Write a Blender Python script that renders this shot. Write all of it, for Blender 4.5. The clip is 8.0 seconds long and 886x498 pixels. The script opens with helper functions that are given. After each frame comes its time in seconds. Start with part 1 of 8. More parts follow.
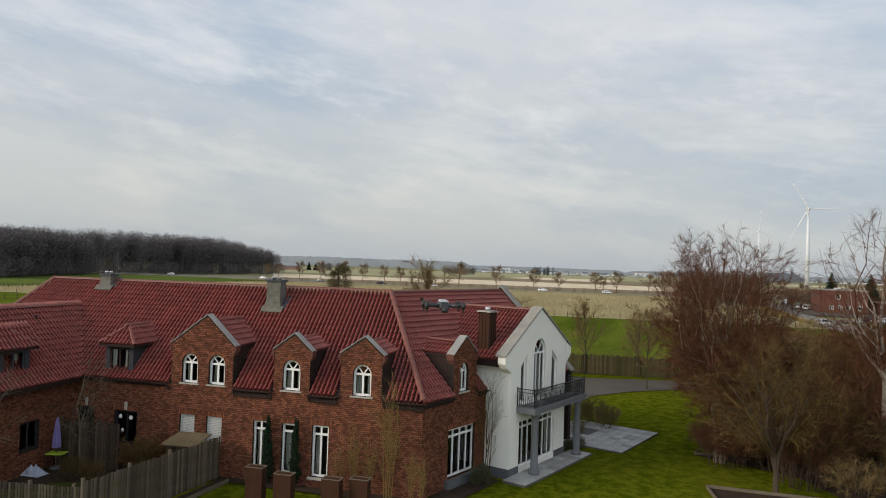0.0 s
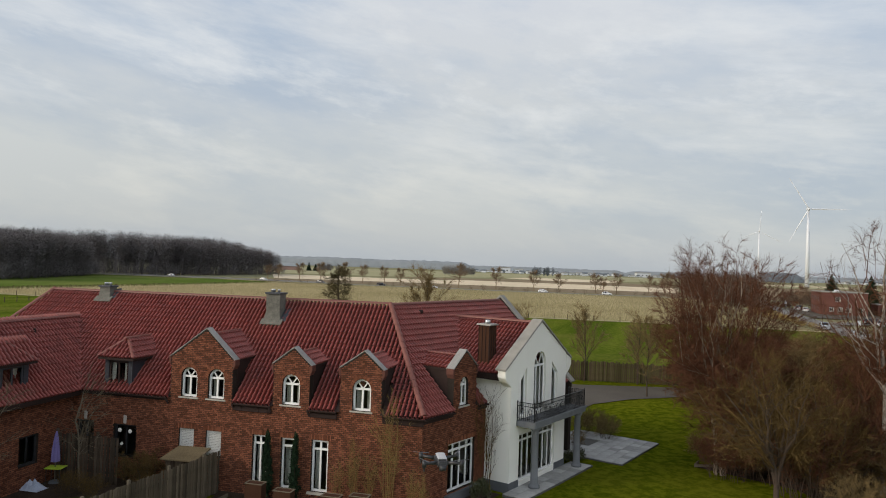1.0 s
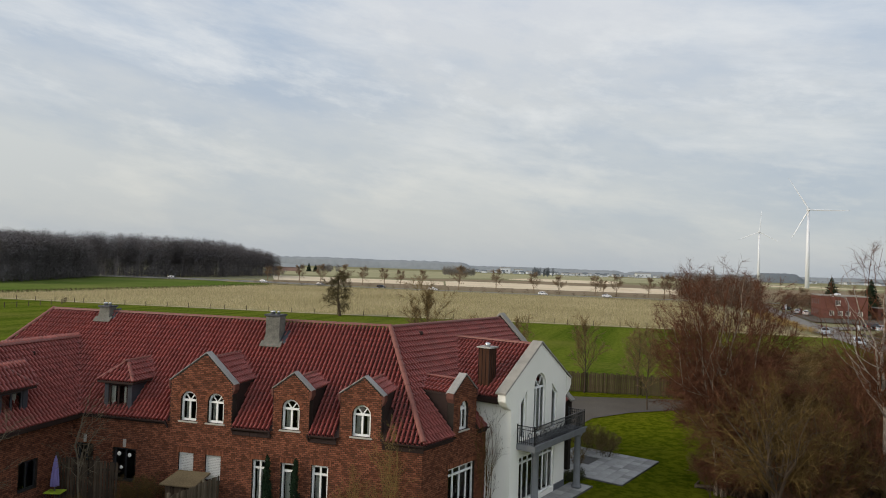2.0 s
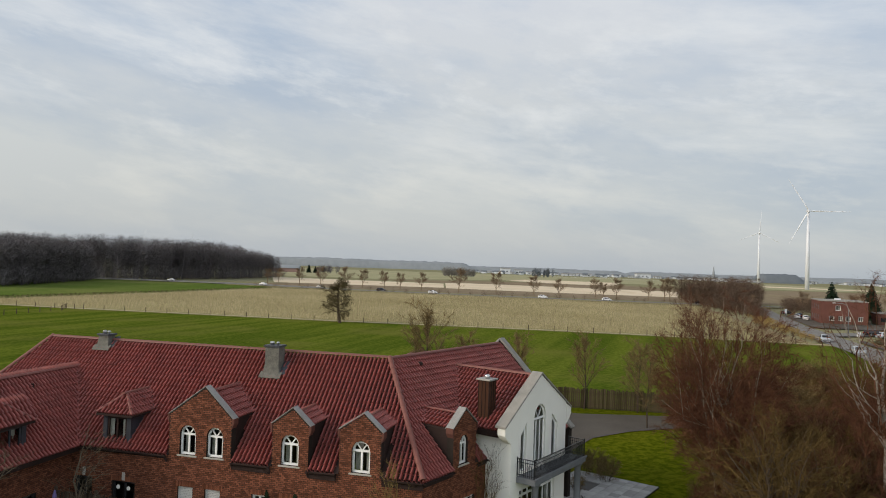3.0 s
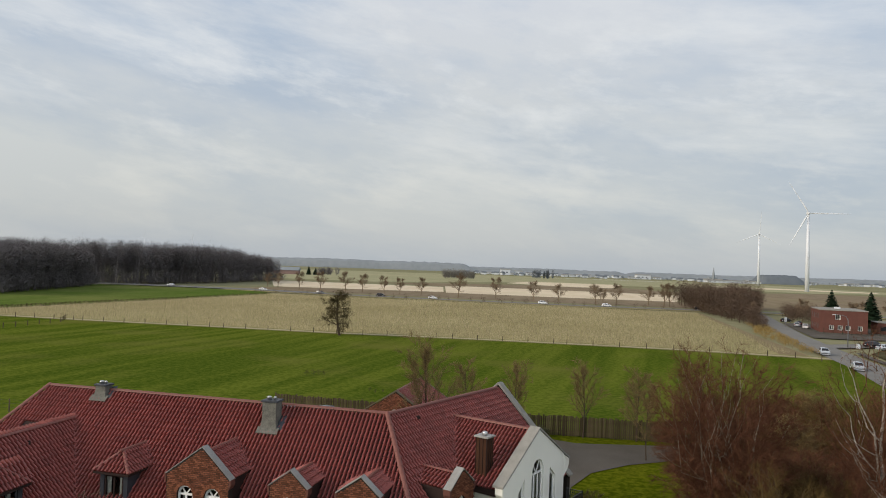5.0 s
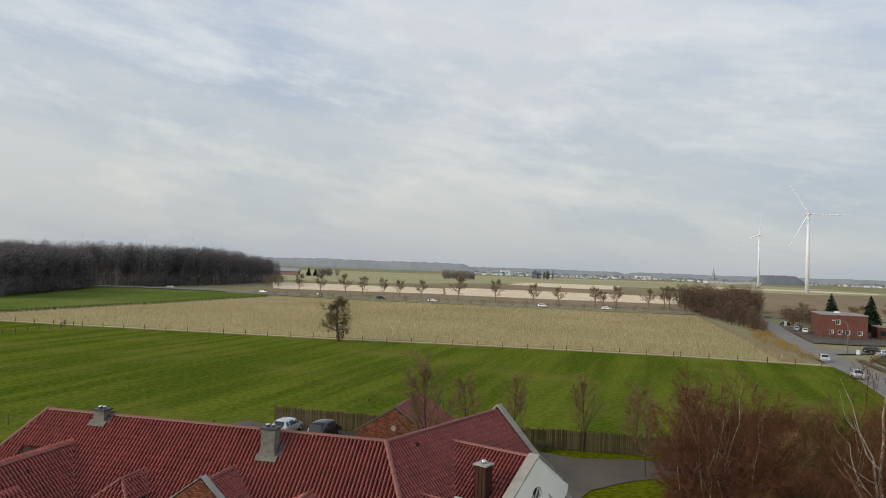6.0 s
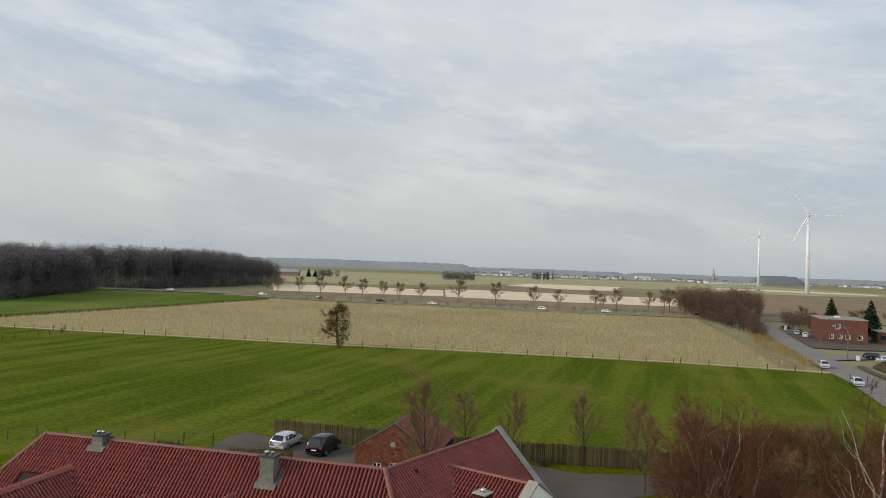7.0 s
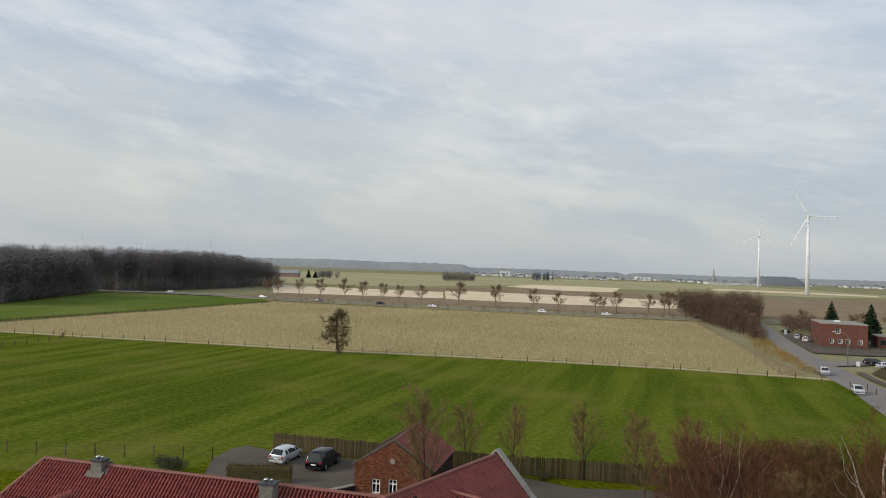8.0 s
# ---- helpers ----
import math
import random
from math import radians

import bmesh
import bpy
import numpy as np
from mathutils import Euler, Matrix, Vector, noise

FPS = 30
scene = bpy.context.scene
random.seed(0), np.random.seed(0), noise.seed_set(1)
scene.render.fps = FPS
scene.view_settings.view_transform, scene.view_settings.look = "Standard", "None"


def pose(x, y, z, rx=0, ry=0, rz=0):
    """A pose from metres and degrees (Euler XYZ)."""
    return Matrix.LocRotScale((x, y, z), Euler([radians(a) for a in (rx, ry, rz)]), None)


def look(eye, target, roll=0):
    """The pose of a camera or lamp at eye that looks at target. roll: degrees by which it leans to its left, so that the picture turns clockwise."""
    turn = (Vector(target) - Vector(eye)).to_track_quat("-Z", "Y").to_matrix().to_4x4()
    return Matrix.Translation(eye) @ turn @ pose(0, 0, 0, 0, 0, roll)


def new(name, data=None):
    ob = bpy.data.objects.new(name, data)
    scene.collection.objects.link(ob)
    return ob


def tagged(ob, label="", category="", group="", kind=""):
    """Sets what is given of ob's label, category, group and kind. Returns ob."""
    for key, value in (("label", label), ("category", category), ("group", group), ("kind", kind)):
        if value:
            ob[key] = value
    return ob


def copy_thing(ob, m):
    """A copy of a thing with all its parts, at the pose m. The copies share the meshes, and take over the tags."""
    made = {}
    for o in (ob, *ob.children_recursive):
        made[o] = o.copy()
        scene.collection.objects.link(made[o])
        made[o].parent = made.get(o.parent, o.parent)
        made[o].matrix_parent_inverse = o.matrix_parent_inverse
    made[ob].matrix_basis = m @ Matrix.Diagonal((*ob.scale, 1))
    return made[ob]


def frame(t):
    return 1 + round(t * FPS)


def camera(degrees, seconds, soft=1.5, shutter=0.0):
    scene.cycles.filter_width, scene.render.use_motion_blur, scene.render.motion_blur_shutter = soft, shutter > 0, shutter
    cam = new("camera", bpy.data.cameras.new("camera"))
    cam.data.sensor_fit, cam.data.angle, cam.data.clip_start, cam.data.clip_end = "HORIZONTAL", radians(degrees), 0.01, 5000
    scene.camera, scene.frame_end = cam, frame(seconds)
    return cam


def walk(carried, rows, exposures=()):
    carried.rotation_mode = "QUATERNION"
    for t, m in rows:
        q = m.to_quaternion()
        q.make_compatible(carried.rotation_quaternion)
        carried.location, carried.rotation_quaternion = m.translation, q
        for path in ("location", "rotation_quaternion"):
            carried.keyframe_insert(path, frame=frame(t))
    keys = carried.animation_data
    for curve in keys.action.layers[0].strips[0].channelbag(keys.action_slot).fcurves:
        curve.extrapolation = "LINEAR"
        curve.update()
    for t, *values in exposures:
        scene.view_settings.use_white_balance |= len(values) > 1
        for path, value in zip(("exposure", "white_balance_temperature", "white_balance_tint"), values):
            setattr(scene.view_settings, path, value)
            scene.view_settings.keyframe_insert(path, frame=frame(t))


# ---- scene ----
cam = camera(65.0, 8.0, soft=1.0)
TILT, ROLL = 1.5, 1.9
PATH = [
    (0, 0.29, 0.17, 9.714),
    (0.5, 0.287, 0.205, 10.01),
    (1, 0.278, 0.218, 10.338),
    (1.5, 0.265, 0.223, 10.777),
    (3, 0.216, 0.268, 12.957),
    (3.5, 0.212, 0.275, 13.62),
    (4, 0.225, 0.275, 14.289),
    (4.5, 0.24, 0.275, 14.979),
    (6, 0.262, 0.285, 17.019),
    (6.5, 0.265, 0.309, 17.669),
    (7, 0.258, 0.324, 18.362),
    (7.5, 0.255, 0.342, 18.99),
    (8, 0.245, 0.359, 19.716),
]
walk(cam, [(t, look((x, y, z), (x, y + 2.0, z + 2.0 * math.tan(radians(TILT))), ROLL)) for t, x, y, z in PATH])

# ---------- world and sun ----------
SUN_DIR = Vector((-0.88, -0.34, 0.42)).normalized()
sun = new("sun", bpy.data.lights.new("sun", "SUN"))
sun.data.energy, sun.data.angle, sun.data.color = 2.6, radians(24), (1.0, 0.88, 0.72)
sun.matrix_world = look(SUN_DIR * 60, (0, 0, 0))
world = bpy.data.worlds.new("overcast_sky")
scene.world = world
world.use_nodes = True


def make_sky():
    nt = world.node_tree
    nt.nodes.clear()
    N, L = nt.nodes.new, nt.links.new
    out = N("ShaderNodeOutputWorld")
    sky = N("ShaderNodeTexSky")
    sky.sky_type, sky.sun_disc = "NISHITA", False
    sky.sun_elevation = math.asin(SUN_DIR.z)
    sky.sun_rotation = math.atan2(SUN_DIR.x, SUN_DIR.y)
    sky.dust_density = 2.0
    bg1 = N("ShaderNodeBackground")
    bg1.inputs["Strength"].default_value = 0.12
    L(sky.outputs[0], bg1.inputs[0])
    co = N("ShaderNodeTexCoord")
    sep = N("ShaderNodeSeparateXYZ")
    L(co.outputs["Generated"], sep.inputs[0])

    def math_node(op, a, b):
        m = N("ShaderNodeMath")
        m.operation = op
        for i, v in enumerate((a, b)):
            if isinstance(v, (int, float)):
                m.inputs[i].default_value = v
            else:
                L(v, m.inputs[i])
        return m.outputs[0]
    height = math_node("MAXIMUM", sep.outputs[2], 0.0)
    # clouds lie along the horizon, sinking a little to the right
    comb = N("ShaderNodeCombineXYZ")
    L(sep.outputs[0], comb.inputs[0])
    L(math_node("ADD", sep.outputs[2], math_node("MULTIPLY", sep.outputs[0], 0.13)), comb.inputs[1])
    L(sep.outputs[1], comb.inputs[2])

    def noise_of(sx, sy, ox, oy, detail, rot, rough=0.5):
        mp = N("ShaderNodeMapping")
        mp.inputs["Scale"].default_value = (sx, sy, 1)
        mp.inputs["Location"].default_value = (ox, oy, 0)
        mp.inputs["Rotation"].default_value = (0, 0, radians(rot))
        L(comb.outputs[0], mp.inputs[0])
        nz = N("ShaderNodeTexNoise")
        nz.inputs["Scale"].default_value = 1.0
        nz.inputs["Detail"].default_value = detail
        nz.inputs["Roughness"].default_value = rough
        L(mp.outputs[0], nz.inputs["Vector"])
        return nz.outputs[0]

    def ramp(fac, stops):
        r = N("ShaderNodeValToRGB")
        L(fac, r.inputs[0])
        while len(r.color_ramp.elements) < len(stops):
            r.color_ramp.elements.new(0.5)
        for e, (p, c) in zip(r.color_ramp.elements, stops):
            e.position, e.color = p, (*c, 1)
        return r.outputs[0]

    def mix(fac, a, b):
        m = N("ShaderNodeMix")
        m.data_type = "RGBA"
        for i, v in ((0, fac), (6, a), (7, b)):
            if isinstance(v, (int, float)):
                m.inputs[i].default_value = v
            else:
                L(v, m.inputs[i])
        return m.outputs[2]
    # the cloud sheet's colour by height, then broad banks and thin streaks in it
    base = ramp(height, [(0.0, (0.49, 0.53, 0.57)), (0.05, (0.57, 0.59, 0.595)), (0.16, (0.65, 0.67, 0.66)), (0.40, (0.72, 0.75, 0.80)), (0.62, (0.56, 0.59, 0.63)), (1.0, (0.42, 0.45, 0.49))])
    dark = ramp(height, [(0.0, (0.45, 0.50, 0.56)), (0.06, (0.47, 0.52, 0.57)), (0.16, (0.48, 0.54, 0.61)), (0.40, (0.48, 0.58, 0.72)), (0.62, (0.38, 0.45, 0.54)), (1.0, (0.25, 0.29, 0.35))])
    light = ramp(height, [(0.0, (0.54, 0.57, 0.59)), (0.10, (0.76, 0.75, 0.70)), (0.25, (0.90, 0.91, 0.90)), (0.62, (0.58, 0.61, 0.65)), (1.0, (0.36, 0.39, 0.43))])
    banks = ramp(noise_of(2.4, 6.2, 3.4, 0.2, 8, 0, 0.60), [(0.36, (0, 0, 0)), (0.60, (1, 1, 1))])
    streak = ramp(noise_of(2.6, 11.0, 1.3, 2.2, 8, 0, 0.62), [(0.50, (0, 0, 0)), (0.80, (1, 1, 1))])
    col = mix(banks, dark, base)
    col = mix(streak, col, light)
    ripple = ramp(noise_of(6.0, 15.0, 0.7, 5.1, 8, 4, 0.64), [(0.52, (0, 0, 0)), (0.72, (0.6, 0.6, 0.6))])
    col = mix(ripple, col, light)
    bg2 = N("ShaderNodeBackground")
    L(col, bg2.inputs[0])
    # added glow: the unseen sky behind the camera brightened to light the fronts
    near = N("ShaderNodeVectorMath")
    near.operation = "DOT_PRODUCT"
    L(co.outputs["Generated"], near.inputs[0])
    near.inputs[1].default_value = Vector((0.05, -0.93, 0.36)).normalized()
    glow = N("ShaderNodeMapRange")
    glow.inputs[1].default_value, glow.inputs[2].default_value = 0.05, 1.0
    glow.inputs[3].default_value, glow.inputs[4].default_value = 1.0, 1.9
    L(near.outputs["Value"], glow.inputs[0])
    L(glow.outputs[0], bg2.inputs["Strength"])
    mx = N("ShaderNodeMixShader")
    mx.inputs[0].default_value = 0.88
    L(bg1.outputs[0], mx.inputs[1])
    L(bg2.outputs[0], mx.inputs[2])
    L(mx.outputs[0], out.inputs[0])


make_sky()

# ---------- materials ----------


def mat(name, c1, c2=None, scale=3.0, fine=40.0, rough=0.8, metal=0.0, bump=0.0, rand="", amount=0.25, spec=0.5, stretch=(1, 1, 1), coarse=0.5):
    """A noisy surface: two colours mixed by coarse and fine noise in metres, varied piece by piece (rand: island or object)."""
    m = bpy.data.materials.new(name)
    m.use_nodes = True
    nt = m.node_tree
    N, L = nt.nodes.new, nt.links.new
    b = nt.nodes["Principled BSDF"]
    b.inputs["Metallic"].default_value = metal
    b.inputs["Roughness"].default_value = rough
    b.inputs["Specular IOR Level"].default_value = spec if rough < 0.85 else min(spec, 0.06)
    c2 = c2 or tuple(min(1, x * 0.8) for x in c1)
    co = N("ShaderNodeTexCoord")
    mp = N("ShaderNodeMapping")
    mp.inputs["Scale"].default_value = stretch
    L(co.outputs["Object"], mp.inputs[0])
    n1, n2 = N("ShaderNodeTexNoise"), N("ShaderNodeTexNoise")
    n1.inputs["Scale"].default_value, n2.inputs["Scale"].default_value = scale, fine
    n1.inputs["Detail"].default_value, n2.inputs["Detail"].default_value = 5, 4
    L(mp.outputs[0], n1.inputs["Vector"])
    L(mp.outputs[0], n2.inputs["Vector"])
    add = N("ShaderNodeMix")
    add.data_type = "FLOAT"
    add.inputs[0].default_value = 1 - coarse
    L(n1.outputs[0], add.inputs[2])
    L(n2.outputs[0], add.inputs[3])
    fac = N("ShaderNodeMapRange")
    fac.inputs[1].default_value, fac.inputs[2].default_value = 0.34, 0.66
    L(add.outputs[0], fac.inputs[0])
    mx = N("ShaderNodeMix")
    mx.data_type = "RGBA"
    mx.inputs[6].default_value, mx.inputs[7].default_value = (*c1, 1), (*c2, 1)
    L(fac.outputs[0], mx.inputs[0])
    col = mx.outputs[2]
    if rand:
        src = N("ShaderNodeNewGeometry").outputs["Random Per Island"] if rand == "island" else N("ShaderNodeObjectInfo").outputs["Random"]
        mr = N("ShaderNodeMapRange")
        mr.inputs[3].default_value, mr.inputs[4].default_value = 1 - amount, 1 + amount
        L(src, mr.inputs[0])
        hs = N("ShaderNodeHueSaturation")
        L(mr.outputs[0], hs.inputs["Value"])
        L(col, hs.inputs["Color"])
        col = hs.outputs[0]
    L(col, b.inputs["Base Color"])
    if bump:
        bp = N("ShaderNodeBump")
        bp.inputs["Strength"].default_value, bp.inputs["Distance"].default_value = 1.0, bump
        L(n2.outputs[0], bp.inputs["Height"])
        L(bp.outputs[0], b.inputs["Normal"])
    return m


def glass_mat(name, tint=(0.9, 0.95, 0.95)):
    m = bpy.data.materials.new(name)
    m.use_nodes = True
    nt = m.node_tree
    nt.nodes.clear()
    out, tr, gl, mx, fr = [nt.nodes.new("ShaderNode" + k) for k in ("OutputMaterial", "BsdfTransparent", "BsdfGlossy", "MixShader", "Fresnel")]
    tr.inputs[0].default_value = (*tint, 1)
    gl.inputs["Roughness"].default_value = 0.02
    fr.inputs[0].default_value = 1.5
    nt.links.new(fr.outputs[0], mx.inputs[0])
    nt.links.new(tr.outputs[0], mx.inputs[1])
    nt.links.new(gl.outputs[0], mx.inputs[2])
    nt.links.new(mx.outputs[0], out.inputs[0])
    return m


def stripe_ground(name, dark, light, angle, width, contrast, c3, fine=6.0, patch=0.03):
    """Ground with broad uneven stripes along one direction, patches and fine mottling."""
    m = bpy.data.materials.new(name)
    m.use_nodes = True
    nt = m.node_tree
    N, L = nt.nodes.new, nt.links.new
    b = nt.nodes["Principled BSDF"]
    b.inputs["Roughness"].default_value = 0.95
    b.inputs["Specular IOR Level"].default_value = 0.0
    co = N("ShaderNodeNewGeometry")
    mp = N("ShaderNodeMapping")
    mp.vector_type = "TEXTURE"
    mp.inputs["Rotation"].default_value = (0, 0, radians(angle))
    mp.inputs["Scale"].default_value = (60.0, width, 1)
    L(co.outputs["Position"], mp.inputs[0])
    n1, n2, n3 = [N("ShaderNodeTexNoise") for _ in range(3)]
    n1.inputs["Scale"].default_value, n1.inputs["Detail"].default_value = 1.0, 2
    L(mp.outputs[0], n1.inputs["Vector"])
    n2.inputs["Scale"].default_value, n2.inputs["Detail"].default_value, n2.inputs["Roughness"].default_value = fine * 0.12, 8, 0.7
    n3.inputs["Scale"].default_value, n3.inputs["Detail"].default_value = patch, 4
    for n in (n2, n3):
        L(co.outputs["Position"], n.inputs["Vector"])

    def rng(src, lo, hi):
        r = N("ShaderNodeMapRange")
        r.inputs[1].default_value, r.inputs[2].default_value = lo, hi
        L(src, r.inputs[0])
        return r.outputs[0]

    def mix(fac, a, c):
        x = N("ShaderNodeMix")
        x.data_type = "RGBA"
        for i, v in ((0, fac), (6, a), (7, c)):
            if isinstance(v, tuple):
                x.inputs[i].default_value = (*v, 1)
            elif isinstance(v, float):
                x.inputs[i].default_value = v
            else:
                L(v, x.inputs[i])
        return x.outputs[2]
    sm = N("ShaderNodeMix")
    sm.data_type = "FLOAT"
    sm.inputs[0].default_value = 1 - contrast
    L(rng(n1.outputs[0], 0.4, 0.6), sm.inputs[2])
    L(rng(n2.outputs[0], 0.43, 0.57), sm.inputs[3])
    col = mix(sm.outputs[0], dark, light)
    pm = N("ShaderNodeMath")
    pm.operation = "MULTIPLY"
    pm.inputs[1].default_value = 0.6
    L(rng(n3.outputs[0], 0.5, 0.72), pm.inputs[0])
    col = mix(pm.outputs[0], col, c3)
    L(col, b.inputs["Base Color"])
    bp = N("ShaderNodeBump")
    bp.inputs["Distance"].default_value = 0.06
    L(n2.outputs[0], bp.inputs["Height"])
    L(bp.outputs[0], b.inputs["Normal"])
    return m


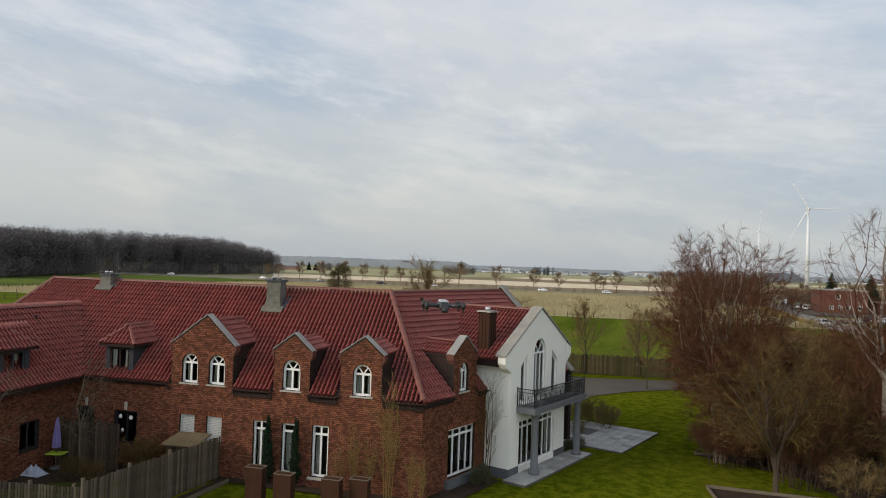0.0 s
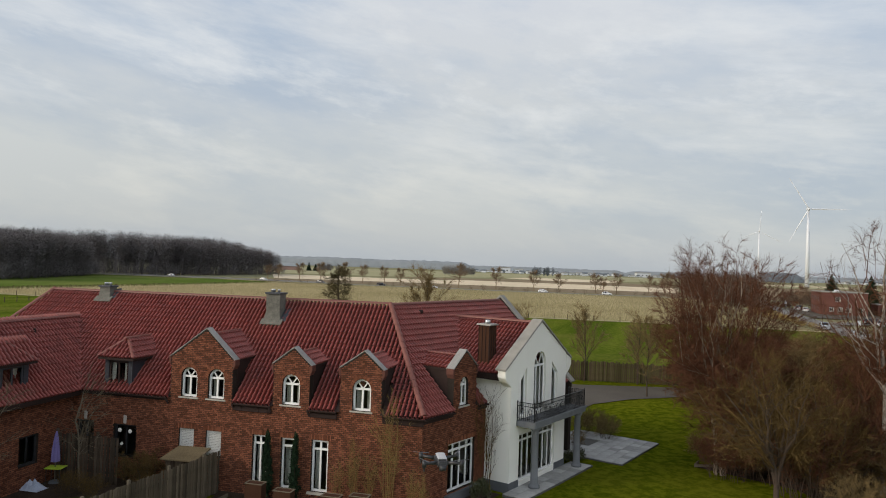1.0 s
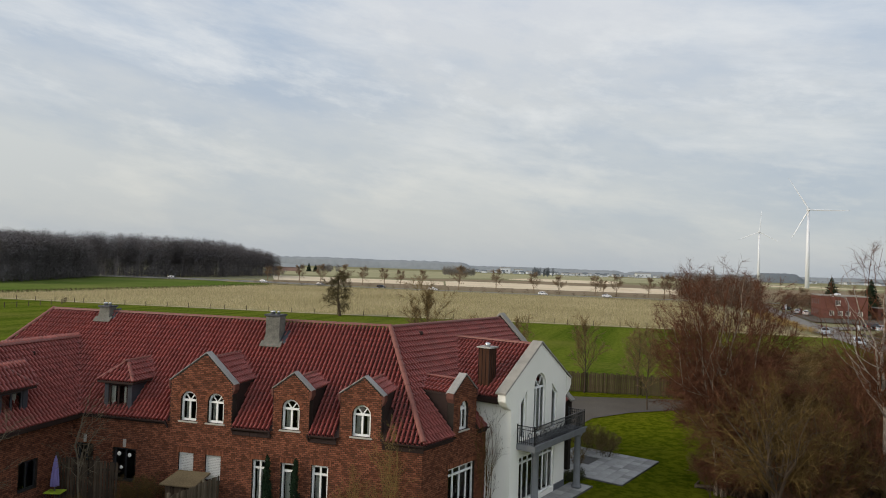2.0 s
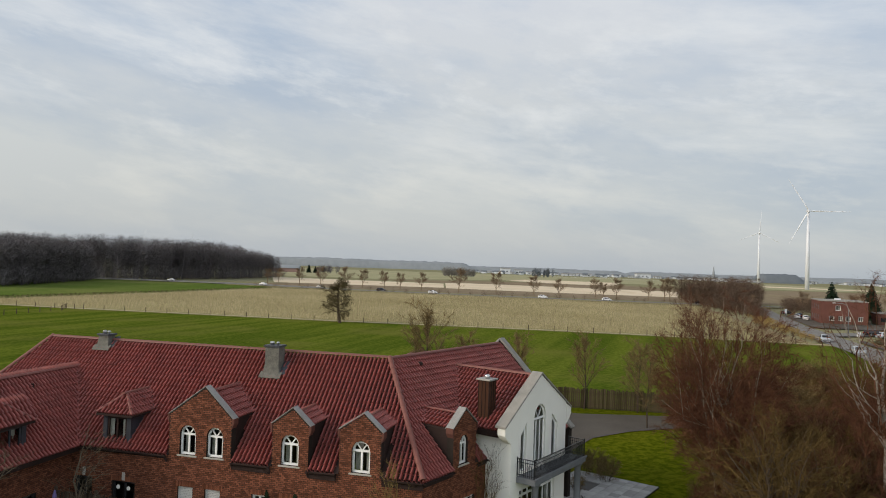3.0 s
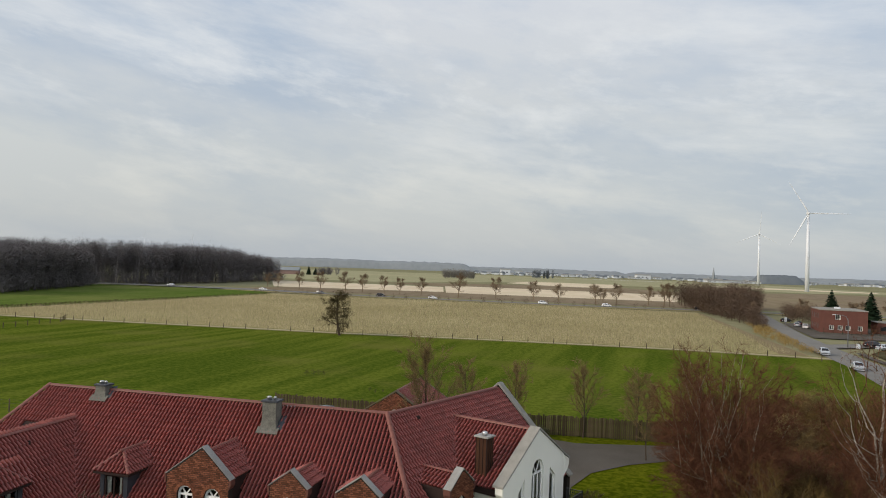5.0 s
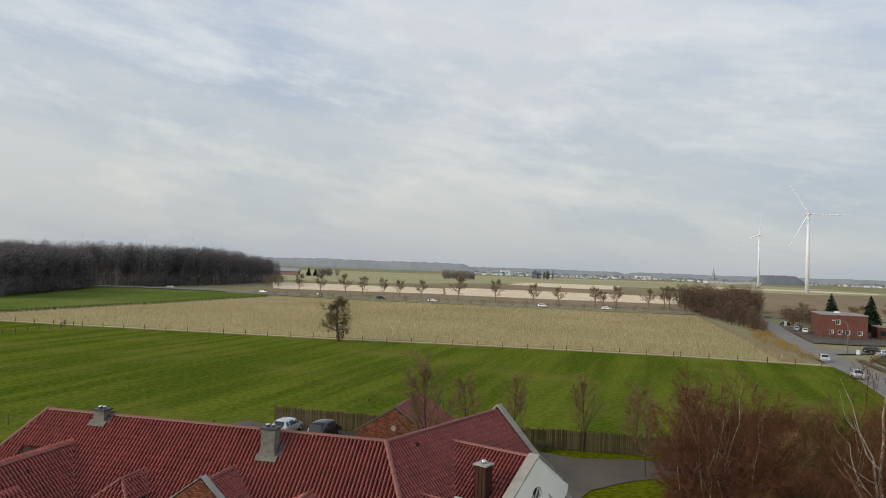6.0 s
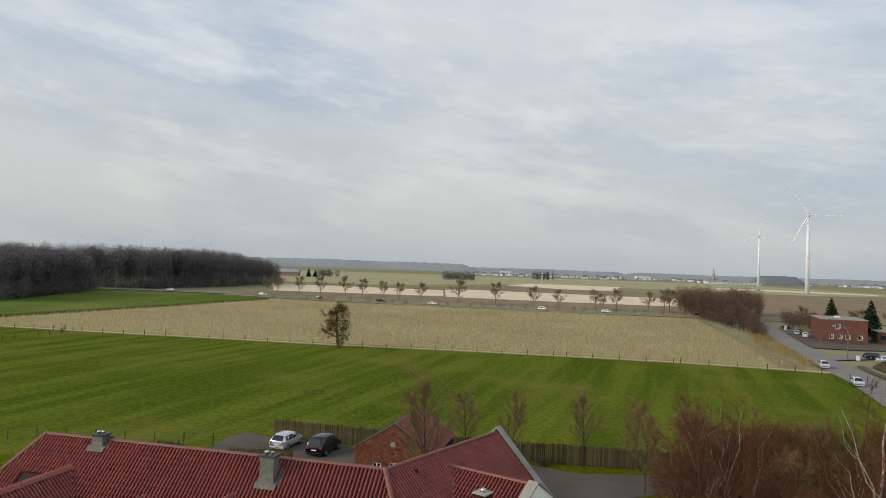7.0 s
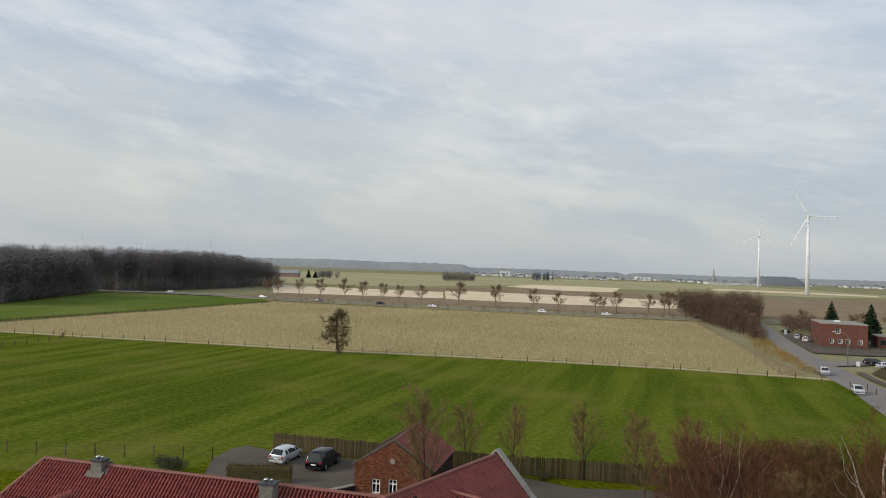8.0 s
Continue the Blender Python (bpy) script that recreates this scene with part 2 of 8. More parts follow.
M = {
    "tile": mat("roof_tile_engobed", (0.272, 0.063, 0.050), (0.186, 0.042, 0.035), 1.2, 30, 0.44, rand="island", amount=0.13, spec=0.6),
    "tile_one": mat("roof_tile_engobed_single", (0.272, 0.063, 0.050), (0.186, 0.042, 0.035), 1.2, 30, 0.44, rand="object", amount=0.13, spec=0.6),
    "ridge": mat("ridge_tile_pale_red", (0.205, 0.070, 0.052), (0.135, 0.046, 0.036), 2, 30, 0.6),
    "brick": mat("brick_red_brown", (0.205, 0.078, 0.043), (0.120, 0.046, 0.027), 3, 60, 0.88, bump=0.003, rand="island", amount=0.42, spec=0.3),
    "brick_one": mat("brick_red_brown_single", (0.205, 0.078, 0.043), (0.120, 0.046, 0.027), 3, 60, 0.88, bump=0.003, rand="object", amount=0.42, spec=0.3),
    "mortar": mat("mortar_dark", (0.042, 0.033, 0.028), (0.024, 0.019, 0.016), 2, 50, 0.95, bump=0.004, spec=0.2),
    "plaster": mat("plaster_white", (0.86, 0.84, 0.77), (0.79, 0.77, 0.70), 0.5, 80, 0.9, bump=0.002, coarse=0.7),
    "plinth": mat("plinth_grey", (0.13, 0.135, 0.145), (0.09, 0.095, 0.10), 2, 50, 0.85, bump=0.002),
    "zinc": mat("zinc_sheet", (0.36, 0.345, 0.32), (0.24, 0.23, 0.215), 1.5, 20, 0.5, metal=0.25),
    "coping": mat("coping_stone", (0.31, 0.295, 0.265), (0.21, 0.20, 0.18), 2, 40, 0.85, bump=0.003),
    "slate": mat("slate_cladding", (0.042, 0.046, 0.058), (0.026, 0.029, 0.036), 3, 25, 0.5, bump=0.004),
    # brown sheet; under tiles its near-black also paints the shade between ribs
    "fascia": mat("fascia_brown_and_tile_gap_shade", (0.034, 0.019, 0.016), (0.022, 0.013, 0.011), 2, 25, 0.75, spec=0.2),
    "white": mat("white_painted_wood", (0.80, 0.80, 0.78), (0.72, 0.72, 0.70), 2, 30, 0.45),
    "sill": mat("sill_stone_pale", (0.42, 0.39, 0.34), (0.32, 0.30, 0.26), 3, 30, 0.8),
    "glass": glass_mat("window_glass"),
    "curtain": mat("curtain_pale", (0.60, 0.58, 0.52), (0.48, 0.46, 0.42), 3, 10, 0.9),
    "shutter": mat("shutter_white", (0.58, 0.58, 0.55), (0.48, 0.48, 0.46), 3, 30, 0.6),
    # dark colour standing in for the shade of unlit rooms
    "room": mat("room_shade_dark", (0.10, 0.09, 0.08), (0.07, 0.06, 0.055), 1, 10, 0.9),
    "chimney": mat("chimney_slate_grey", (0.180, 0.174, 0.150), (0.088, 0.086, 0.076), 5, 22, 0.85, bump=0.008),
    "steel": mat("steel_bright", (0.65, 0.65, 0.64), (0.5, 0.5, 0.5), 3, 30, 0.3, metal=0.9),
    "iron": mat("wrought_iron_black", (0.025, 0.025, 0.028), (0.04, 0.04, 0.042), 3, 30, 0.5, metal=0.4),
    "stone": mat("column_grey_stone", (0.20, 0.205, 0.215), (0.14, 0.145, 0.15), 2, 40, 0.85, bump=0.003, spec=0.2),
    "slab": mat("paving_slab_grey", (0.42, 0.41, 0.39), (0.27, 0.265, 0.255), 1.6, 30, 0.85, bump=0.003, rand="object", amount=0.22),
    "joint": mat("paving_joint", (0.13, 0.125, 0.115), (0.09, 0.085, 0.08), 2, 30, 0.95),
    "asphalt": mat("asphalt_weathered", (0.128, 0.112, 0.094), (0.072, 0.063, 0.053), 0.25, 9, 0.92, bump=0.004, spec=0.2),
    "road": mat("road_asphalt", (0.225, 0.215, 0.20), (0.165, 0.158, 0.148), 0.15, 6, 0.92, spec=0.2),
    "soil": mat("bed_soil", (0.060, 0.042, 0.030), (0.035, 0.025, 0.018), 1.5, 25, 0.95, bump=0.03),
    "bark": mat("bark_brown", (0.085, 0.062, 0.045), (0.05, 0.038, 0.03), 5, 40, 0.95),
    "twig": mat("twig_brown", (0.120, 0.077, 0.028), (0.075, 0.049, 0.019), 2, 20, 0.95, rand="island", amount=0.4, spec=0.1),
    "twig_red": mat("twig_red_brown", (0.128, 0.056, 0.032), (0.078, 0.036, 0.022), 1.5, 20, 0.95, rand="island", amount=0.4, spec=0.1),
    "twig_pale": mat("twig_pale_grey_brown", (0.19, 0.155, 0.105), (0.11, 0.088, 0.06), 1.5, 20, 0.95, rand="island", amount=0.35, spec=0.1),
    "twig_tan": mat("twig_tan", (0.205, 0.145, 0.066), (0.130, 0.092, 0.043), 1.5, 20, 0.95, rand="island", amount=0.4, spec=0.1),
    "wood_far": mat("far_wood_bark", (0.158, 0.145, 0.147), (0.112, 0.102, 0.105), 0.05, 2, 0.95, rand="island", amount=0.22),
    "row_twig": mat("roadside_twig", (0.23, 0.165, 0.105), (0.15, 0.105, 0.068), 0.3, 4, 0.95, rand="island", amount=0.35),
    "copse": mat("copse_twig", (0.132, 0.090, 0.063), (0.084, 0.058, 0.042), 0.1, 2, 0.95, rand="island", amount=0.4),
    "cane": mat("dry_cane", (0.43, 0.365, 0.225), (0.25, 0.215, 0.115), 0.028, 0.6, 0.9, rand="island", amount=0.42),
    "ever": mat("evergreen_needles", (0.022, 0.040, 0.020), (0.013, 0.024, 0.013), 2, 15, 0.9, rand="island", amount=0.4),
    "ivy": mat("evergreen_leaf", (0.062, 0.066, 0.022), (0.034, 0.040, 0.014), 2, 15, 0.8, rand="island", amount=0.4),
    "fence": mat("fence_wood_grey", (0.118, 0.095, 0.068), (0.066, 0.053, 0.038), 2, 20, 0.9, rand="object", amount=0.45, stretch=(1, 1, 0.2)),
    "fence_old": mat("fence_wood_brown", (0.086, 0.064, 0.046), (0.048, 0.036, 0.026), 2, 20, 0.9, rand="object", amount=0.5, stretch=(1, 1, 0.2)),
    "paling": mat("paling_wood_olive_brown", (0.082, 0.062, 0.037), (0.052, 0.040, 0.024), 2, 20, 0.9, rand="object", amount=0.35, stretch=(1, 1, 0.2)),
    "post": mat("post_pale_wood", (0.17, 0.14, 0.10), (0.11, 0.09, 0.065), 2, 20, 0.9),
    "corten": mat("rusted_steel", (0.065, 0.030, 0.018), (0.040, 0.020, 0.013), 2, 30, 0.85, spec=0.2),
    "purple": mat("parasol_cloth_violet", (0.24, 0.20, 0.42), (0.18, 0.15, 0.33), 2, 30, 0.85),
    "lime": mat("lime_plastic", (0.42, 0.55, 0.04), (0.34, 0.46, 0.03), 2, 30, 0.5),
    "silver": mat("car_paint_silver", (0.62, 0.64, 0.66), (0.58, 0.60, 0.62), 1, 30, 0.22, metal=0.5),
    "black": mat("car_paint_black", (0.016, 0.016, 0.02), (0.012, 0.012, 0.015), 1, 30, 0.15),
    "carwhite": mat("car_paint_white", (0.75, 0.75, 0.75), (0.7, 0.7, 0.7), 1, 30, 0.25),
    "carglass": mat("car_glass_dark", (0.02, 0.022, 0.025), (0.015, 0.016, 0.02), 1, 30, 0.05),
    "tyre": mat("tyre_rubber", (0.02, 0.02, 0.02), (0.03, 0.03, 0.03), 5, 40, 0.9),
    "redlight": mat("tail_lamp_red", (0.35, 0.02, 0.02), (0.3, 0.015, 0.015), 5, 40, 0.2),
    "turbine": mat("turbine_light_grey", (0.66, 0.68, 0.71), (0.60, 0.62, 0.65), 0.05, 1, 0.5),
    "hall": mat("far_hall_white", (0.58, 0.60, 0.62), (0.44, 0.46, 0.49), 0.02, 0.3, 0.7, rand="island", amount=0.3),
    # twig colour paled, with the distance haze mixed in
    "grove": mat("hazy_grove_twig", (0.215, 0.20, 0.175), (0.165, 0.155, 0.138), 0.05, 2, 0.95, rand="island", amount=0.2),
    # distance haze is put into this blue-grey colour
    "farwood": mat("far_forest_hazed", (0.255, 0.275, 0.29), (0.205, 0.225, 0.24), 0.004, 0.05, 1.0, spec=0.0),
    "birch_mid": mat("birch_bark_tan", (0.33, 0.27, 0.21), (0.11, 0.085, 0.065), 3, 9, 0.85, coarse=0.3),
    "birch_pale": mat("birch_bark_pale", (0.42, 0.38, 0.33), (0.13, 0.10, 0.08), 3, 9, 0.85, coarse=0.3),
    "twig_yellow": mat("twig_yellow_green", (0.22, 0.155, 0.055), (0.14, 0.10, 0.038), 1.5, 20, 0.95, rand="island", amount=0.35),
    "roof_felt": mat("brown_roof_felt", (0.19, 0.145, 0.085), (0.11, 0.085, 0.05), 1.5, 20, 0.95),
    # brick greyed by haze that is painted into the colour
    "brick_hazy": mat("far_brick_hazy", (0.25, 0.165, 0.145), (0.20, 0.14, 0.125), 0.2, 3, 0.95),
    "ditch": mat("dark_grass_edge", (0.085, 0.072, 0.030), (0.05, 0.045, 0.02), 0.4, 6, 0.95),
    "foil": mat("pale_blue_foil", (0.42, 0.46, 0.56), (0.30, 0.33, 0.42), 4, 30, 0.35),
    "weed": mat("dry_ochre_weed", (0.34, 0.235, 0.085), (0.21, 0.145, 0.055), 0.5, 6, 0.95, rand="island", amount=0.4),
    "bare_earth": mat("brown_field_edge", (0.25, 0.195, 0.11), (0.17, 0.13, 0.072), 0.4, 6, 0.95),
    "hedge": mat("hedge_brown_green", (0.105, 0.086, 0.036), (0.06, 0.052, 0.022), 2, 15, 0.9, rand="island", amount=0.4),
    # darker far colour, its blue cast likewise painted haze
    "farwood_dark": mat("far_forest_dark_hazed", (0.150, 0.168, 0.185), (0.125, 0.140, 0.155), 0.01, 0.1, 1.0, spec=0.0),
    "lone_twig": mat("olive_twig", (0.11, 0.088, 0.042), (0.065, 0.053, 0.027), 1, 12, 0.95, rand="island", amount=0.4),
    "drone": mat("drone_dark_plastic", (0.03, 0.03, 0.033), (0.02, 0.02, 0.022), 30, 300, 0.45),
    # pale grey that paints the sky's highlight on the dark drone's top
    "drone_sheen": mat("drone_top_highlight", (0.42, 0.42, 0.43), (0.36, 0.36, 0.37), 30, 300, 0.4),
    "lawn": stripe_ground("lawn_grass", (0.050, 0.066, 0.003), (0.108, 0.120, 0.008), 20, 5.0, 0.08, (0.140, 0.126, 0.014), 14, 0.12),
    "meadow": stripe_ground("meadow_grass", (0.042, 0.070, 0.007), (0.120, 0.142, 0.019), 72, 4.4, 0.46, (0.150, 0.140, 0.034), 12, 0.05),
    "green": stripe_ground("young_green_field", (0.062, 0.104, 0.018), (0.105, 0.148, 0.032), 80, 8, 0.4, (0.20, 0.19, 0.07), 3, 0.01),
    "green_pale": stripe_ground("pale_winter_crop", (0.28, 0.27, 0.155), (0.35, 0.33, 0.21), 80, 14, 0.4, (0.38, 0.34, 0.22), 2, 0.006),
    "stubble": stripe_ground("dry_field", (0.25, 0.215, 0.105), (0.34, 0.29, 0.155), 78, 2.4, 0.2, (0.27, 0.255, 0.12), 4, 0.02),
    "earth": stripe_ground("ploughed_earth", (0.19, 0.15, 0.10), (0.26, 0.205, 0.145), 80, 10, 0.5, (0.24, 0.205, 0.12), 2, 0.006),
    "sand": stripe_ground("bare_sandy_field", (0.56, 0.465, 0.33), (0.66, 0.56, 0.42), 80, 14, 0.5, (0.60, 0.53, 0.38), 2, 0.006),
    "land": stripe_ground("open_land", (0.19, 0.185, 0.10), (0.26, 0.24, 0.15), 5, 60, 0.5, (0.17, 0.185, 0.10), 1, 0.003),
    "moss": mat("yard_moss", (0.070, 0.078, 0.016), (0.036, 0.042, 0.010), 1.2, 14, 0.95, bump=0.02),
    "track": mat("gravel_track", (0.43, 0.37, 0.23), (0.28, 0.24, 0.13), 0.35, 6, 0.95),
    "verge": mat("rough_grass_verge", (0.20, 0.165, 0.06), (0.10, 0.105, 0.025), 0.25, 5, 0.95),
    "brick_far": mat("brick_dull_red", (0.145, 0.064, 0.050), (0.10, 0.045, 0.036), 0.5, 6, 0.9),
}

# ---------- builders ----------


class Mesh:
    """Collects corners and faces; done() makes one object of them."""

    def __init__(self):
        self.v, self.f = [], []

    def face(self, *pts):
        i = len(self.v)
        self.v.extend(tuple(p) for p in pts)
        self.f.append(tuple(range(i, i + len(pts))))
        return self

    def solid(self, lower, upper):
        """A closed block between two outlines with as many corners."""
        i, n = len(self.v), len(lower)
        self.v.extend(tuple(p) for p in lower)
        self.v.extend(tuple(p) for p in upper)
        self.f.append(tuple(range(i + n - 1, i - 1, -1)))
        self.f.append(tuple(range(i + n, i + 2 * n)))
        for k in range(n):
            j = (k + 1) % n
            self.f.append((i + k, i + j, i + n + j, i + n + k))
        return self

    def box(self, x0, x1, y0, y1, z0, z1):
        return self.solid([(x0, y0, z0), (x1, y0, z0), (x1, y1, z0), (x0, y1, z0)], [(x0, y0, z1), (x1, y0, z1), (x1, y1, z1), (x0, y1, z1)])

    def slab_uz(self, poly, y0, y1):
        """An upright slab: the outline poly of (x, z), from y0 to y1."""
        return self.solid([(x, y1, z) for x, z in poly], [(x, y0, z) for x, z in poly])

    def tube(self, pts, radii, sides=6, cap=True):
        i = len(self.v)
        pts = [Vector(p) for p in pts]
        for k, p in enumerate(pts):
            d = pts[min(k + 1, len(pts) - 1)] - pts[max(k - 1, 0)]
            if d.length < 1e-9:
                d = Vector((0, 0, 1))
            d.normalize()
            a = d.cross(Vector((0, 0, 1)) if abs(d.z) < 0.9 else Vector((1, 0, 0))).normalized()
            b = d.cross(a)
            r = radii[k] if isinstance(radii, (list, tuple)) else radii
            for s in range(sides):
                w = 2 * math.pi * s / sides
                self.v.append(tuple(p + a * (r * math.cos(w)) + b * (r * math.sin(w))))
        for k in range(len(pts) - 1):
            for s in range(sides):
                q = (s + 1) % sides
                self.f.append((i + k * sides + s, i + k * sides + q, i + (k + 1) * sides + q, i + (k + 1) * sides + s))
        if cap:
            self.f.append(tuple(i + s for s in range(sides - 1, -1, -1)))
            e = i + (len(pts) - 1) * sides
            self.f.append(tuple(e + s for s in range(sides)))
        return self

    def beam(self, a, b, w, h):
        """A bar of width w and height h from a to b."""
        a, b = Vector(a), Vector(b)
        d = (b - a).normalized()
        s = d.cross(Vector((0, 0, 1)) if abs(d.z) < 0.95 else Vector((1, 0, 0))).normalized() * (w / 2)
        t = s.cross(d).normalized() * (h / 2)
        return self.solid([a - s - t, a + s - t, a + s + t, a - s + t], [b - s - t, b + s - t, b + s + t, b - s + t])

    def data(self, name):
        me = bpy.data.meshes.new(name)
        me.from_pydata(self.v, [], self.f)
        return me


def thing(name, m, label, category, group="", kind=""):
    ob = new(name)
    ob.empty_display_size = 0.3
    ob.matrix_basis = m
    return tagged(ob, label, category, group, kind)


def part(name, mesh, material, parent, label="", smooth=False):
    me = mesh.data(name) if isinstance(mesh, Mesh) else mesh
    if not me.materials:
        me.materials.append(material)
    if smooth:
        me.polygons.foreach_set("use_smooth", [True] * len(me.polygons))
    ob = new(name, me)
    ob.parent = parent
    return tagged(ob, label)


def setting(name, mesh, material, label, category, kind="structure", m=None):
    me = mesh.data(name)
    me.materials.append(material)
    ob = new(name, me)
    if m is not None:
        ob.matrix_basis = m
    return tagged(ob, label, category, "", kind)


def bevelled(me, width, segments=2):
    """Rounds the edges of a small mesh."""
    bm = bmesh.new()
    bm.from_mesh(me)
    bmesh.ops.remove_doubles(bm, verts=bm.verts, dist=0.0005)
    bmesh.ops.bevel(bm, geom=[e for e in bm.edges if len(e.link_faces) == 2 and e.calc_face_angle(0) > 0.5], offset=width, segments=segments, affect="EDGES", clamp_overlap=True)
    bm.to_mesh(me)
    bm.free()
    return me

# ---------- ground and fields ----------


def sheet(pts, z):
    return Mesh().face(*[(x, y, z) for x, y in pts])


def field(name, pts, z, material, label, category):
    return setting(name, sheet(pts, z), material, label, category)


setting("ground", Mesh().face((-4500, -800, -0.25), (4500, -800, -0.25), (4500, 4800, -0.25), (-4500, 4800, -0.25)), M["land"], "open flat farmland in late winter, brownish green", "ground")
field("ground_garden", [(-70, -60), (120, -60), (74, 112), (52, 76), (46, 64), (22, 65.8), (9.8, 67.6), (-16.8, 74.4), (-20.0, 75.6), (-23, 66), (-70, 60)], -0.04, M["lawn"], "short mossy garden lawn round the houses", "lawn")
field("ground_meadow", [(-190, 46), (-70, 60), (-23, 66), (-20.0, 75.6), (-16.8, 74.4), (9.8, 67.6), (22, 65.8), (46, 64), (52, 76), (74, 112), (79, 126), (79, 137), (71.2, 140), (50.5, 146.2), (27.5, 150.7), (3, 154.6), (-22.5, 157.3), (-50, 162.6), (-86, 169), (-110, 174), (-190, 188.6)], -0.03, M["meadow"], "mown green meadow with faint mowing stripes", "meadow")
field("ground_dry_field", [(-150, 182), (-110, 174.8), (-86, 169.6), (-50, 163.2), (-22.5, 157.9), (3, 155.2), (27.5, 151.3), (50.5, 146.8), (66, 143.2), (76, 142), (87, 196), (107.5, 286), (108.5, 294), (33, 314), (-82, 340), (-93, 303), (-103, 265.5), (-112, 239), (-119, 217), (-125, 197)], -0.02, M["stubble"], "field of dry straw-coloured canes in rows", "field")
field("ground_green_strip", [(-320, 215), (-150, 184), (-125, 199), (-119, 218), (-112, 240), (-103, 267), (-93, 304), (-83, 341), (-92, 364), (-130, 380), (-175, 386), (-320, 380)], -0.08, M["green"], "strip of short green grass beside the wood", "field")
field("ground_sand_strip", [(3, 575), (17.8, 600), (104, 570), (184, 539), (139, 409), (77, 418), (3, 438)], -0.15, M["sand"], "bare pale sandy field beyond the road", "field")
field("ground_sand_field", [(74, 803), (122, 954), (237, 923), (178, 717), (129, 707)], -0.15, M["sand"], "bare pale sandy field far off", "field")
field("ground_sand_west", [(-145, 596), (-103, 586), (1.5, 560), (1.5, 446), (-108, 449)], -0.16, M["sand"], "pale stubble field beyond the road", "field")
field("ground_earth", [(-120, 400), (40, 352), (130, 336), (150, 400), (40, 455), (-30, 470), (-90, 470)], -0.17, M["earth"], "brown ploughed field behind the road", "field")
field("ground_earth_far", [(130, 340), (420, 320), (620, 640), (420, 760), (210, 640), (150, 430)], -0.19, M["earth"], "brown ploughed field round the turbines", "field")
field("ground_earth_mid", [(40, 530), (150, 440), (210, 640), (195, 760), (55, 720), (-60, 640)], -0.18, M["earth"], "brown ploughed field between two pale ones", "field")
field("ground_green_far", [(-400, 1000), (-260, 700), (-60, 660), (80, 860), (260, 860), (420, 780), (640, 900), (700, 1700), (-300, 1700)], -0.17, M["green_pale"], "far green winter crop", "field")
field("ground_sand_line", [(382, 981), (457, 952), (560, 890), (600, 960), (512, 1068), (430, 1104)], -0.14, M["sand"], "narrow pale strip below the turbines", "field")


def ribbon(name, pts, width, z, material, label, category):
    left, right = [], []
    for k, p in enumerate(pts):
        a, b = Vector(pts[max(k - 1, 0)]), Vector(pts[min(k + 1, len(pts) - 1)])
        d = (b - a).normalized()
        s = Vector((-d.y, d.x)) * width / 2
        left.append((p[0] + s.x, p[1] + s.y, z))
        right.append((p[0] - s.x, p[1] - s.y, z))
    m = Mesh()
    for k in range(len(pts) - 1):
        m.face(right[k], right[k + 1], left[k + 1], left[k])
    return setting(name, m, material, label, category)


EDGE = [(-190, 190), (-110, 175.3), (-86, 170.2), (-50, 163.8), (-22.5, 158.5), (3, 155.8), (27.5, 151.9), (50.5, 147.4), (71.2, 141.2), (80.0, 138.2)]
ribbon("ground_verge", EDGE, 4.6, 0.0, M["verge"], "rough grassy verge along the meadow", "verge")
ribbon("ground_track", EDGE, 2.5, 0.02, M["track"], "pale narrow farm track along the meadow", "track")
ribbon("ground_ditch", [(-150, 183), (-125, 198), (-119, 217.5), (-112, 239.5), (-103, 266), (-93, 303.5), (-83, 340)], 2.2, 0.01, M["ditch"], "dark rough grass edge between two fields", "verge")
field("ground_field_edge", [(70.5, 144.6), (75.9, 143.2), (87.2, 196), (107.6, 286), (105.6, 287), (84.8, 197)], 0.005, M["bare_earth"], "bare brown earth along the field's end", "field")
HIGHWAY = [(-420, 384), (-260, 394), (-171, 395), (-117, 383), (-90, 372), (-58, 356), (-22, 345), (5, 337), (57, 323), (117, 315), (230, 302)]
ribbon("ground_road_verge", [(x, y - 8.0) for x, y in HIGHWAY[3:]], 7.0, 0.03, M["stubble"], "pale dry verge along the country road", "verge")
ribbon("road_highway", HIGHWAY, 9.0, 0.12, M["road"], "grey country road crossing behind the dry field", "road")
LANE = [(67, 96), (77.5, 125), (82, 141), (89, 165), (98, 194), (108, 222), (117, 248), (128, 278), (142, 320)]
ribbon("road_lane", LANE, 6.8, 0.05, M["road"], "grey side road running past the brick building", "road")
ribbon("road_branch", [(88, 163), (101, 168), (125, 176), (160, 186)], 7.0, 0.056, M["road"], "grey side turning in front of the brick building", "road")
ribbon("pavement_lane", [(72.6, 97), (82.8, 123), (87.6, 141), (91, 151)], 1.6, 0.09, M["asphalt"], "dark paved footway beside the side road", "pavement")
field("ground_road_bank", [(77.5, 97), (93, 150), (105, 164), (145, 176), (150, 97)], 0.03, M["ditch"], "dark rough grass bank beside the side road", "verge")
field("ground_yard", [(100.8, 188), (112, 185), (140, 188), (175, 205), (170, 232), (128, 247), (121.5, 248), (112, 222)], 0.02, M["asphalt"], "asphalt forecourt of the brick building", "yard")
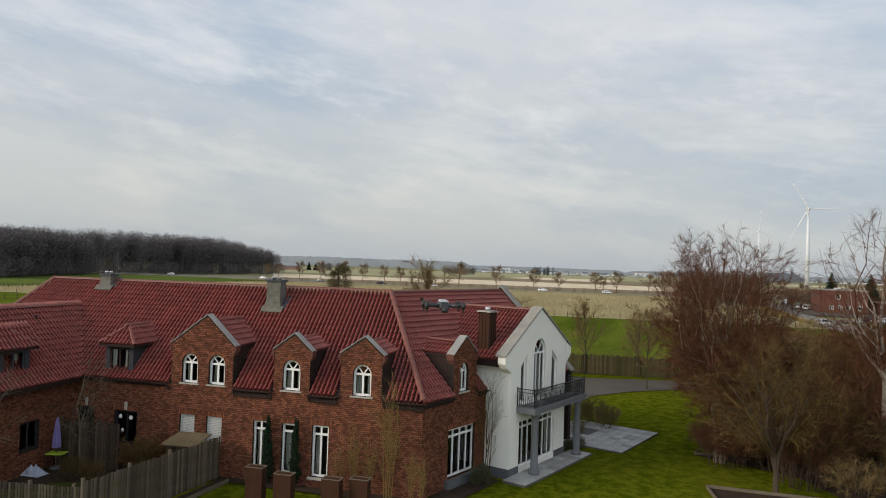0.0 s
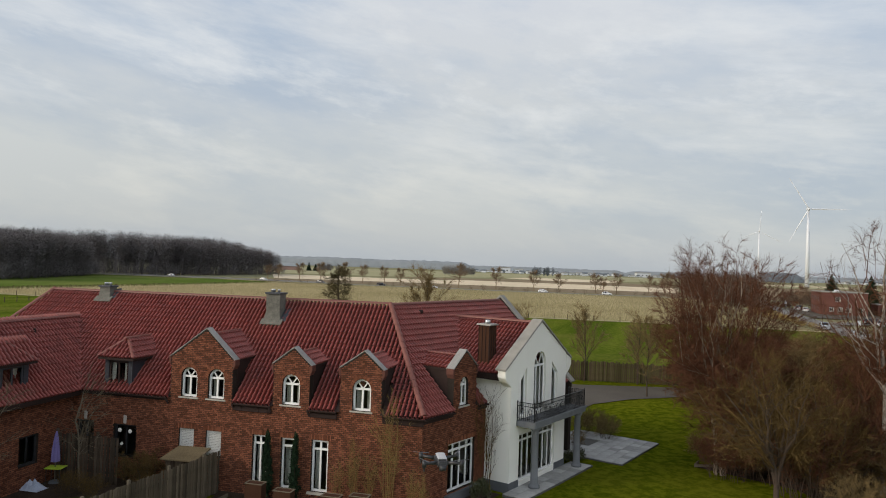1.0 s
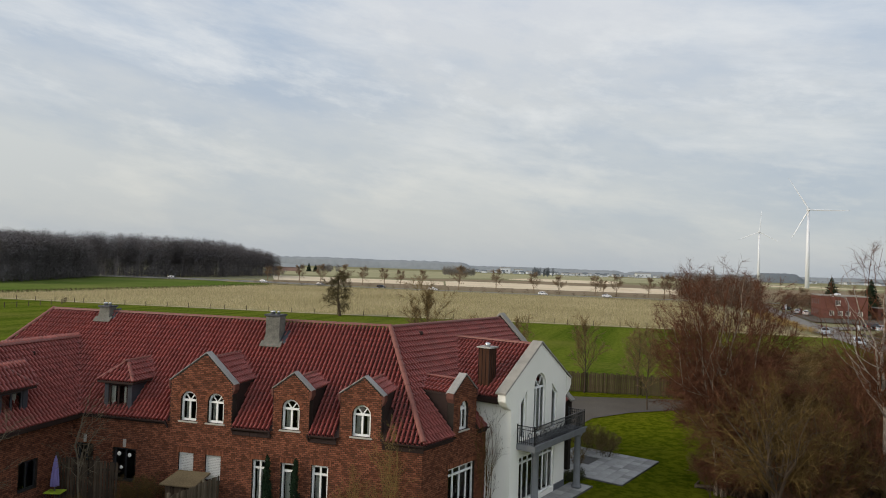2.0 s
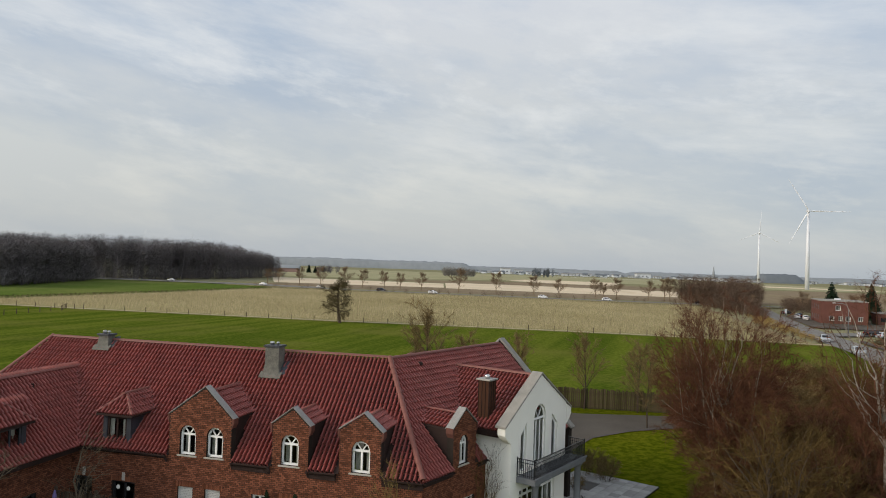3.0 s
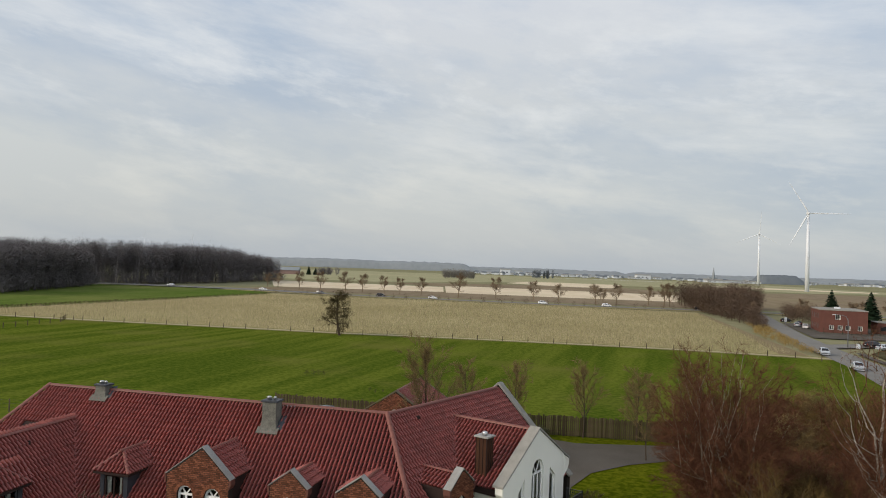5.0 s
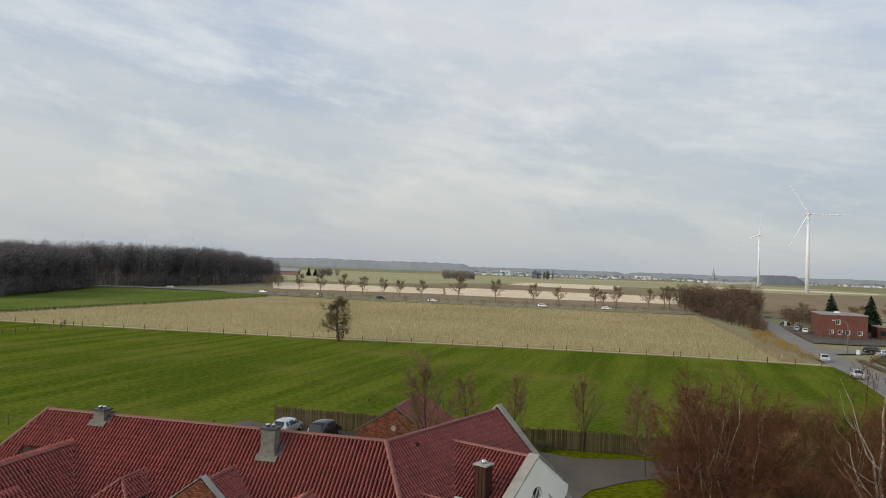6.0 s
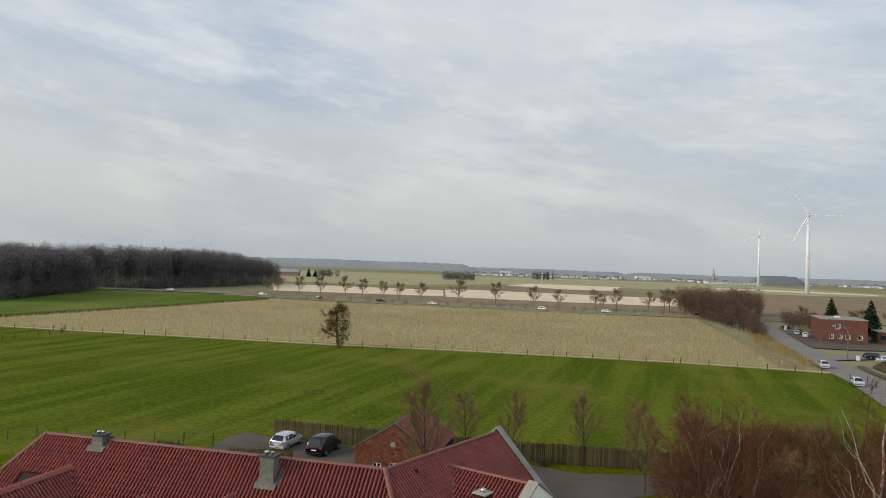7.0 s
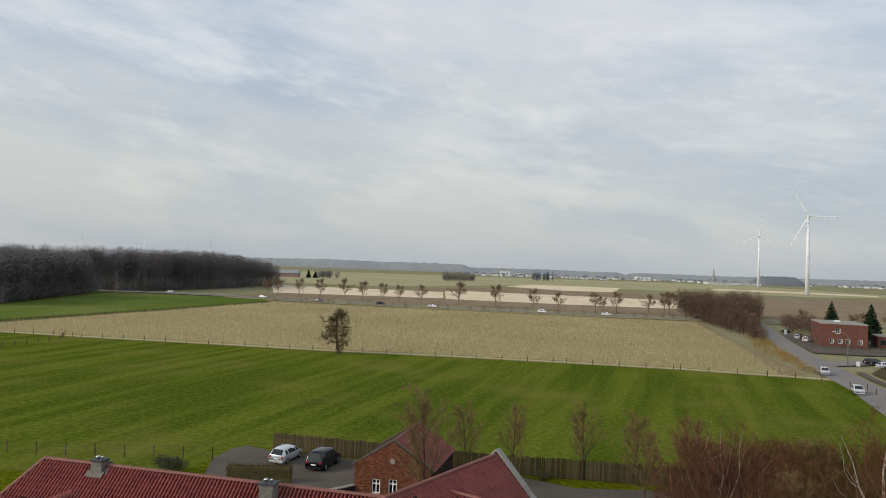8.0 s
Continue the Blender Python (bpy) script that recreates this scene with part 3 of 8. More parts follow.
field("ground_drive", [(-24, 46), (-20.7, 63), (-21.9, 70), (-21.2, 73.6), (-19.9, 75.2), (-16.9, 73.4), (-3.4, 70.0), (8.6, 66.9), (13, 64.2), (22, 64.3), (27, 63.6), (27, 58.9), (21, 59.6), (16, 57.6), (12.4, 55), (10, 51), (9, 46)], 0.01, M["asphalt"], "worn asphalt yard and drive behind the houses", "drive")

# ---------- the houses ----------
CORNER = (-0.29, 29.29)
FRAME_A = pose(*CORNER, 0, 0, 0, -14)      # x along the long brick wing, y into it
FRAME_B = pose(*CORNER, 0, 0, 0, 54.5)     # x along the short wing, y into it
EAVE, RIDGE, HALF = 4.0, 8.34, 4.6
PITCH = (RIDGE - EAVE) / HALF
MITRE = HALF / math.tan(radians(55.75))


def arch_top(u0, u1, spring, rise=None):
    """The upper edge of an arched opening, as a function of u."""
    c, r = (u0 + u1) / 2, (u1 - u0) / 2
    k = 1.0 if rise is None else rise / r
    return lambda u: spring + k * math.sqrt(max(r * r - (u - c) ** 2, 0))


def opening(u0, u1, z0, z1, arch=None, slant=None):
    if arch is not None:
        top = arch_top(u0, u1, arch, z1 - arch)
        cuts = [u0 + (u1 - u0) * (1 - math.cos(math.pi * k / 10)) / 2 for k in range(11)]
    elif slant is not None:
        top, cuts = (lambda u: z1 + (slant - z1) * (u - u0) / (u1 - u0)), [u0, u1]
    else:
        top, cuts = (lambda u: z1), [u0, u1]
    return dict(u0=u0, u1=u1, z0=z0, z1=z1, top=top, cuts=cuts)


def welded(me):
    bm = bmesh.new()
    bm.from_mesh(me)
    bmesh.ops.remove_doubles(bm, verts=bm.verts, dist=0.002)
    bm.to_mesh(me)
    bm.free()
    return me


def wall_mesh(u0, u1, z0, top, cuts, openings, n0, n1, ends=True):
    """An upright wall between n0 (outside) and n1, with openings through it; top: its upper edge by u."""
    m = Mesh()
    marks = sorted({round(c, 4) for c in [u0, u1, *cuts, *[c for o in openings for c in o["cuts"]]] if u0 <= c <= u1})
    for a, b in zip(marks, marks[1:]):
        mid = (a + b) / 2
        inside = sorted([o for o in openings if o["u0"] < mid < o["u1"]], key=lambda o: o["z0"])
        pieces, lo = [], (lambda u: z0)
        for o in inside:
            pieces.append((lo, (lambda u, o=o: o["z0"])))
            lo = o["top"]
        pieces.append((lo, top))
        e = 1e-4
        for low, high in pieces:
            la, lb, ha, hb = low(a + e), low(b - e), high(a + e), high(b - e)
            if ha - la < 1e-3 and hb - lb < 1e-3:
                continue
            m.face((a, n0, la), (b, n0, lb), (b, n0, hb), (a, n0, ha))
            m.face((b, n1, lb), (a, n1, la), (a, n1, ha), (b, n1, hb))
            m.face((a, n0, ha), (b, n0, hb), (b, n1, hb), (a, n1, ha))
            m.face((a, n1, la), (b, n1, lb), (b, n0, lb), (a, n0, la))
    for o in openings:
        for u, s in ((o["u0"], 1e-4), (o["u1"], -1e-4)):
            zt = o["top"](u + s)
            m.face((u, n0, o["z0"]), (u, n1, o["z0"]), (u, n1, zt), (u, n0, zt))
    if ends:
        for u, s in ((u0, 1e-4), (u1, -1e-4)):
            m.face((u, n0, z0), (u, n1, z0), (u, n1, top(u + s)), (u, n0, top(u + s)))
    for c in sorted(set(cuts)):
        if u0 < c < u1:
            za, zb = top(c - 1e-4), top(c + 1e-4)
            if abs(za - zb) > 0.01:
                m.face((c, n0, za), (c, n1, za), (c, n1, zb), (c, n0, zb))
    return welded(m.data("wall"))


BRICK_L, BRICK_H, JOINT = 0.172, 0.083, 0.020


def brick_runs(u0, u1, z0, z1, top, openings):
    """Bricks of a wall in running bond, clipped at openings and at the upper edge: (ua, ub, za, zb)."""
    out, row, z = [], 0, z0
    fine = [u0 + (u1 - u0) * k / 1200 for k in range(1201)]
    heights = [top(u) for u in fine]
    while z + BRICK_H < z1:
        zm = z + BRICK_H / 2
        blocks = []
        for o in openings:
            if o["z0"] - 0.02 < zm < o["z1"] + 0.02:
                us = [o["u0"] + (o["u1"] - o["u0"]) * k / 40 for k in range(41)]
                us = [u for u in us if o["top"](u) > zm - 0.02]
                if us:
                    blocks.append((us[0], us[-1]))
        free, begun = [], None
        for u, hgt in zip(fine, heights):
            if hgt > z + BRICK_H:
                begun = u if begun is None else begun
                end = u
            elif begun is not None:
                free.append((begun, end))
                begun = None
        if begun is not None:
            free.append((begun, end))
        for f0, f1 in free:
            u = u0 - (BRICK_L / 2 if row % 2 else 0) + BRICK_L * int((f0 - u0) / BRICK_L)
            while u < f1:
                spans = [(max(u, f0), min(u + BRICK_L - JOINT, f1))]
                for a, b in blocks:
                    spans = [s for p, q in spans for s in ((p, min(q, a)), (max(p, b), q)) if s[1] - s[0] > 0.03]
                out += [(p, q, z, z + BRICK_H - JOINT) for p, q in spans if q - p > 0.03]
                u += BRICK_L
        z += BRICK_H
        row += 1
    return out


def lay_bricks(parent, runs, n, chosen, rng):
    """Bricks proud of the mortar. Those for which chosen() holds are pieces of their own, the rest one mesh."""
    rest, count, shared = Mesh(), 0, {}
    for p, q, a, b in runs:
        d = rng.uniform(0.006, 0.013)
        whole = abs((q - p) - (BRICK_L - JOINT)) < 1e-6
        if whole and count < 290 and chosen(p, a):
            if "m" not in shared:
                shared["m"] = Mesh().box(0, BRICK_L - JOINT, -0.011, 0.01, 0, BRICK_H - JOINT).data("brick")
                shared["m"].materials.append(M["brick_one"])
            ob = new("brick", shared["m"])
            ob.parent, ob.location = parent, (p, n + rng.uniform(-0.003, 0.003), a)
            count += 1
            continue
        i = len(rest.v)
        y = n - d
        rest.v += [(p, y, a), (q, y, a), (q, y, b), (p, y, b), (p, n, a), (q, n, a), (q, n, b), (p, n, b)]
        rest.f += [(i, i + 1, i + 2, i + 3), (i, i + 4, i + 5, i + 1), (i + 1, i + 5, i + 6, i + 2), (i + 2, i + 6, i + 7, i + 3), (i + 3, i + 7, i + 4, i)]
    ob = part("brickwork", rest, M["brick"], parent)
    tagged(ob, kind="stuff")


def arch_bricks(parent, o, spring, n):
    """A ring of standing bricks over an arched opening."""
    c, r = (o["u0"] + o["u1"]) / 2, (o["u1"] - o["u0"]) / 2
    k = (o["z1"] - spring) / r
    ring = part("arch_ring", Mesh().slab_uz([(c + rr * math.cos(a), spring + k * rr * math.sin(a)) for rr, a in [(r + 0.005, math.pi * j / 16) for j in range(17)] + [(r + 0.15, math.pi * j / 16) for j in range(16, -1, -1)]], n - 0.004, n + 0.005), M["mortar"], parent, "ring of upright bricks over the window")
    for i in range(17):
        a0, a1 = math.pi * i / 17 + 0.02, math.pi * (i + 1) / 17 - 0.02
        q = [(c + rr * math.cos(a), spring + k * rr * math.sin(a)) for rr, a in ((r + 0.01, a0), (r + 0.15, a0), (r + 0.15, a1), (r + 0.01, a1))]
        part("brick", Mesh().slab_uz(q, n - 0.016, n - 0.002), M["brick_one"], ring)


def lintel_bricks(parent, o, n):
    """Standing bricks over a straight opening."""
    u = o["u0"] - 0.12
    lintel = part("lintel", Mesh().box(u - 0.01, o["u1"] + 0.13, n - 0.013, n - 0.001, o["z1"] + 0.005, o["z1"] + 0.235), M["mortar"], parent, "row of upright bricks over the opening")
    one = Mesh().box(0, 0.062, n - 0.024, n - 0.012, o["z1"] + 0.01, o["z1"] + 0.23).data("brick")
    one.materials.append(M["brick_one"])
    while u < o["u1"] + 0.10:
        ob = new("brick", one)
        ob.parent, ob.location = lintel, (u, 0, 0)
        u += 0.074


def window(parent, o, n, spring=None, mullions=1, transom=None, fan=False, curtain=0, sill=True, rails=(), frame_w=0.095, label="white-framed window", paint="white", drape=0.22):
    """A window in the opening o, set back from the wall's face n: a frame with bars, panes, a sill and curtains."""
    u0, u1, z0 = o["u0"], o["u1"], o["z0"]
    y0, y1 = n + 0.11, n + 0.18
    m = Mesh()
    us = [u0 + (u1 - u0) * (1 - math.cos(math.pi * k / 16)) / 2 for k in range(17)] if spring else [u0, u1]
    e = 1e-4
    pts = [(u0, z0), (u1, z0)] + [(u, o["top"](min(max(u, u0 + e), u1 - e))) for u in reversed(us)]
    c = Vector(((u0 + u1) / 2, sum(p[1] for p in pts) / len(pts)))
    for p, q in zip(pts, pts[1:] + pts[:1]):
        a, b = Vector(p), Vector(q)
        if (b - a).length < 1e-3:
            continue
        d = (b - a).normalized()
        w = Vector((-d.y, d.x)) * frame_w
        quad = [tuple(a), tuple(b), tuple(b + w), tuple(a + w)]
        m.slab_uz(quad, y0, y1)
    t = transom if transom is not None else (spring if spring else None)
    zt = t if t is not None else o["z1"]
    ob = part("window", m, M[paint], parent, label)
    for k in range(1, mullions + 1):
        u = u0 + (u1 - u0) * k / (mullions + 1)
        hi = zt if fan else o["top"](u) - 0.02
        part("mullion", Mesh().box(u - 0.042, u + 0.042, y0 + 0.004, y1 - 0.004, z0 + 0.02, hi), M[paint], ob)
    if t is not None:
        part("transom", Mesh().box(u0 + 0.02, u1 - 0.02, y0 - 0.004, y1 - 0.006, t - 0.045, t + 0.045), M[paint], ob)
    for r in rails:
        part("glazing_bar", Mesh().box(u0 + 0.02, u1 - 0.02, y0 + 0.006, y1 - 0.01, r - 0.015, r + 0.015), M[paint], ob)
    if fan:
        cu = (u0 + u1) / 2
        for s in (-1, 1):
            a = cu + s * (u1 - u0) * 0.30
            part("fan_bar", Mesh().beam((cu, (y0 + y1) / 2, zt), (a, (y0 + y1) / 2, o["top"](a) - 0.01), 0.06, 0.05), M[paint], ob)
    g = Mesh().face(*[(u, (y0 + y1) / 2, z) for u, z in pts])
    pane = part("pane", g, M["glass"], ob, "clear window glass")
    pane.visible_shadow = False
    if sill:
        part("sill", bevelled(Mesh().box(u0 - 0.09, u1 + 0.09, n - 0.07, n + 0.12, z0 - 0.07, z0 - 0.005).data("sill"), 0.01), M["sill"], ob, "pale stone sill")
    for s in range(curtain):
        cm = Mesh()
        a, b = (u0 + 0.05, u0 + 0.30) if s == 0 else (u1 - 0.30, u1 - 0.05)
        for k in range(8):
            p, q = a + (b - a) * k / 8, a + (b - a) * (k + 1) / 8
            ya, yb = y1 + drape + 0.04 * (k % 2), y1 + drape + 0.04 * ((k + 1) % 2)
            cm.face((p, ya, z0 + 0.05), (q, yb, z0 + 0.05), (q, yb, zt - 0.02), (p, ya, zt - 0.02))
        part("curtain", cm, M["curtain"], ob, "pale hanging curtain")
    return ob


TILE_W, TILE_S = 0.205, 0.335
# pans sink below the dark boards, which show as shade between ribs
TILE_X = [(0.0, -0.100), (0.052, -0.100), (0.057, 0.010), (0.072, 0.056), (0.100, 0.074), (0.130, 0.068), (0.150, 0.044), (0.157, -0.100), (0.205, -0.100)]


def tile_shape():
    """One pan tile lying in (along, up the slope, off the slope)."""
    v, f = [], []
    for s, lift in ((0.0, 0.072), (TILE_S + 0.05, 0.0)):
        v += [(x, s, h + lift) for x, h in TILE_X]
    v += [(x, 0.012, h - 0.004) for x, h in TILE_X]
    n = len(TILE_X)
    for k in range(n - 1):
        f.append((k, k + 1, n + k + 1, n + k))
        f.append((2 * n + k, 2 * n + k + 1, k + 1, k))
    return v, f


TILE_V, TILE_F = tile_shape()


def tile_slope(parent, O, E, S, le, ls, keep, planes, chosen=None, start=0.0, name="tiles", mat_name="tile"):
    """Covers a slope with pan tiles: from O along E (le metres) and up S (ls metres). keep(e, s) picks tiles by their middle,
    planes (point, normal) cut the rest straight. Tiles for which chosen(e, s) holds are pieces of their own."""
    O, E, S = Vector(O), Vector(E).normalized(), Vector(S).normalized()
    Nn = E.cross(S)
    V, F, count, single = [], [], 0, None
    for r in range(int(ls / TILE_S) + 1):
        for c in range(int(le / TILE_W) + 1):
            e, s = start + c * TILE_W, r * TILE_S
            if not keep(e + TILE_W / 2, s + TILE_S / 2):
                continue
            if chosen and count < 290 and chosen(e, s):
                if single is None:
                    single = bpy.data.meshes.new("tile")
                    single.from_pydata([tuple(E * x + S * y + Nn * h) for x, y, h in TILE_V], [], TILE_F)
                    single.materials.append(M["tile_one"])
                ob = new("tile", single)
                ob.parent, ob.location = parent, O + E * e + S * s + Nn * random.uniform(-0.002, 0.003)
                count += 1
                continue
            i, j = len(V), random.uniform(-0.002, 0.004)
            V += [tuple(O + E * (e + x) + S * (s + y) + Nn * (h + j)) for x, y, h in TILE_V]
            F += [tuple(i + k for k in q) for q in TILE_F]
    me = bpy.data.meshes.new(name)
    me.from_pydata(V, [], F)
    if planes:
        bm = bmesh.new()
        bm.from_mesh(me)
        for p, q in planes:
            bmesh.ops.bisect_plane(bm, geom=bm.verts[:] + bm.edges[:] + bm.faces[:], plane_co=p, plane_no=q, clear_outer=True)
        bm.to_mesh(me)
        bm.free()
    ob = part(name, me, M[mat_name], parent, "glazed red-brown clay pan tiles")
    tagged(ob, kind="stuff")
    return ob


def ridge_caps(parent, a, b, r=0.15, name="ridge_tiles", step=0.38):
    """Half-round tiles, one after another, over a ridge or hip from a to b."""
    a, b = Vector(a) + Vector((0, 0, 0.045)), Vector(b) + Vector((0, 0, 0.045))
    d = (b - a).normalized()
    s = d.cross(Vector((0, 0, 1))).normalized()
    t = s.cross(d)
    m, n = Mesh(), max(1, int((b - a).length / step))
    L = (b - a).length / n
    for w, rr in ((d * -0.02, r * 1.08), (d * (L + 0.02), r * 0.94)):
        for g in range(7):
            x = math.pi * g / 6
            m.v.append(tuple(w + s * (rr * math.cos(x)) + t * (rr * math.sin(x) * 0.8 - 0.015)))
    for g in range(6):
        m.f.append((g, g + 1, 8 + g, 7 + g))
    m.f.append(tuple(range(7)))
    one = m.data("ridge_tile")
    one.materials.append(M["ridge"])
    for k in range(n):
        ob = new("ridge_tile", one)
        ob.parent, ob.location = parent, a + d * (k * L)


def chimney(parent, u, n, w, d, z0, z1, flare=True):
    """A slate-clad chimney with flared foot, cap plate and two steel pots."""
    m = Mesh()
    if flare:
        m.solid([(u - w / 2 - 0.13, n - d / 2 - 0.13, z0), (u + w / 2 + 0.13, n - d / 2 - 0.13, z0), (u + w / 2 + 0.13, n + d / 2 + 0.13, z0), (u - w / 2 - 0.13, n + d / 2 + 0.13, z0)],
                [(u - w / 2, n - d / 2, z0 + 0.75), (u + w / 2, n - d / 2, z0 + 0.75), (u + w / 2, n + d / 2, z0 + 0.75), (u - w / 2, n + d / 2, z0 + 0.75)])
    m.box(u - w / 2, u + w / 2, n - d / 2, n + d / 2, z0 + (0.7 if flare else 0), z1)
    ch = part("chimney", m, M["chimney"], parent, "grey slate-clad chimney with flared foot")
    if flare:
        y0, y1 = n - d / 2 - 0.24, n - d / 2 + 0.02
        za, zb = EAVE + PITCH * y0 + 0.19, EAVE + PITCH * y1 + 0.19
        x0, x1 = u - w / 2 - 0.2, u + w / 2 + 0.2
        part("flashing", Mesh().solid([(x0, y0, za), (x1, y0, za), (x1, y1, zb), (x0, y1, zb)], [(x0, y0, za + 0.03), (x1, y0, za + 0.03), (x1, y1, zb + 0.03), (x0, y1, zb + 0.03)]), M["chimney"], ch, "grey metal flashing at the chimney's foot")
        wedge = Mesh().solid([(u + w / 2, n - d / 2, z0 + 0.35), (u + w / 2 + 0.34, n - d / 2, EAVE + PITCH * (n - d / 2) + 0.12), (u + w / 2 + 0.34, n + d / 2, EAVE + PITCH * (n + d / 2) + 0.12), (u + w / 2, n + d / 2, z0 + 0.80)],
                             [(u + w / 2, n - d / 2, z0 + 0.40), (u + w / 2 + 0.34, n - d / 2, EAVE + PITCH * (n - d / 2) + 0.16), (u + w / 2 + 0.34, n + d / 2, EAVE + PITCH * (n + d / 2) + 0.16), (u + w / 2, n + d / 2, z0 + 0.86)])
        part("side_flashing", wedge, M["slate"], ch, "dark lead flashing at the chimney's side")
    part("cap", bevelled(Mesh().box(u - w / 2 - 0.07, u + w / 2 + 0.07, n - d / 2 - 0.07, n + d / 2 + 0.07, z1, z1 + 0.09).data("cap"), 0.015), M["slate"], ch, "dark metal cap plate")
    for k, r in ((-0.22, 0.11), (0.2, 0.07)):
        pot = Mesh().tube([(u + k * w, n, z1 + 0.08), (u + k * w, n, z1 + 0.18), (u + k * w, n, z1 + 0.20), (u + k * w, n, z1 + 0.25)], [r, r, r * 1.3, r * 0.7], 10)
        part("pot", pot, M["steel"], ch, "bright steel flue pot", True)
    return ch


def gutter(parent, u0, u1, n, z):
    """A half-round gutter under the eave, with brackets."""
    m = Mesh()
    prof = [(n - 0.075 + 0.075 * math.cos(math.pi + math.pi * k / 6), z + 0.075 * math.sin(math.pi + math.pi * k / 6)) for k in range(7)]
    for (ya, za), (yb, zb) in zip(prof, prof[1:]):
        m.face((u0, ya, za), (u1, ya, za), (u1, yb, zb), (u0, yb, zb))
    for u in (u0, u1):
        m.face(*[(u, y, q) for y, q in prof])
    g = part("gutter", m, M["fascia"], parent, "dark metal rain gutter")
    u = u0 + 0.3
    while u < u1:
        part("bracket", Mesh().box(u - 0.015, u + 0.015, n - 0.155, n, z - 0.09, z - 0.078), M["fascia"], g)
        u += 0.9


def downpipe(parent, u, n, z0, z1):
    part("downpipe", Mesh().tube([(u, n - 0.1, z1), (u, n + 0.18, z1 - 0.35), (u, n + 0.20, z1 - 0.45), (u, n + 0.20, z0)], 0.05, 8), M["fascia"], parent, "dark brown metal downpipe", True)


def coping(parent, pts, n0, n1, thick, material="zinc", label="grey metal coping along the gable"):
    """Slabs along the raking edges of a gable; pts of (u, z) from foot to apex to foot."""
    m = Mesh()
    for (ua, za), (ub, zb) in zip(pts, pts[1:]):
        m.slab_uz([(ua, za), (ub, zb), (ub, zb + thick), (ua, za + thick)], n0, n1)
    return part("coping", bevelled(m.data("coping"), 0.012), M[material], parent, label)


def wall_dormer(house, u0, u1, apex, zr, ze, zbase, n_face, drop=0.26):
    """The roof, cheeks and copings of a brick wall dormer whose gable stands on the facade; drop: how far the tiles stay below the coping."""
    c = apex
    zt = zr - drop
    nr, ne = (zt - EAVE) / PITCH, (ze - EAVE) / PITCH
    for side in (-1, 1):
        edge = (u0 - 0.05) if side < 0 else (u1 + 0.05)
        half = abs(edge - c)
        slope_len = math.hypot(half, zt - ze)
        under = Mesh()
        under.solid([(c, n_face + 0.02, zt - 0.12), (edge, n_face + 0.02, ze - 0.12), (edge, ne + 0.3, ze - 0.12), (c, nr + 0.3, zt - 0.12)],
                    [(c, n_face + 0.02, zt - 0.03), (edge, n_face + 0.02, ze - 0.03), (edge, ne + 0.3, ze - 0.03), (c, nr + 0.3, zt - 0.03)])
        part("dormer_roof", under, M["fascia"], house)
        if side > 0:
            tile_slope(house, (edge, n_face + 0.42, ze - 0.03), (0, 1, 0), (c - edge, 0, zt - ze), nr + 0.2, slope_len - 0.02, lambda e, s: True, [((c, 0, 0), (-1, 0, 0))], name="dormer_tiles")
        else:
            tile_slope(house, (edge, nr + 0.3, ze - 0.03), (0, -1, 0), (c - edge, 0, zt - ze), nr + 0.3 - n_face - 0.42, slope_len - 0.02, lambda e, s: True, [((c, 0, 0), (1, 0, 0))], name="dormer_tiles")
        cheek = Mesh().box(min(edge - side * 0.04, edge - side * 0.16), max(edge - side * 0.04, edge - side * 0.16), n_face + 0.34, ne + 0.25, zbase, ze - 0.1)
        part("cheek", cheek, M["fascia"], house, "brown board-clad dormer side")
    ridge_caps(house, (c, n_face + 0.4, zt), (c, nr + 0.1, zt), 0.09)
    over = 0.10
    sl = (zr - ze) / (c - u0)
    coping(house, [(u0 - over, ze - sl * over + 0.02), (c, zr + 0.03)], n_face - 0.03, n_face + 0.40, 0.055)
    coping(house, [(c, zr + 0.03), (u1 + over, ze - sl * over + 0.02)], n_face - 0.03, n_face + 0.40, 0.055)
    for side, e in ((-1, u0), (1, u1)):
        part("kneeler", bevelled(Mesh().slab_uz([(e, ze - 0.45), (e + side * 0.11, ze - 0.25), (e + side * 0.11, ze), (e, ze)], n_face - 0.03, n_face + 0.36).data("kneeler"), 0.01), M["brick_far"], house, "corbelled brick gable foot")


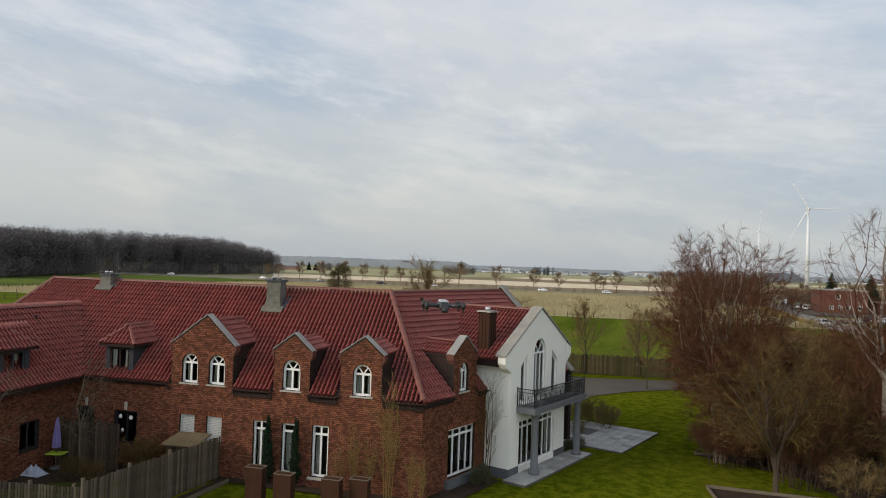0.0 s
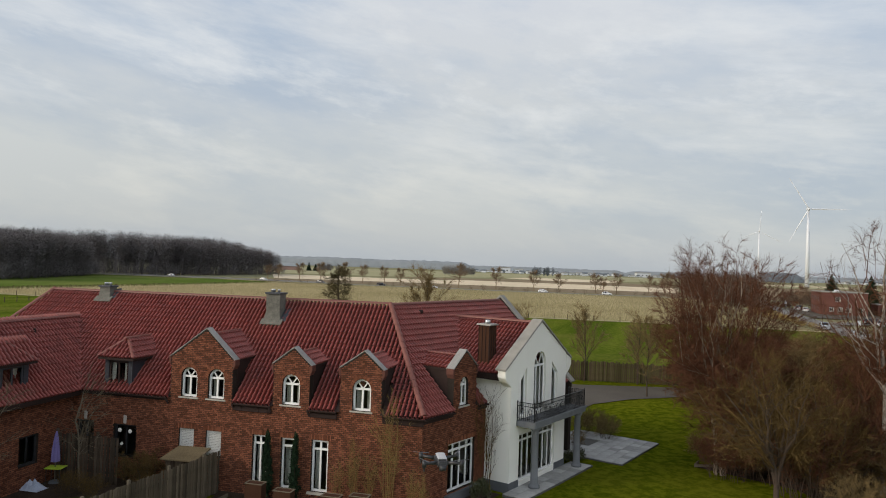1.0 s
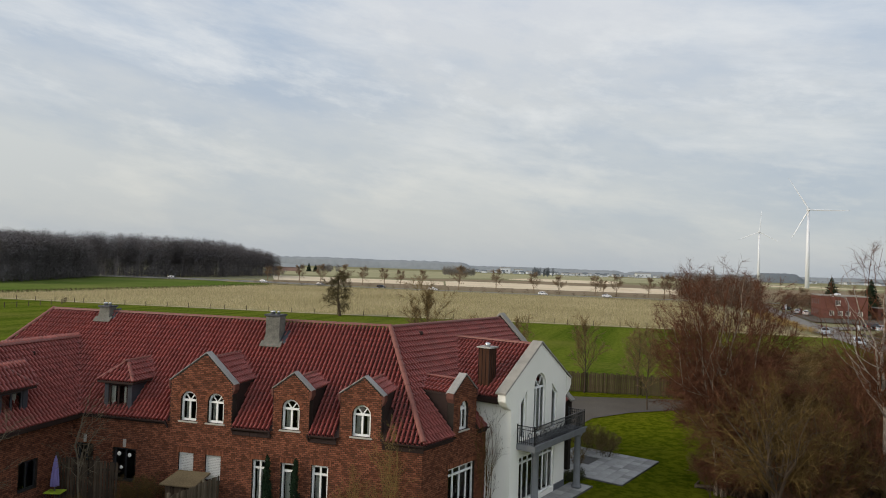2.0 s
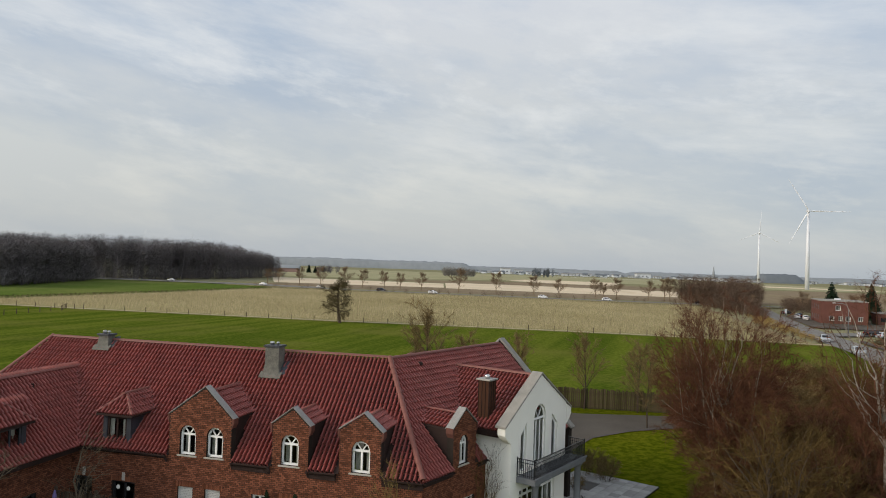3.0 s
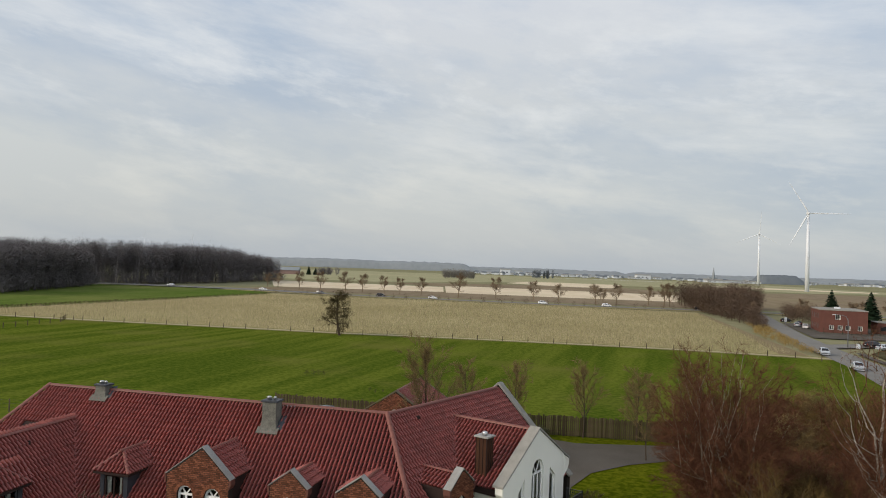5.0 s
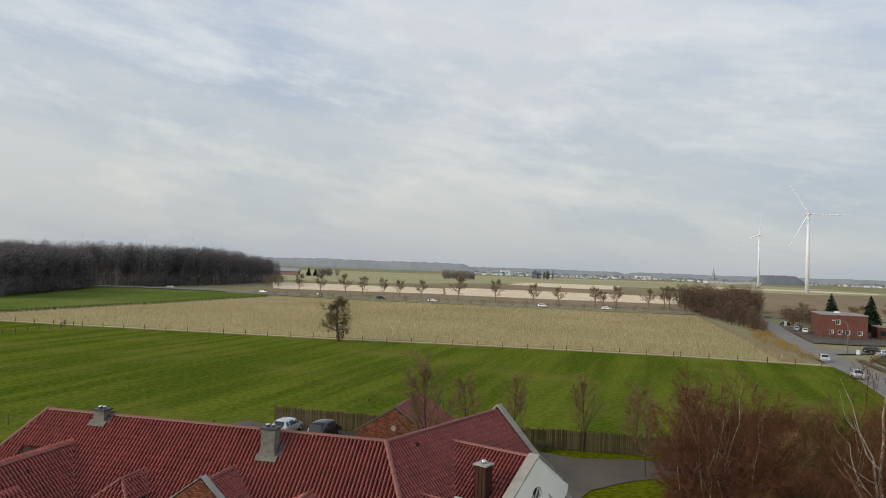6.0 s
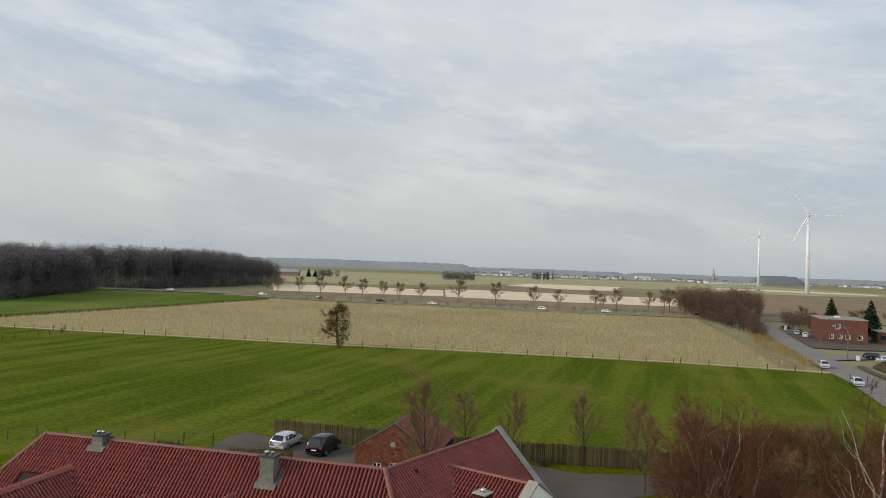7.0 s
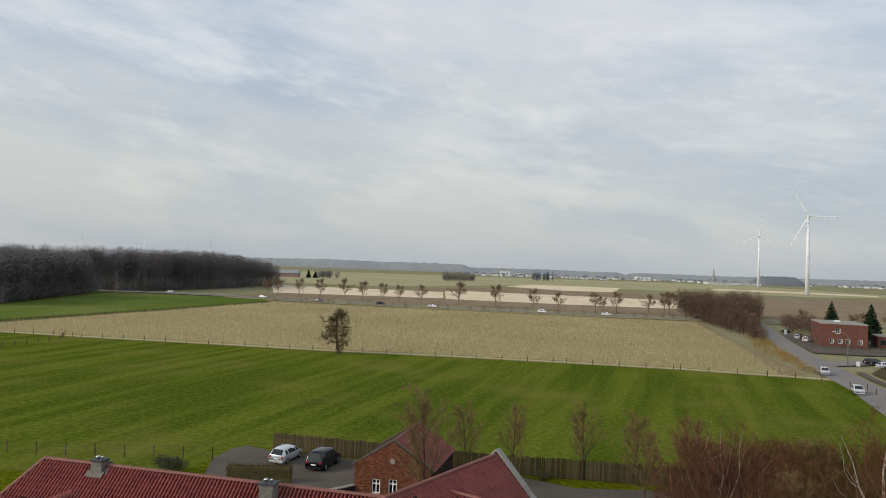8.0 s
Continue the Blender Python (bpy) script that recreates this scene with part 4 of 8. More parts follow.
def long_wing():
    h = thing("brick_house", FRAME_A, "long red-brown brick house with red tile roof and dormers", "house")
    n = 0.10
    gables = [(-12.12, -8.95, -10.34, 7.16, 5.86), (-6.95, -5.22, -6.00, 6.56, 5.86), (-3.78, -1.90, -2.72, 6.60, 5.88)]

    def top(u):
        for a, b, c, zr, ze in gables:
            if a <= u <= b:
                return zr - (zr - ze) * (abs(u - c) / ((c - a) if u < c else (b - c)))
        return EAVE + 0.05
    arched = [opening(-11.56, -10.74, 4.06, 5.40, arch=4.98), opening(-10.18, -9.36, 4.06, 5.40, arch=4.98), opening(-6.52, -5.67, 4.08, 5.42, arch=4.99), opening(-3.22, -2.38, 4.08, 5.44, arch=5.01)]
    doors = [opening(-7.85, -7.15, 0.45, 2.66), opening(-6.46, -5.80, 0.45, 2.64), opening(-5.02, -4.24, 0.45, 2.68)]
    shuts = [opening(-11.58, -10.80, 1.5, 2.62), opening(-10.20, -9.42, 1.5, 2.62)]
    darks = [opening(-15.05, -13.82, 1.0, 2.52), opening(-17.05, -16.15, 1.0, 2.56)]
    ops = arched + doors + shuts + darks
    cuts = [c for g in gables for c in g[:3]]
    u_left, u_right = -25.4, -0.068
    wall = part("wall", wall_mesh(u_left, u_right, -0.1, top, cuts, ops, n, n + 0.36), M["mortar"], h, "weathered red-brown brick wall")
    runs = brick_runs(-17.4, u_right, 0.0, 7.1, top, ops)
    lay_bricks(wall, runs, n, lambda p, z: -4.1 < p < -0.5 and 2.75 < z < 3.95, random.Random(3))
    for o in arched:
        arch_bricks(h, o, o["cuts"] and (4.98 if o["u0"] < -7 else 5.0), n)
    for o in doors + shuts + darks:
        lintel_bricks(h, o, n)
    for o, s in zip(arched, (4.98, 4.98, 4.99, 5.01)):
        window(h, o, n, spring=s, mullions=1, fan=True, curtain=2, label="arched white window with fan bars")
    for o in doors:
        window(h, o, n, mullions=0 if o["u0"] > -6.6 and o["u0"] < -6 else 1, transom=2.28, curtain=1, sill=False, label="tall white French window")
        part("step", Mesh().box(o["u0"] - 0.12, o["u1"] + 0.12, n - 0.12, n + 0.1, o["z0"] - 0.1, o["z0"] - 0.005), M["sill"], h, "pale stone threshold")
    for o in shuts:
        sh = part("roller_shutter", Mesh().box(o["u0"] + 0.02, o["u1"] - 0.02, n + 0.07, n + 0.17, o["z1"] - 0.06, o["z1"]), M["shutter"], h, "closed white roller shutter")
        for x in (o["u0"], o["u1"] - 0.05):
            part("guide_rail", Mesh().box(x, x + 0.05, n + 0.09, n + 0.16, o["z0"], o["z1"] - 0.062), M["shutter"], sh)
        slat = Mesh().box(o["u0"] + 0.03, o["u1"] - 0.03, n + 0.10, n + 0.13, 0, 0.056).data("slat")
        slat.materials.append(M["shutter"])
        z = o["z0"]
        while z < o["z1"] - 0.11:
            ob = new("slat", slat)
            ob.parent, ob.location = sh, (0, 0, z)
            z += 0.072
    for o in darks:
        window(h, o, n, mullions=1, sill=False, label="dark-framed window behind the fence", paint="iron")
        if o["u0"] > -15.5:
            for x, z, r in ((-14.72, 2.24, 0.10), (-14.16, 2.22, 0.10), (-14.58, 1.62, 0.08)):
                part("ornament", Mesh().tube([(x, n - 0.02, z), (x, n + 0.01, z)], [r * 0.8, r], 14), M["plaster"], h, "round white window ornament")
        part("keystone", bevelled(Mesh().box((o["u0"] + o["u1"]) / 2 - 0.08, (o["u0"] + o["u1"]) / 2 + 0.08, n - 0.04, n, o["z1"] + 0.05, o["z1"] + 0.42).data("keystone"), 0.01), M["sill"], h, "pale keystone")
    # dark sheets behind the windows, the closed rooms' shade put in their colour
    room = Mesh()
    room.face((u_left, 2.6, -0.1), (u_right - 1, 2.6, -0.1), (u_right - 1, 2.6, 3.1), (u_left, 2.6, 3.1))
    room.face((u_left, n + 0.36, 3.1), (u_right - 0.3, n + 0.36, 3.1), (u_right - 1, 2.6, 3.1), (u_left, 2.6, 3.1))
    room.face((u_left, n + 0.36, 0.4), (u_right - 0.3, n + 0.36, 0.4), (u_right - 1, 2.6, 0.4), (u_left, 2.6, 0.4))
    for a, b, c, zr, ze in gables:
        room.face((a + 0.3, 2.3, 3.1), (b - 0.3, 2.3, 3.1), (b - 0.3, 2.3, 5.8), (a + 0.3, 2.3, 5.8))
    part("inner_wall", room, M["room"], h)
    part("side_wall", Mesh().box(u_left, u_left + 0.36, n + 0.36, 9.2, -0.1, EAVE), M["mortar"], h)
    part("back_wall", Mesh().box(u_left, -6.6, 8.84, 9.2, -0.1, EAVE), M["mortar"], h)
    # the roof: boards below, dark as painted shade in the gaps, tiles above
    J, end, hipc = (-MITRE, HALF), (-22.9, HALF), (-25.9, 0.0)
    boards = Mesh()
    mid = 2.4
    zm = EAVE + PITCH * mid - 0.02
    boards.face((hipc[0] + mid * (end[0] - hipc[0]) / HALF, mid, zm), (-mid * MITRE / HALF, mid, zm), (*J, RIDGE - 0.02), (*end, RIDGE - 0.02))
    edges = [hipc[0], *[x for g in gables for x in g[:2]], 0.0]
    for a, b in zip(edges[::2], edges[1::2]):
        a1 = a + mid * (end[0] - hipc[0]) / HALF if a == hipc[0] else a
        b1 = b - mid * MITRE / HALF if b == 0.0 else b
        boards.face((a, 0, EAVE - 0.02), (b, 0, EAVE - 0.02), (b1, mid, zm), (a1, mid, zm))
    boards.face((end[0], HALF, RIDGE - 0.02), (J[0], HALF, RIDGE - 0.02), (-2 * MITRE, 2 * HALF, EAVE - 0.02), (hipc[0], 2 * HALF, EAVE - 0.02))
    boards.face((hipc[0], 0, EAVE - 0.02), (*end, RIDGE - 0.02), (hipc[0], 2 * HALF, EAVE - 0.02))
    roof = part("roof", boards, M["fascia"], h, "steep hipped roof of red-brown glazed clay tiles")
    slope_len = math.hypot(HALF, RIDGE - EAVE)

    def keep(e, s):
        u, nn = hipc[0] + e, s * HALF / slope_len
        if any(a - 0.1 < u < b + 0.1 and nn < 1.3 for a, b, *_ in gables):
            return False
        if -15.7 < u < -14.4 and 0.45 < nn < 1.7:
            return False
        if u < -16.85 and nn < (-16.85 - u) * 1.06 - 0.15 and nn < 2.9 and u > -22.9:
            return False
        return True
    planes = [((0, 0, 0), (math.cos(radians(90 - 55.75)), math.sin(radians(90 - 55.75)), 0)),
              ((hipc[0], 0, 0), (-HALF, end[0] - hipc[0], 0))]
    tile_slope(roof, (hipc[0], -0.03, EAVE), (1, 0, 0), (0, HALF, RIDGE - EAVE), 26.2, slope_len + 0.02, keep, planes,
               chosen=lambda e, s: -12.3 < hipc[0] + e < -4.6 and 3.4 < s < slope_len - 0.5)
    ridge_caps(roof, (*end, RIDGE + 0.03), (*J, RIDGE + 0.06), 0.125)
    ridge_caps(roof, (0.0, 0.0, EAVE + 0.10), (*J, RIDGE + 0.10), 0.125, "hip_tiles")
    ridge_caps(roof, (*hipc, EAVE + 0.10), (*end, RIDGE + 0.10), 0.125, "hip_tiles")
    for a, b, c, zr, ze in gables:
        wall_dormer(h, a, b, c, zr, ze, EAVE, n)
    # eaves between the dormers
    for a, b in ((-17.0, -12.25), (-8.85, -7.05), (-5.12, -3.88), (-1.80, 0.0)):
        m = Mesh().box(a, b, 0.02, n, EAVE - 0.16, EAVE - 0.14)
        deep = 0.18 if a < -13 else 0.34
        m.box(a, b, 0.0, 0.03, EAVE - deep, EAVE - 0.005)
        for k in range(int((b - a) / 0.42) + 1):
            m.box(a + 0.42 * k, a + 0.42 * k + 0.02, -0.015, 0.0, EAVE - deep, EAVE - 0.11)
        part("fascia", m, M["fascia"], h, "dark brown eaves board")
        gutter(h, a, b, 0.0, EAVE - 0.03)
    downpipe(h, -5.20, 0.0, 0.0, EAVE - 0.05)
    downpipe(h, -12.22, 0.0, 0.0, EAVE - 0.05)
    downpipe(h, -0.36, 0.0, 0.0, EAVE - 0.05)
    downpipe(h, -7.02, 0.0, 2.6, EAVE - 0.05)
    downpipe(h, -8.84, 0.0, 0.0, EAVE - 0.05)
    chimney(h, -8.88, 3.78, 0.74, 0.62, 7.10, 8.72)
    chimney(h, -19.27, 4.45, 0.62, 0.55, 7.70, 8.66)
    # the small hipped dormer on the slope
    a, b, y = -15.80, -14.30, 0.26
    wn = opening(-15.58, -14.52, 4.32, 5.42)
    part("dormer_front", wall_mesh(a, b, 4.1, lambda u: 5.60, [], [wn], y, y + 0.12), M["slate"], h, "slate-clad dormer front")
    window(h, wn, y - 0.08, mullions=1, curtain=2, sill=False, label="small dormer window with tied curtains", paint="fascia", drape=0.05)
    for u in (a + 0.06, b - 0.06):
        part("cheek", Mesh().box(u - 0.06, u + 0.06, y + 0.12, 2.4, 4.1, 5.60), M["slate"], h, "slate-clad dormer side")
    part("dormer_back", Mesh().face((a, 1.9, 4.1), (b, 1.9, 4.1), (b, 1.9, 5.6), (a, 1.9, 5.6)), M["room"], h)
    a2, b2, y2, c = a - 0.22, b + 0.22, y - 0.25, (a + b) / 2
    zr, ze = 6.40, 5.58
    nr, ne = (zr - EAVE) / PITCH + 0.2, (ze - EAVE) / PITCH + 0.3
    rf = Mesh()
    rf.solid([(a2, y2, ze - 0.10), (b2, y2, ze - 0.10), (b2, ne, ze - 0.10), (a2, ne, ze - 0.10)], [(a2, y2, ze - 0.02), (b2, y2, ze - 0.02), (b2, ne, ze - 0.02), (a2, ne, ze - 0.02)])
    rf.face((a2, y2, ze - 0.02), (b2, y2, ze - 0.02), (c, y2 + 0.85, zr - 0.02))
    rf.face((b2, y2, ze - 0.02), (b2, ne, ze - 0.02), (c, nr, zr - 0.02), (c, y2 + 0.85, zr - 0.02))
    rf.face((a2, ne, ze - 0.02), (a2, y2, ze - 0.02), (c, y2 + 0.85, zr - 0.02), (c, nr, zr - 0.02))
    part("dormer_roof", rf, M["fascia"], h)
    hw = b2 - c
    tile_slope(h, (b2, y2, ze), (0, 1, 0), (c - b2, 0, zr - ze), nr - y2, math.hypot(hw, zr - ze), lambda e, s: True,
               [((c, 0, 0), (-1, 0, 0)), ((b2, y2, 0), (-0.85, -hw, 0))], name="dormer_tiles")
    tile_slope(h, (a2, y2, ze), (1, 0, 0), (0, 0.85, zr - ze), 2 * hw, math.hypot(0.85, zr - ze), lambda e, s: True,
               [((b2, y2, 0), (0.85, hw, 0)), ((a2, y2, 0), (-0.85, hw, 0))], name="dormer_tiles")
    ridge_caps(h, (c, y2 + 0.6, zr + 0.02), (c, nr, zr + 0.02), 0.09)
    ridge_caps(h, (b2, y2, ze + 0.02), (c, y2 + 0.85, zr + 0.03), 0.08, "hip_tiles")
    ridge_caps(h, (a2, y2, ze + 0.02), (c, y2 + 0.85, zr + 0.03), 0.08, "hip_tiles")
    return h


def west_wing():
    """The wing that comes forward at the long house's far end."""
    h = thing("side_wing", FRAME_A, "low brick side wing with dull red tile roof", "house")
    ue, ur, z0, zr, n1 = -16.85, -19.95, 3.95, 7.05, -14.0
    run = math.hypot(ue - ur, zr - z0)
    ops = [opening(-2.95, -1.9, 1.0, 2.3), opening(-5.2, -4.2, 1.0, 2.3)]
    # this wall faces +x: build it in its own frame, x along -y
    w = part("wall", wall_mesh(-14.0, 0.28, -0.1, lambda u: z0, [], ops, 0.0, 0.3), M["mortar"], h, "shaded red-brown brick wall")
    w.matrix_basis = Matrix.Translation((-17.35, 0, 0)) @ pose(0, 0, 0, 0, 0, 90)
    lay_bricks(w, brick_runs(-7.0, 0.25, 0.0, z0, lambda u: z0, ops), 0.0, lambda p, z: False, random.Random(8))
    for o in ops:
        window(w, o, 0.0, mullions=1, sill=False, label="dark-framed window", paint="iron")
    part("far_wall", Mesh().box(-23.2, -22.9, n1, 0.3, -0.1, z0), M["mortar"], h)
    part("end_wall", Mesh().slab_uz([(-23.2, -0.1), (-17.35, -0.1), (-17.35, z0), (ur, zr - 0.1), (-23.2, z0)], n1, n1 + 0.3), M["mortar"], h)
    part("inner_wall", Mesh().box(-19.6, -19.5, n1 + 0.4, 0.0, -0.1, z0), M["room"], h)
    b = Mesh()
    b.face((ue, n1, z0 - 0.02), (ue, 0.0, z0 - 0.02), (ur, 3.3, zr - 0.02), (ur, n1, zr - 0.02))
    b.face((ur, n1, zr - 0.02), (ur, 3.3, zr - 0.02), (-23.4, 0.0, z0 - 0.02), (-23.4, n1, z0 - 0.02))
    roof = part("roof", b, M["fascia"], h)
    tile_slope(roof, (ue + 0.02, n1, z0), (0, 1, 0), (ur - ue, 0, zr - z0), 18.2, run, lambda e, s: True, [((ue, 0.0, 0), (3.3, 3.1, 0))])
    ridge_caps(roof, (ur, n1, zr + 0.03), (ur, 3.35, zr + 0.03), 0.12)
    m = Mesh().box(ue - 0.3, ue, n1, 0.0, z0 - 0.16, z0 - 0.14)
    m.box(ue - 0.03, ue, n1, 0.0, z0 - 0.22, z0 - 0.005)
    part("fascia", m, M["fascia"], h, "dark eaves board")
    # a hipped dormer towards the yard
    x0, za, zb = -17.42, 4.15, 5.58
    p0, p1 = -4.20, -2.55
    wn = opening(p0 + 0.25, p1 - 0.25, za + 0.08, zb - 0.12)
    fr = part("dormer_front", wall_mesh(p0, p1, za, lambda u: zb, [], [wn], 0.0, 0.12), M["slate"], h, "slate-clad dormer front")
    fr.matrix_basis = Matrix.Translation((x0, 0, 0)) @ pose(0, 0, 0, 0, 0, 90)
    window(fr, wn, -0.08, mullions=1, curtain=2, sill=True, label="dark dormer window", paint="slate")
    for y in (p0, p1):
        part("cheek", Mesh().box(-20.0, x0 - 0.1, y - 0.06, y + 0.06, za, zb), M["slate"], h, "slate-clad dormer side")
    e0, e1, xf, xr, c = p0 - 0.22, p1 + 0.22, x0 + 0.25, -20.0, (p0 + p1) / 2
    zt = 6.42
    rf = Mesh()
    rf.solid([(xf, e0, zb - 0.08), (xf, e1, zb - 0.08), (xr, e1, zb - 0.08), (xr, e0, zb - 0.08)], [(xf, e0, zb), (xf, e1, zb), (xr, e1, zb), (xr, e0, zb)])
    rf.face((xf, e0, zb), (xf, e1, zb), (xf - 0.7, c, zt))
    rf.face((xf, e1, zb), (xr, e1, zb), (xr, c, zt), (xf - 0.7, c, zt))
    rf.face((xr, e0, zb), (xf, e0, zb), (xf - 0.7, c, zt), (xr, c, zt))
    part("dormer_roof", rf, M["fascia"], h)
    hw = e1 - c
    tile_slope(h, (xf, e0, zb + 0.02), (0, 1, 0), (-0.7, 0, zt - zb), 2 * hw, math.hypot(0.7, zt - zb), lambda e, s: True, [((xf, e1, 0), (hw, 0.7, 0)), ((xf, e0, 0), (hw, -0.7, 0))], name="dormer_tiles")
    ridge_caps(h, (xf - 0.68, c, zt + 0.02), (xr, c, zt + 0.02), 0.09)
    ridge_caps(h, (xf, e1, zb + 0.02), (xf - 0.7, c, zt + 0.03), 0.08, "hip_tiles")
    part("vent_pipe", Mesh().tube([(-19.4, -0.3, 6.2), (-19.4, -0.3, 6.75)], 0.07, 8), M["fascia"], h, "roof vent pipe")
    return h


def short_wing():
    h = thing("corner_wing", FRAME_B, "short brick wing with red tile roof and one gabled dormer", "house")
    n = 0.10
    g = (2.30, 4.14, 3.24, 6.56, 5.84)

    def top(u):
        a, b, c, zr, ze = g
        if a <= u <= b:
            return zr - (zr - ze) * (abs(u - c) / ((c - a) if u < c else (b - c)))
        return EAVE + 0.05
    win, door = opening(2.78, 3.46, 4.12, 5.42, arch=5.05), opening(2.0, 4.14, 0.42, 2.55)
    ops = [win, door]
    wall = part("wall", wall_mesh(0.068, 13.6, -0.1, top, list(g[:3]), ops, n, n + 0.36), M["mortar"], h, "red-brown brick wall")
    lay_bricks(wall, brick_runs(0.068, 5.05, 0.0, 6.6, top, ops), n, lambda p, z: False, random.Random(5))
    arch_bricks(h, win, 5.05, n)
    lintel_bricks(h, door, n)
    window(h, win, n, spring=5.05, mullions=1, fan=True, curtain=1, label="arched white window with fan bars")
    window(h, door, n, mullions=3, transom=2.2, sill=False, curtain=1, label="wide white glazed garden doors")
    part("step", Mesh().box(door["u0"] - 0.2, door["u1"] + 0.2, n - 0.22, n, 0.0, 0.36), M["plinth"], h, "grey stone step")
    # unseen rooms as sheets, their shade given by dark colour
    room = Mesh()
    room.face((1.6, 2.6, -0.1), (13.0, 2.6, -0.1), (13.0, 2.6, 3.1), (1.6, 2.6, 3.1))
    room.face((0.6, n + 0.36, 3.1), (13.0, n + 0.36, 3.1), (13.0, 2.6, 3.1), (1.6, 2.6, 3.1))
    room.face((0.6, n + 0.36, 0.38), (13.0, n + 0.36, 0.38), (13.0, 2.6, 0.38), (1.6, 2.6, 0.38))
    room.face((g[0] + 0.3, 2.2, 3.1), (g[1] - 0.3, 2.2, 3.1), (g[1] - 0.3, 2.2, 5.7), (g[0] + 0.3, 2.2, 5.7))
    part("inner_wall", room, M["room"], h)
    end = 13.75
    b = Mesh()
    mid = 2.4
    zm = EAVE + PITCH * mid - 0.02
    b.face((mid * MITRE / HALF, mid, zm), (end, mid, zm), (end, HALF, RIDGE - 0.02), (MITRE, HALF, RIDGE - 0.02))
    b.face((0, 0, EAVE - 0.02), (g[0], 0, EAVE - 0.02), (g[0], mid, zm), (mid * MITRE / HALF, mid, zm))
    b.face((g[1], 0, EAVE - 0.02), (end, 0, EAVE - 0.02), (end, mid, zm), (g[1], mid, zm))
    b.face((MITRE, HALF, RIDGE - 0.02), (end, HALF, RIDGE - 0.02), (end, 2 * HALF, EAVE - 0.02), (2 * MITRE, 2 * HALF, EAVE - 0.02))
    roof = part("roof", b, M["fascia"], h, "steep roof of dull red clay tiles")
    sl = math.hypot(HALF, RIDGE - EAVE)

    def keep(e, s):
        nn = s * HALF / sl
        if g[0] - 0.1 < e < g[1] + 0.1 and nn < 1.3:
            return False
        return not (5.0 < e < 10.8 and nn < 3.4 - abs(e - 7.9) * 0.9)
    tile_slope(roof, (0, -0.03, EAVE), (1, 0, 0), (0, HALF, RIDGE - EAVE), end - 0.1, sl + 0.02, keep, [((0, 0, 0), (-math.cos(radians(34.25)), math.sin(radians(34.25)), 0)), ((end - 0.05, 0, 0), (1, 0, 0))])
    ridge_caps(roof, (MITRE, HALF, RIDGE + 0.03), (end - 0.3, HALF, RIDGE + 0.06), 0.125)
    wall_dormer(h, *g, EAVE, n)
    for a, c in ((0.0, 2.2), (4.24, 5.0)):
        m = Mesh().box(a, c, 0.02, n, EAVE - 0.16, EAVE - 0.14)
        m.box(a, c, 0.0, 0.03, EAVE - 0.24, EAVE - 0.005)
        part("fascia", m, M["fascia"], h, "dark brown eaves board")
        gutter(h, a, c, 0.0, EAVE - 0.03)
    # gable at the far end, its wall carried above the tiles
    gw = Mesh()
    for lo, hi in ((end - 0.05, end + 0.28),):
        gw.solid([(lo, -0.15, -0.1), (lo, 2 * HALF + 0.1, -0.1), (hi, 2 * HALF + 0.1, -0.1), (hi, -0.15, -0.1)],
                 [(lo, -0.15, EAVE), (lo, 2 * HALF + 0.1, EAVE), (hi, 2 * HALF + 0.1, EAVE), (hi, -0.15, EAVE)])
        gw.solid([(lo, -0.15, EAVE), (lo, HALF, RIDGE + 0.25), (lo, 2 * HALF + 0.15, EAVE)], [(hi, -0.15, EAVE), (hi, HALF, RIDGE + 0.25), (hi, 2 * HALF + 0.15, EAVE)])
    part("gable_wall", gw, M["mortar"], h)
    cp = Mesh()
    cp.beam((end + 0.11, -0.3, EAVE + 0.02), (end + 0.11, HALF, RIDGE + 0.36), 0.46, 0.10)
    cp.beam((end + 0.11, HALF, RIDGE + 0.36), (end + 0.11, 2 * HALF + 0.3, EAVE + 0.02), 0.46, 0.10)
    part("coping", cp, M["coping"], h, "pale stone coping on the gable")
    part("vent_pipe", Mesh().tube([(4.95, 4.35, 7.4), (4.95, 4.35, 7.85), (4.95, 4.2, 8.02), (4.95, 4.0, 8.05)], [0.09, 0.09, 0.1, 0.1], 8), M["fascia"], h, "dark clay roof vent")
    return h


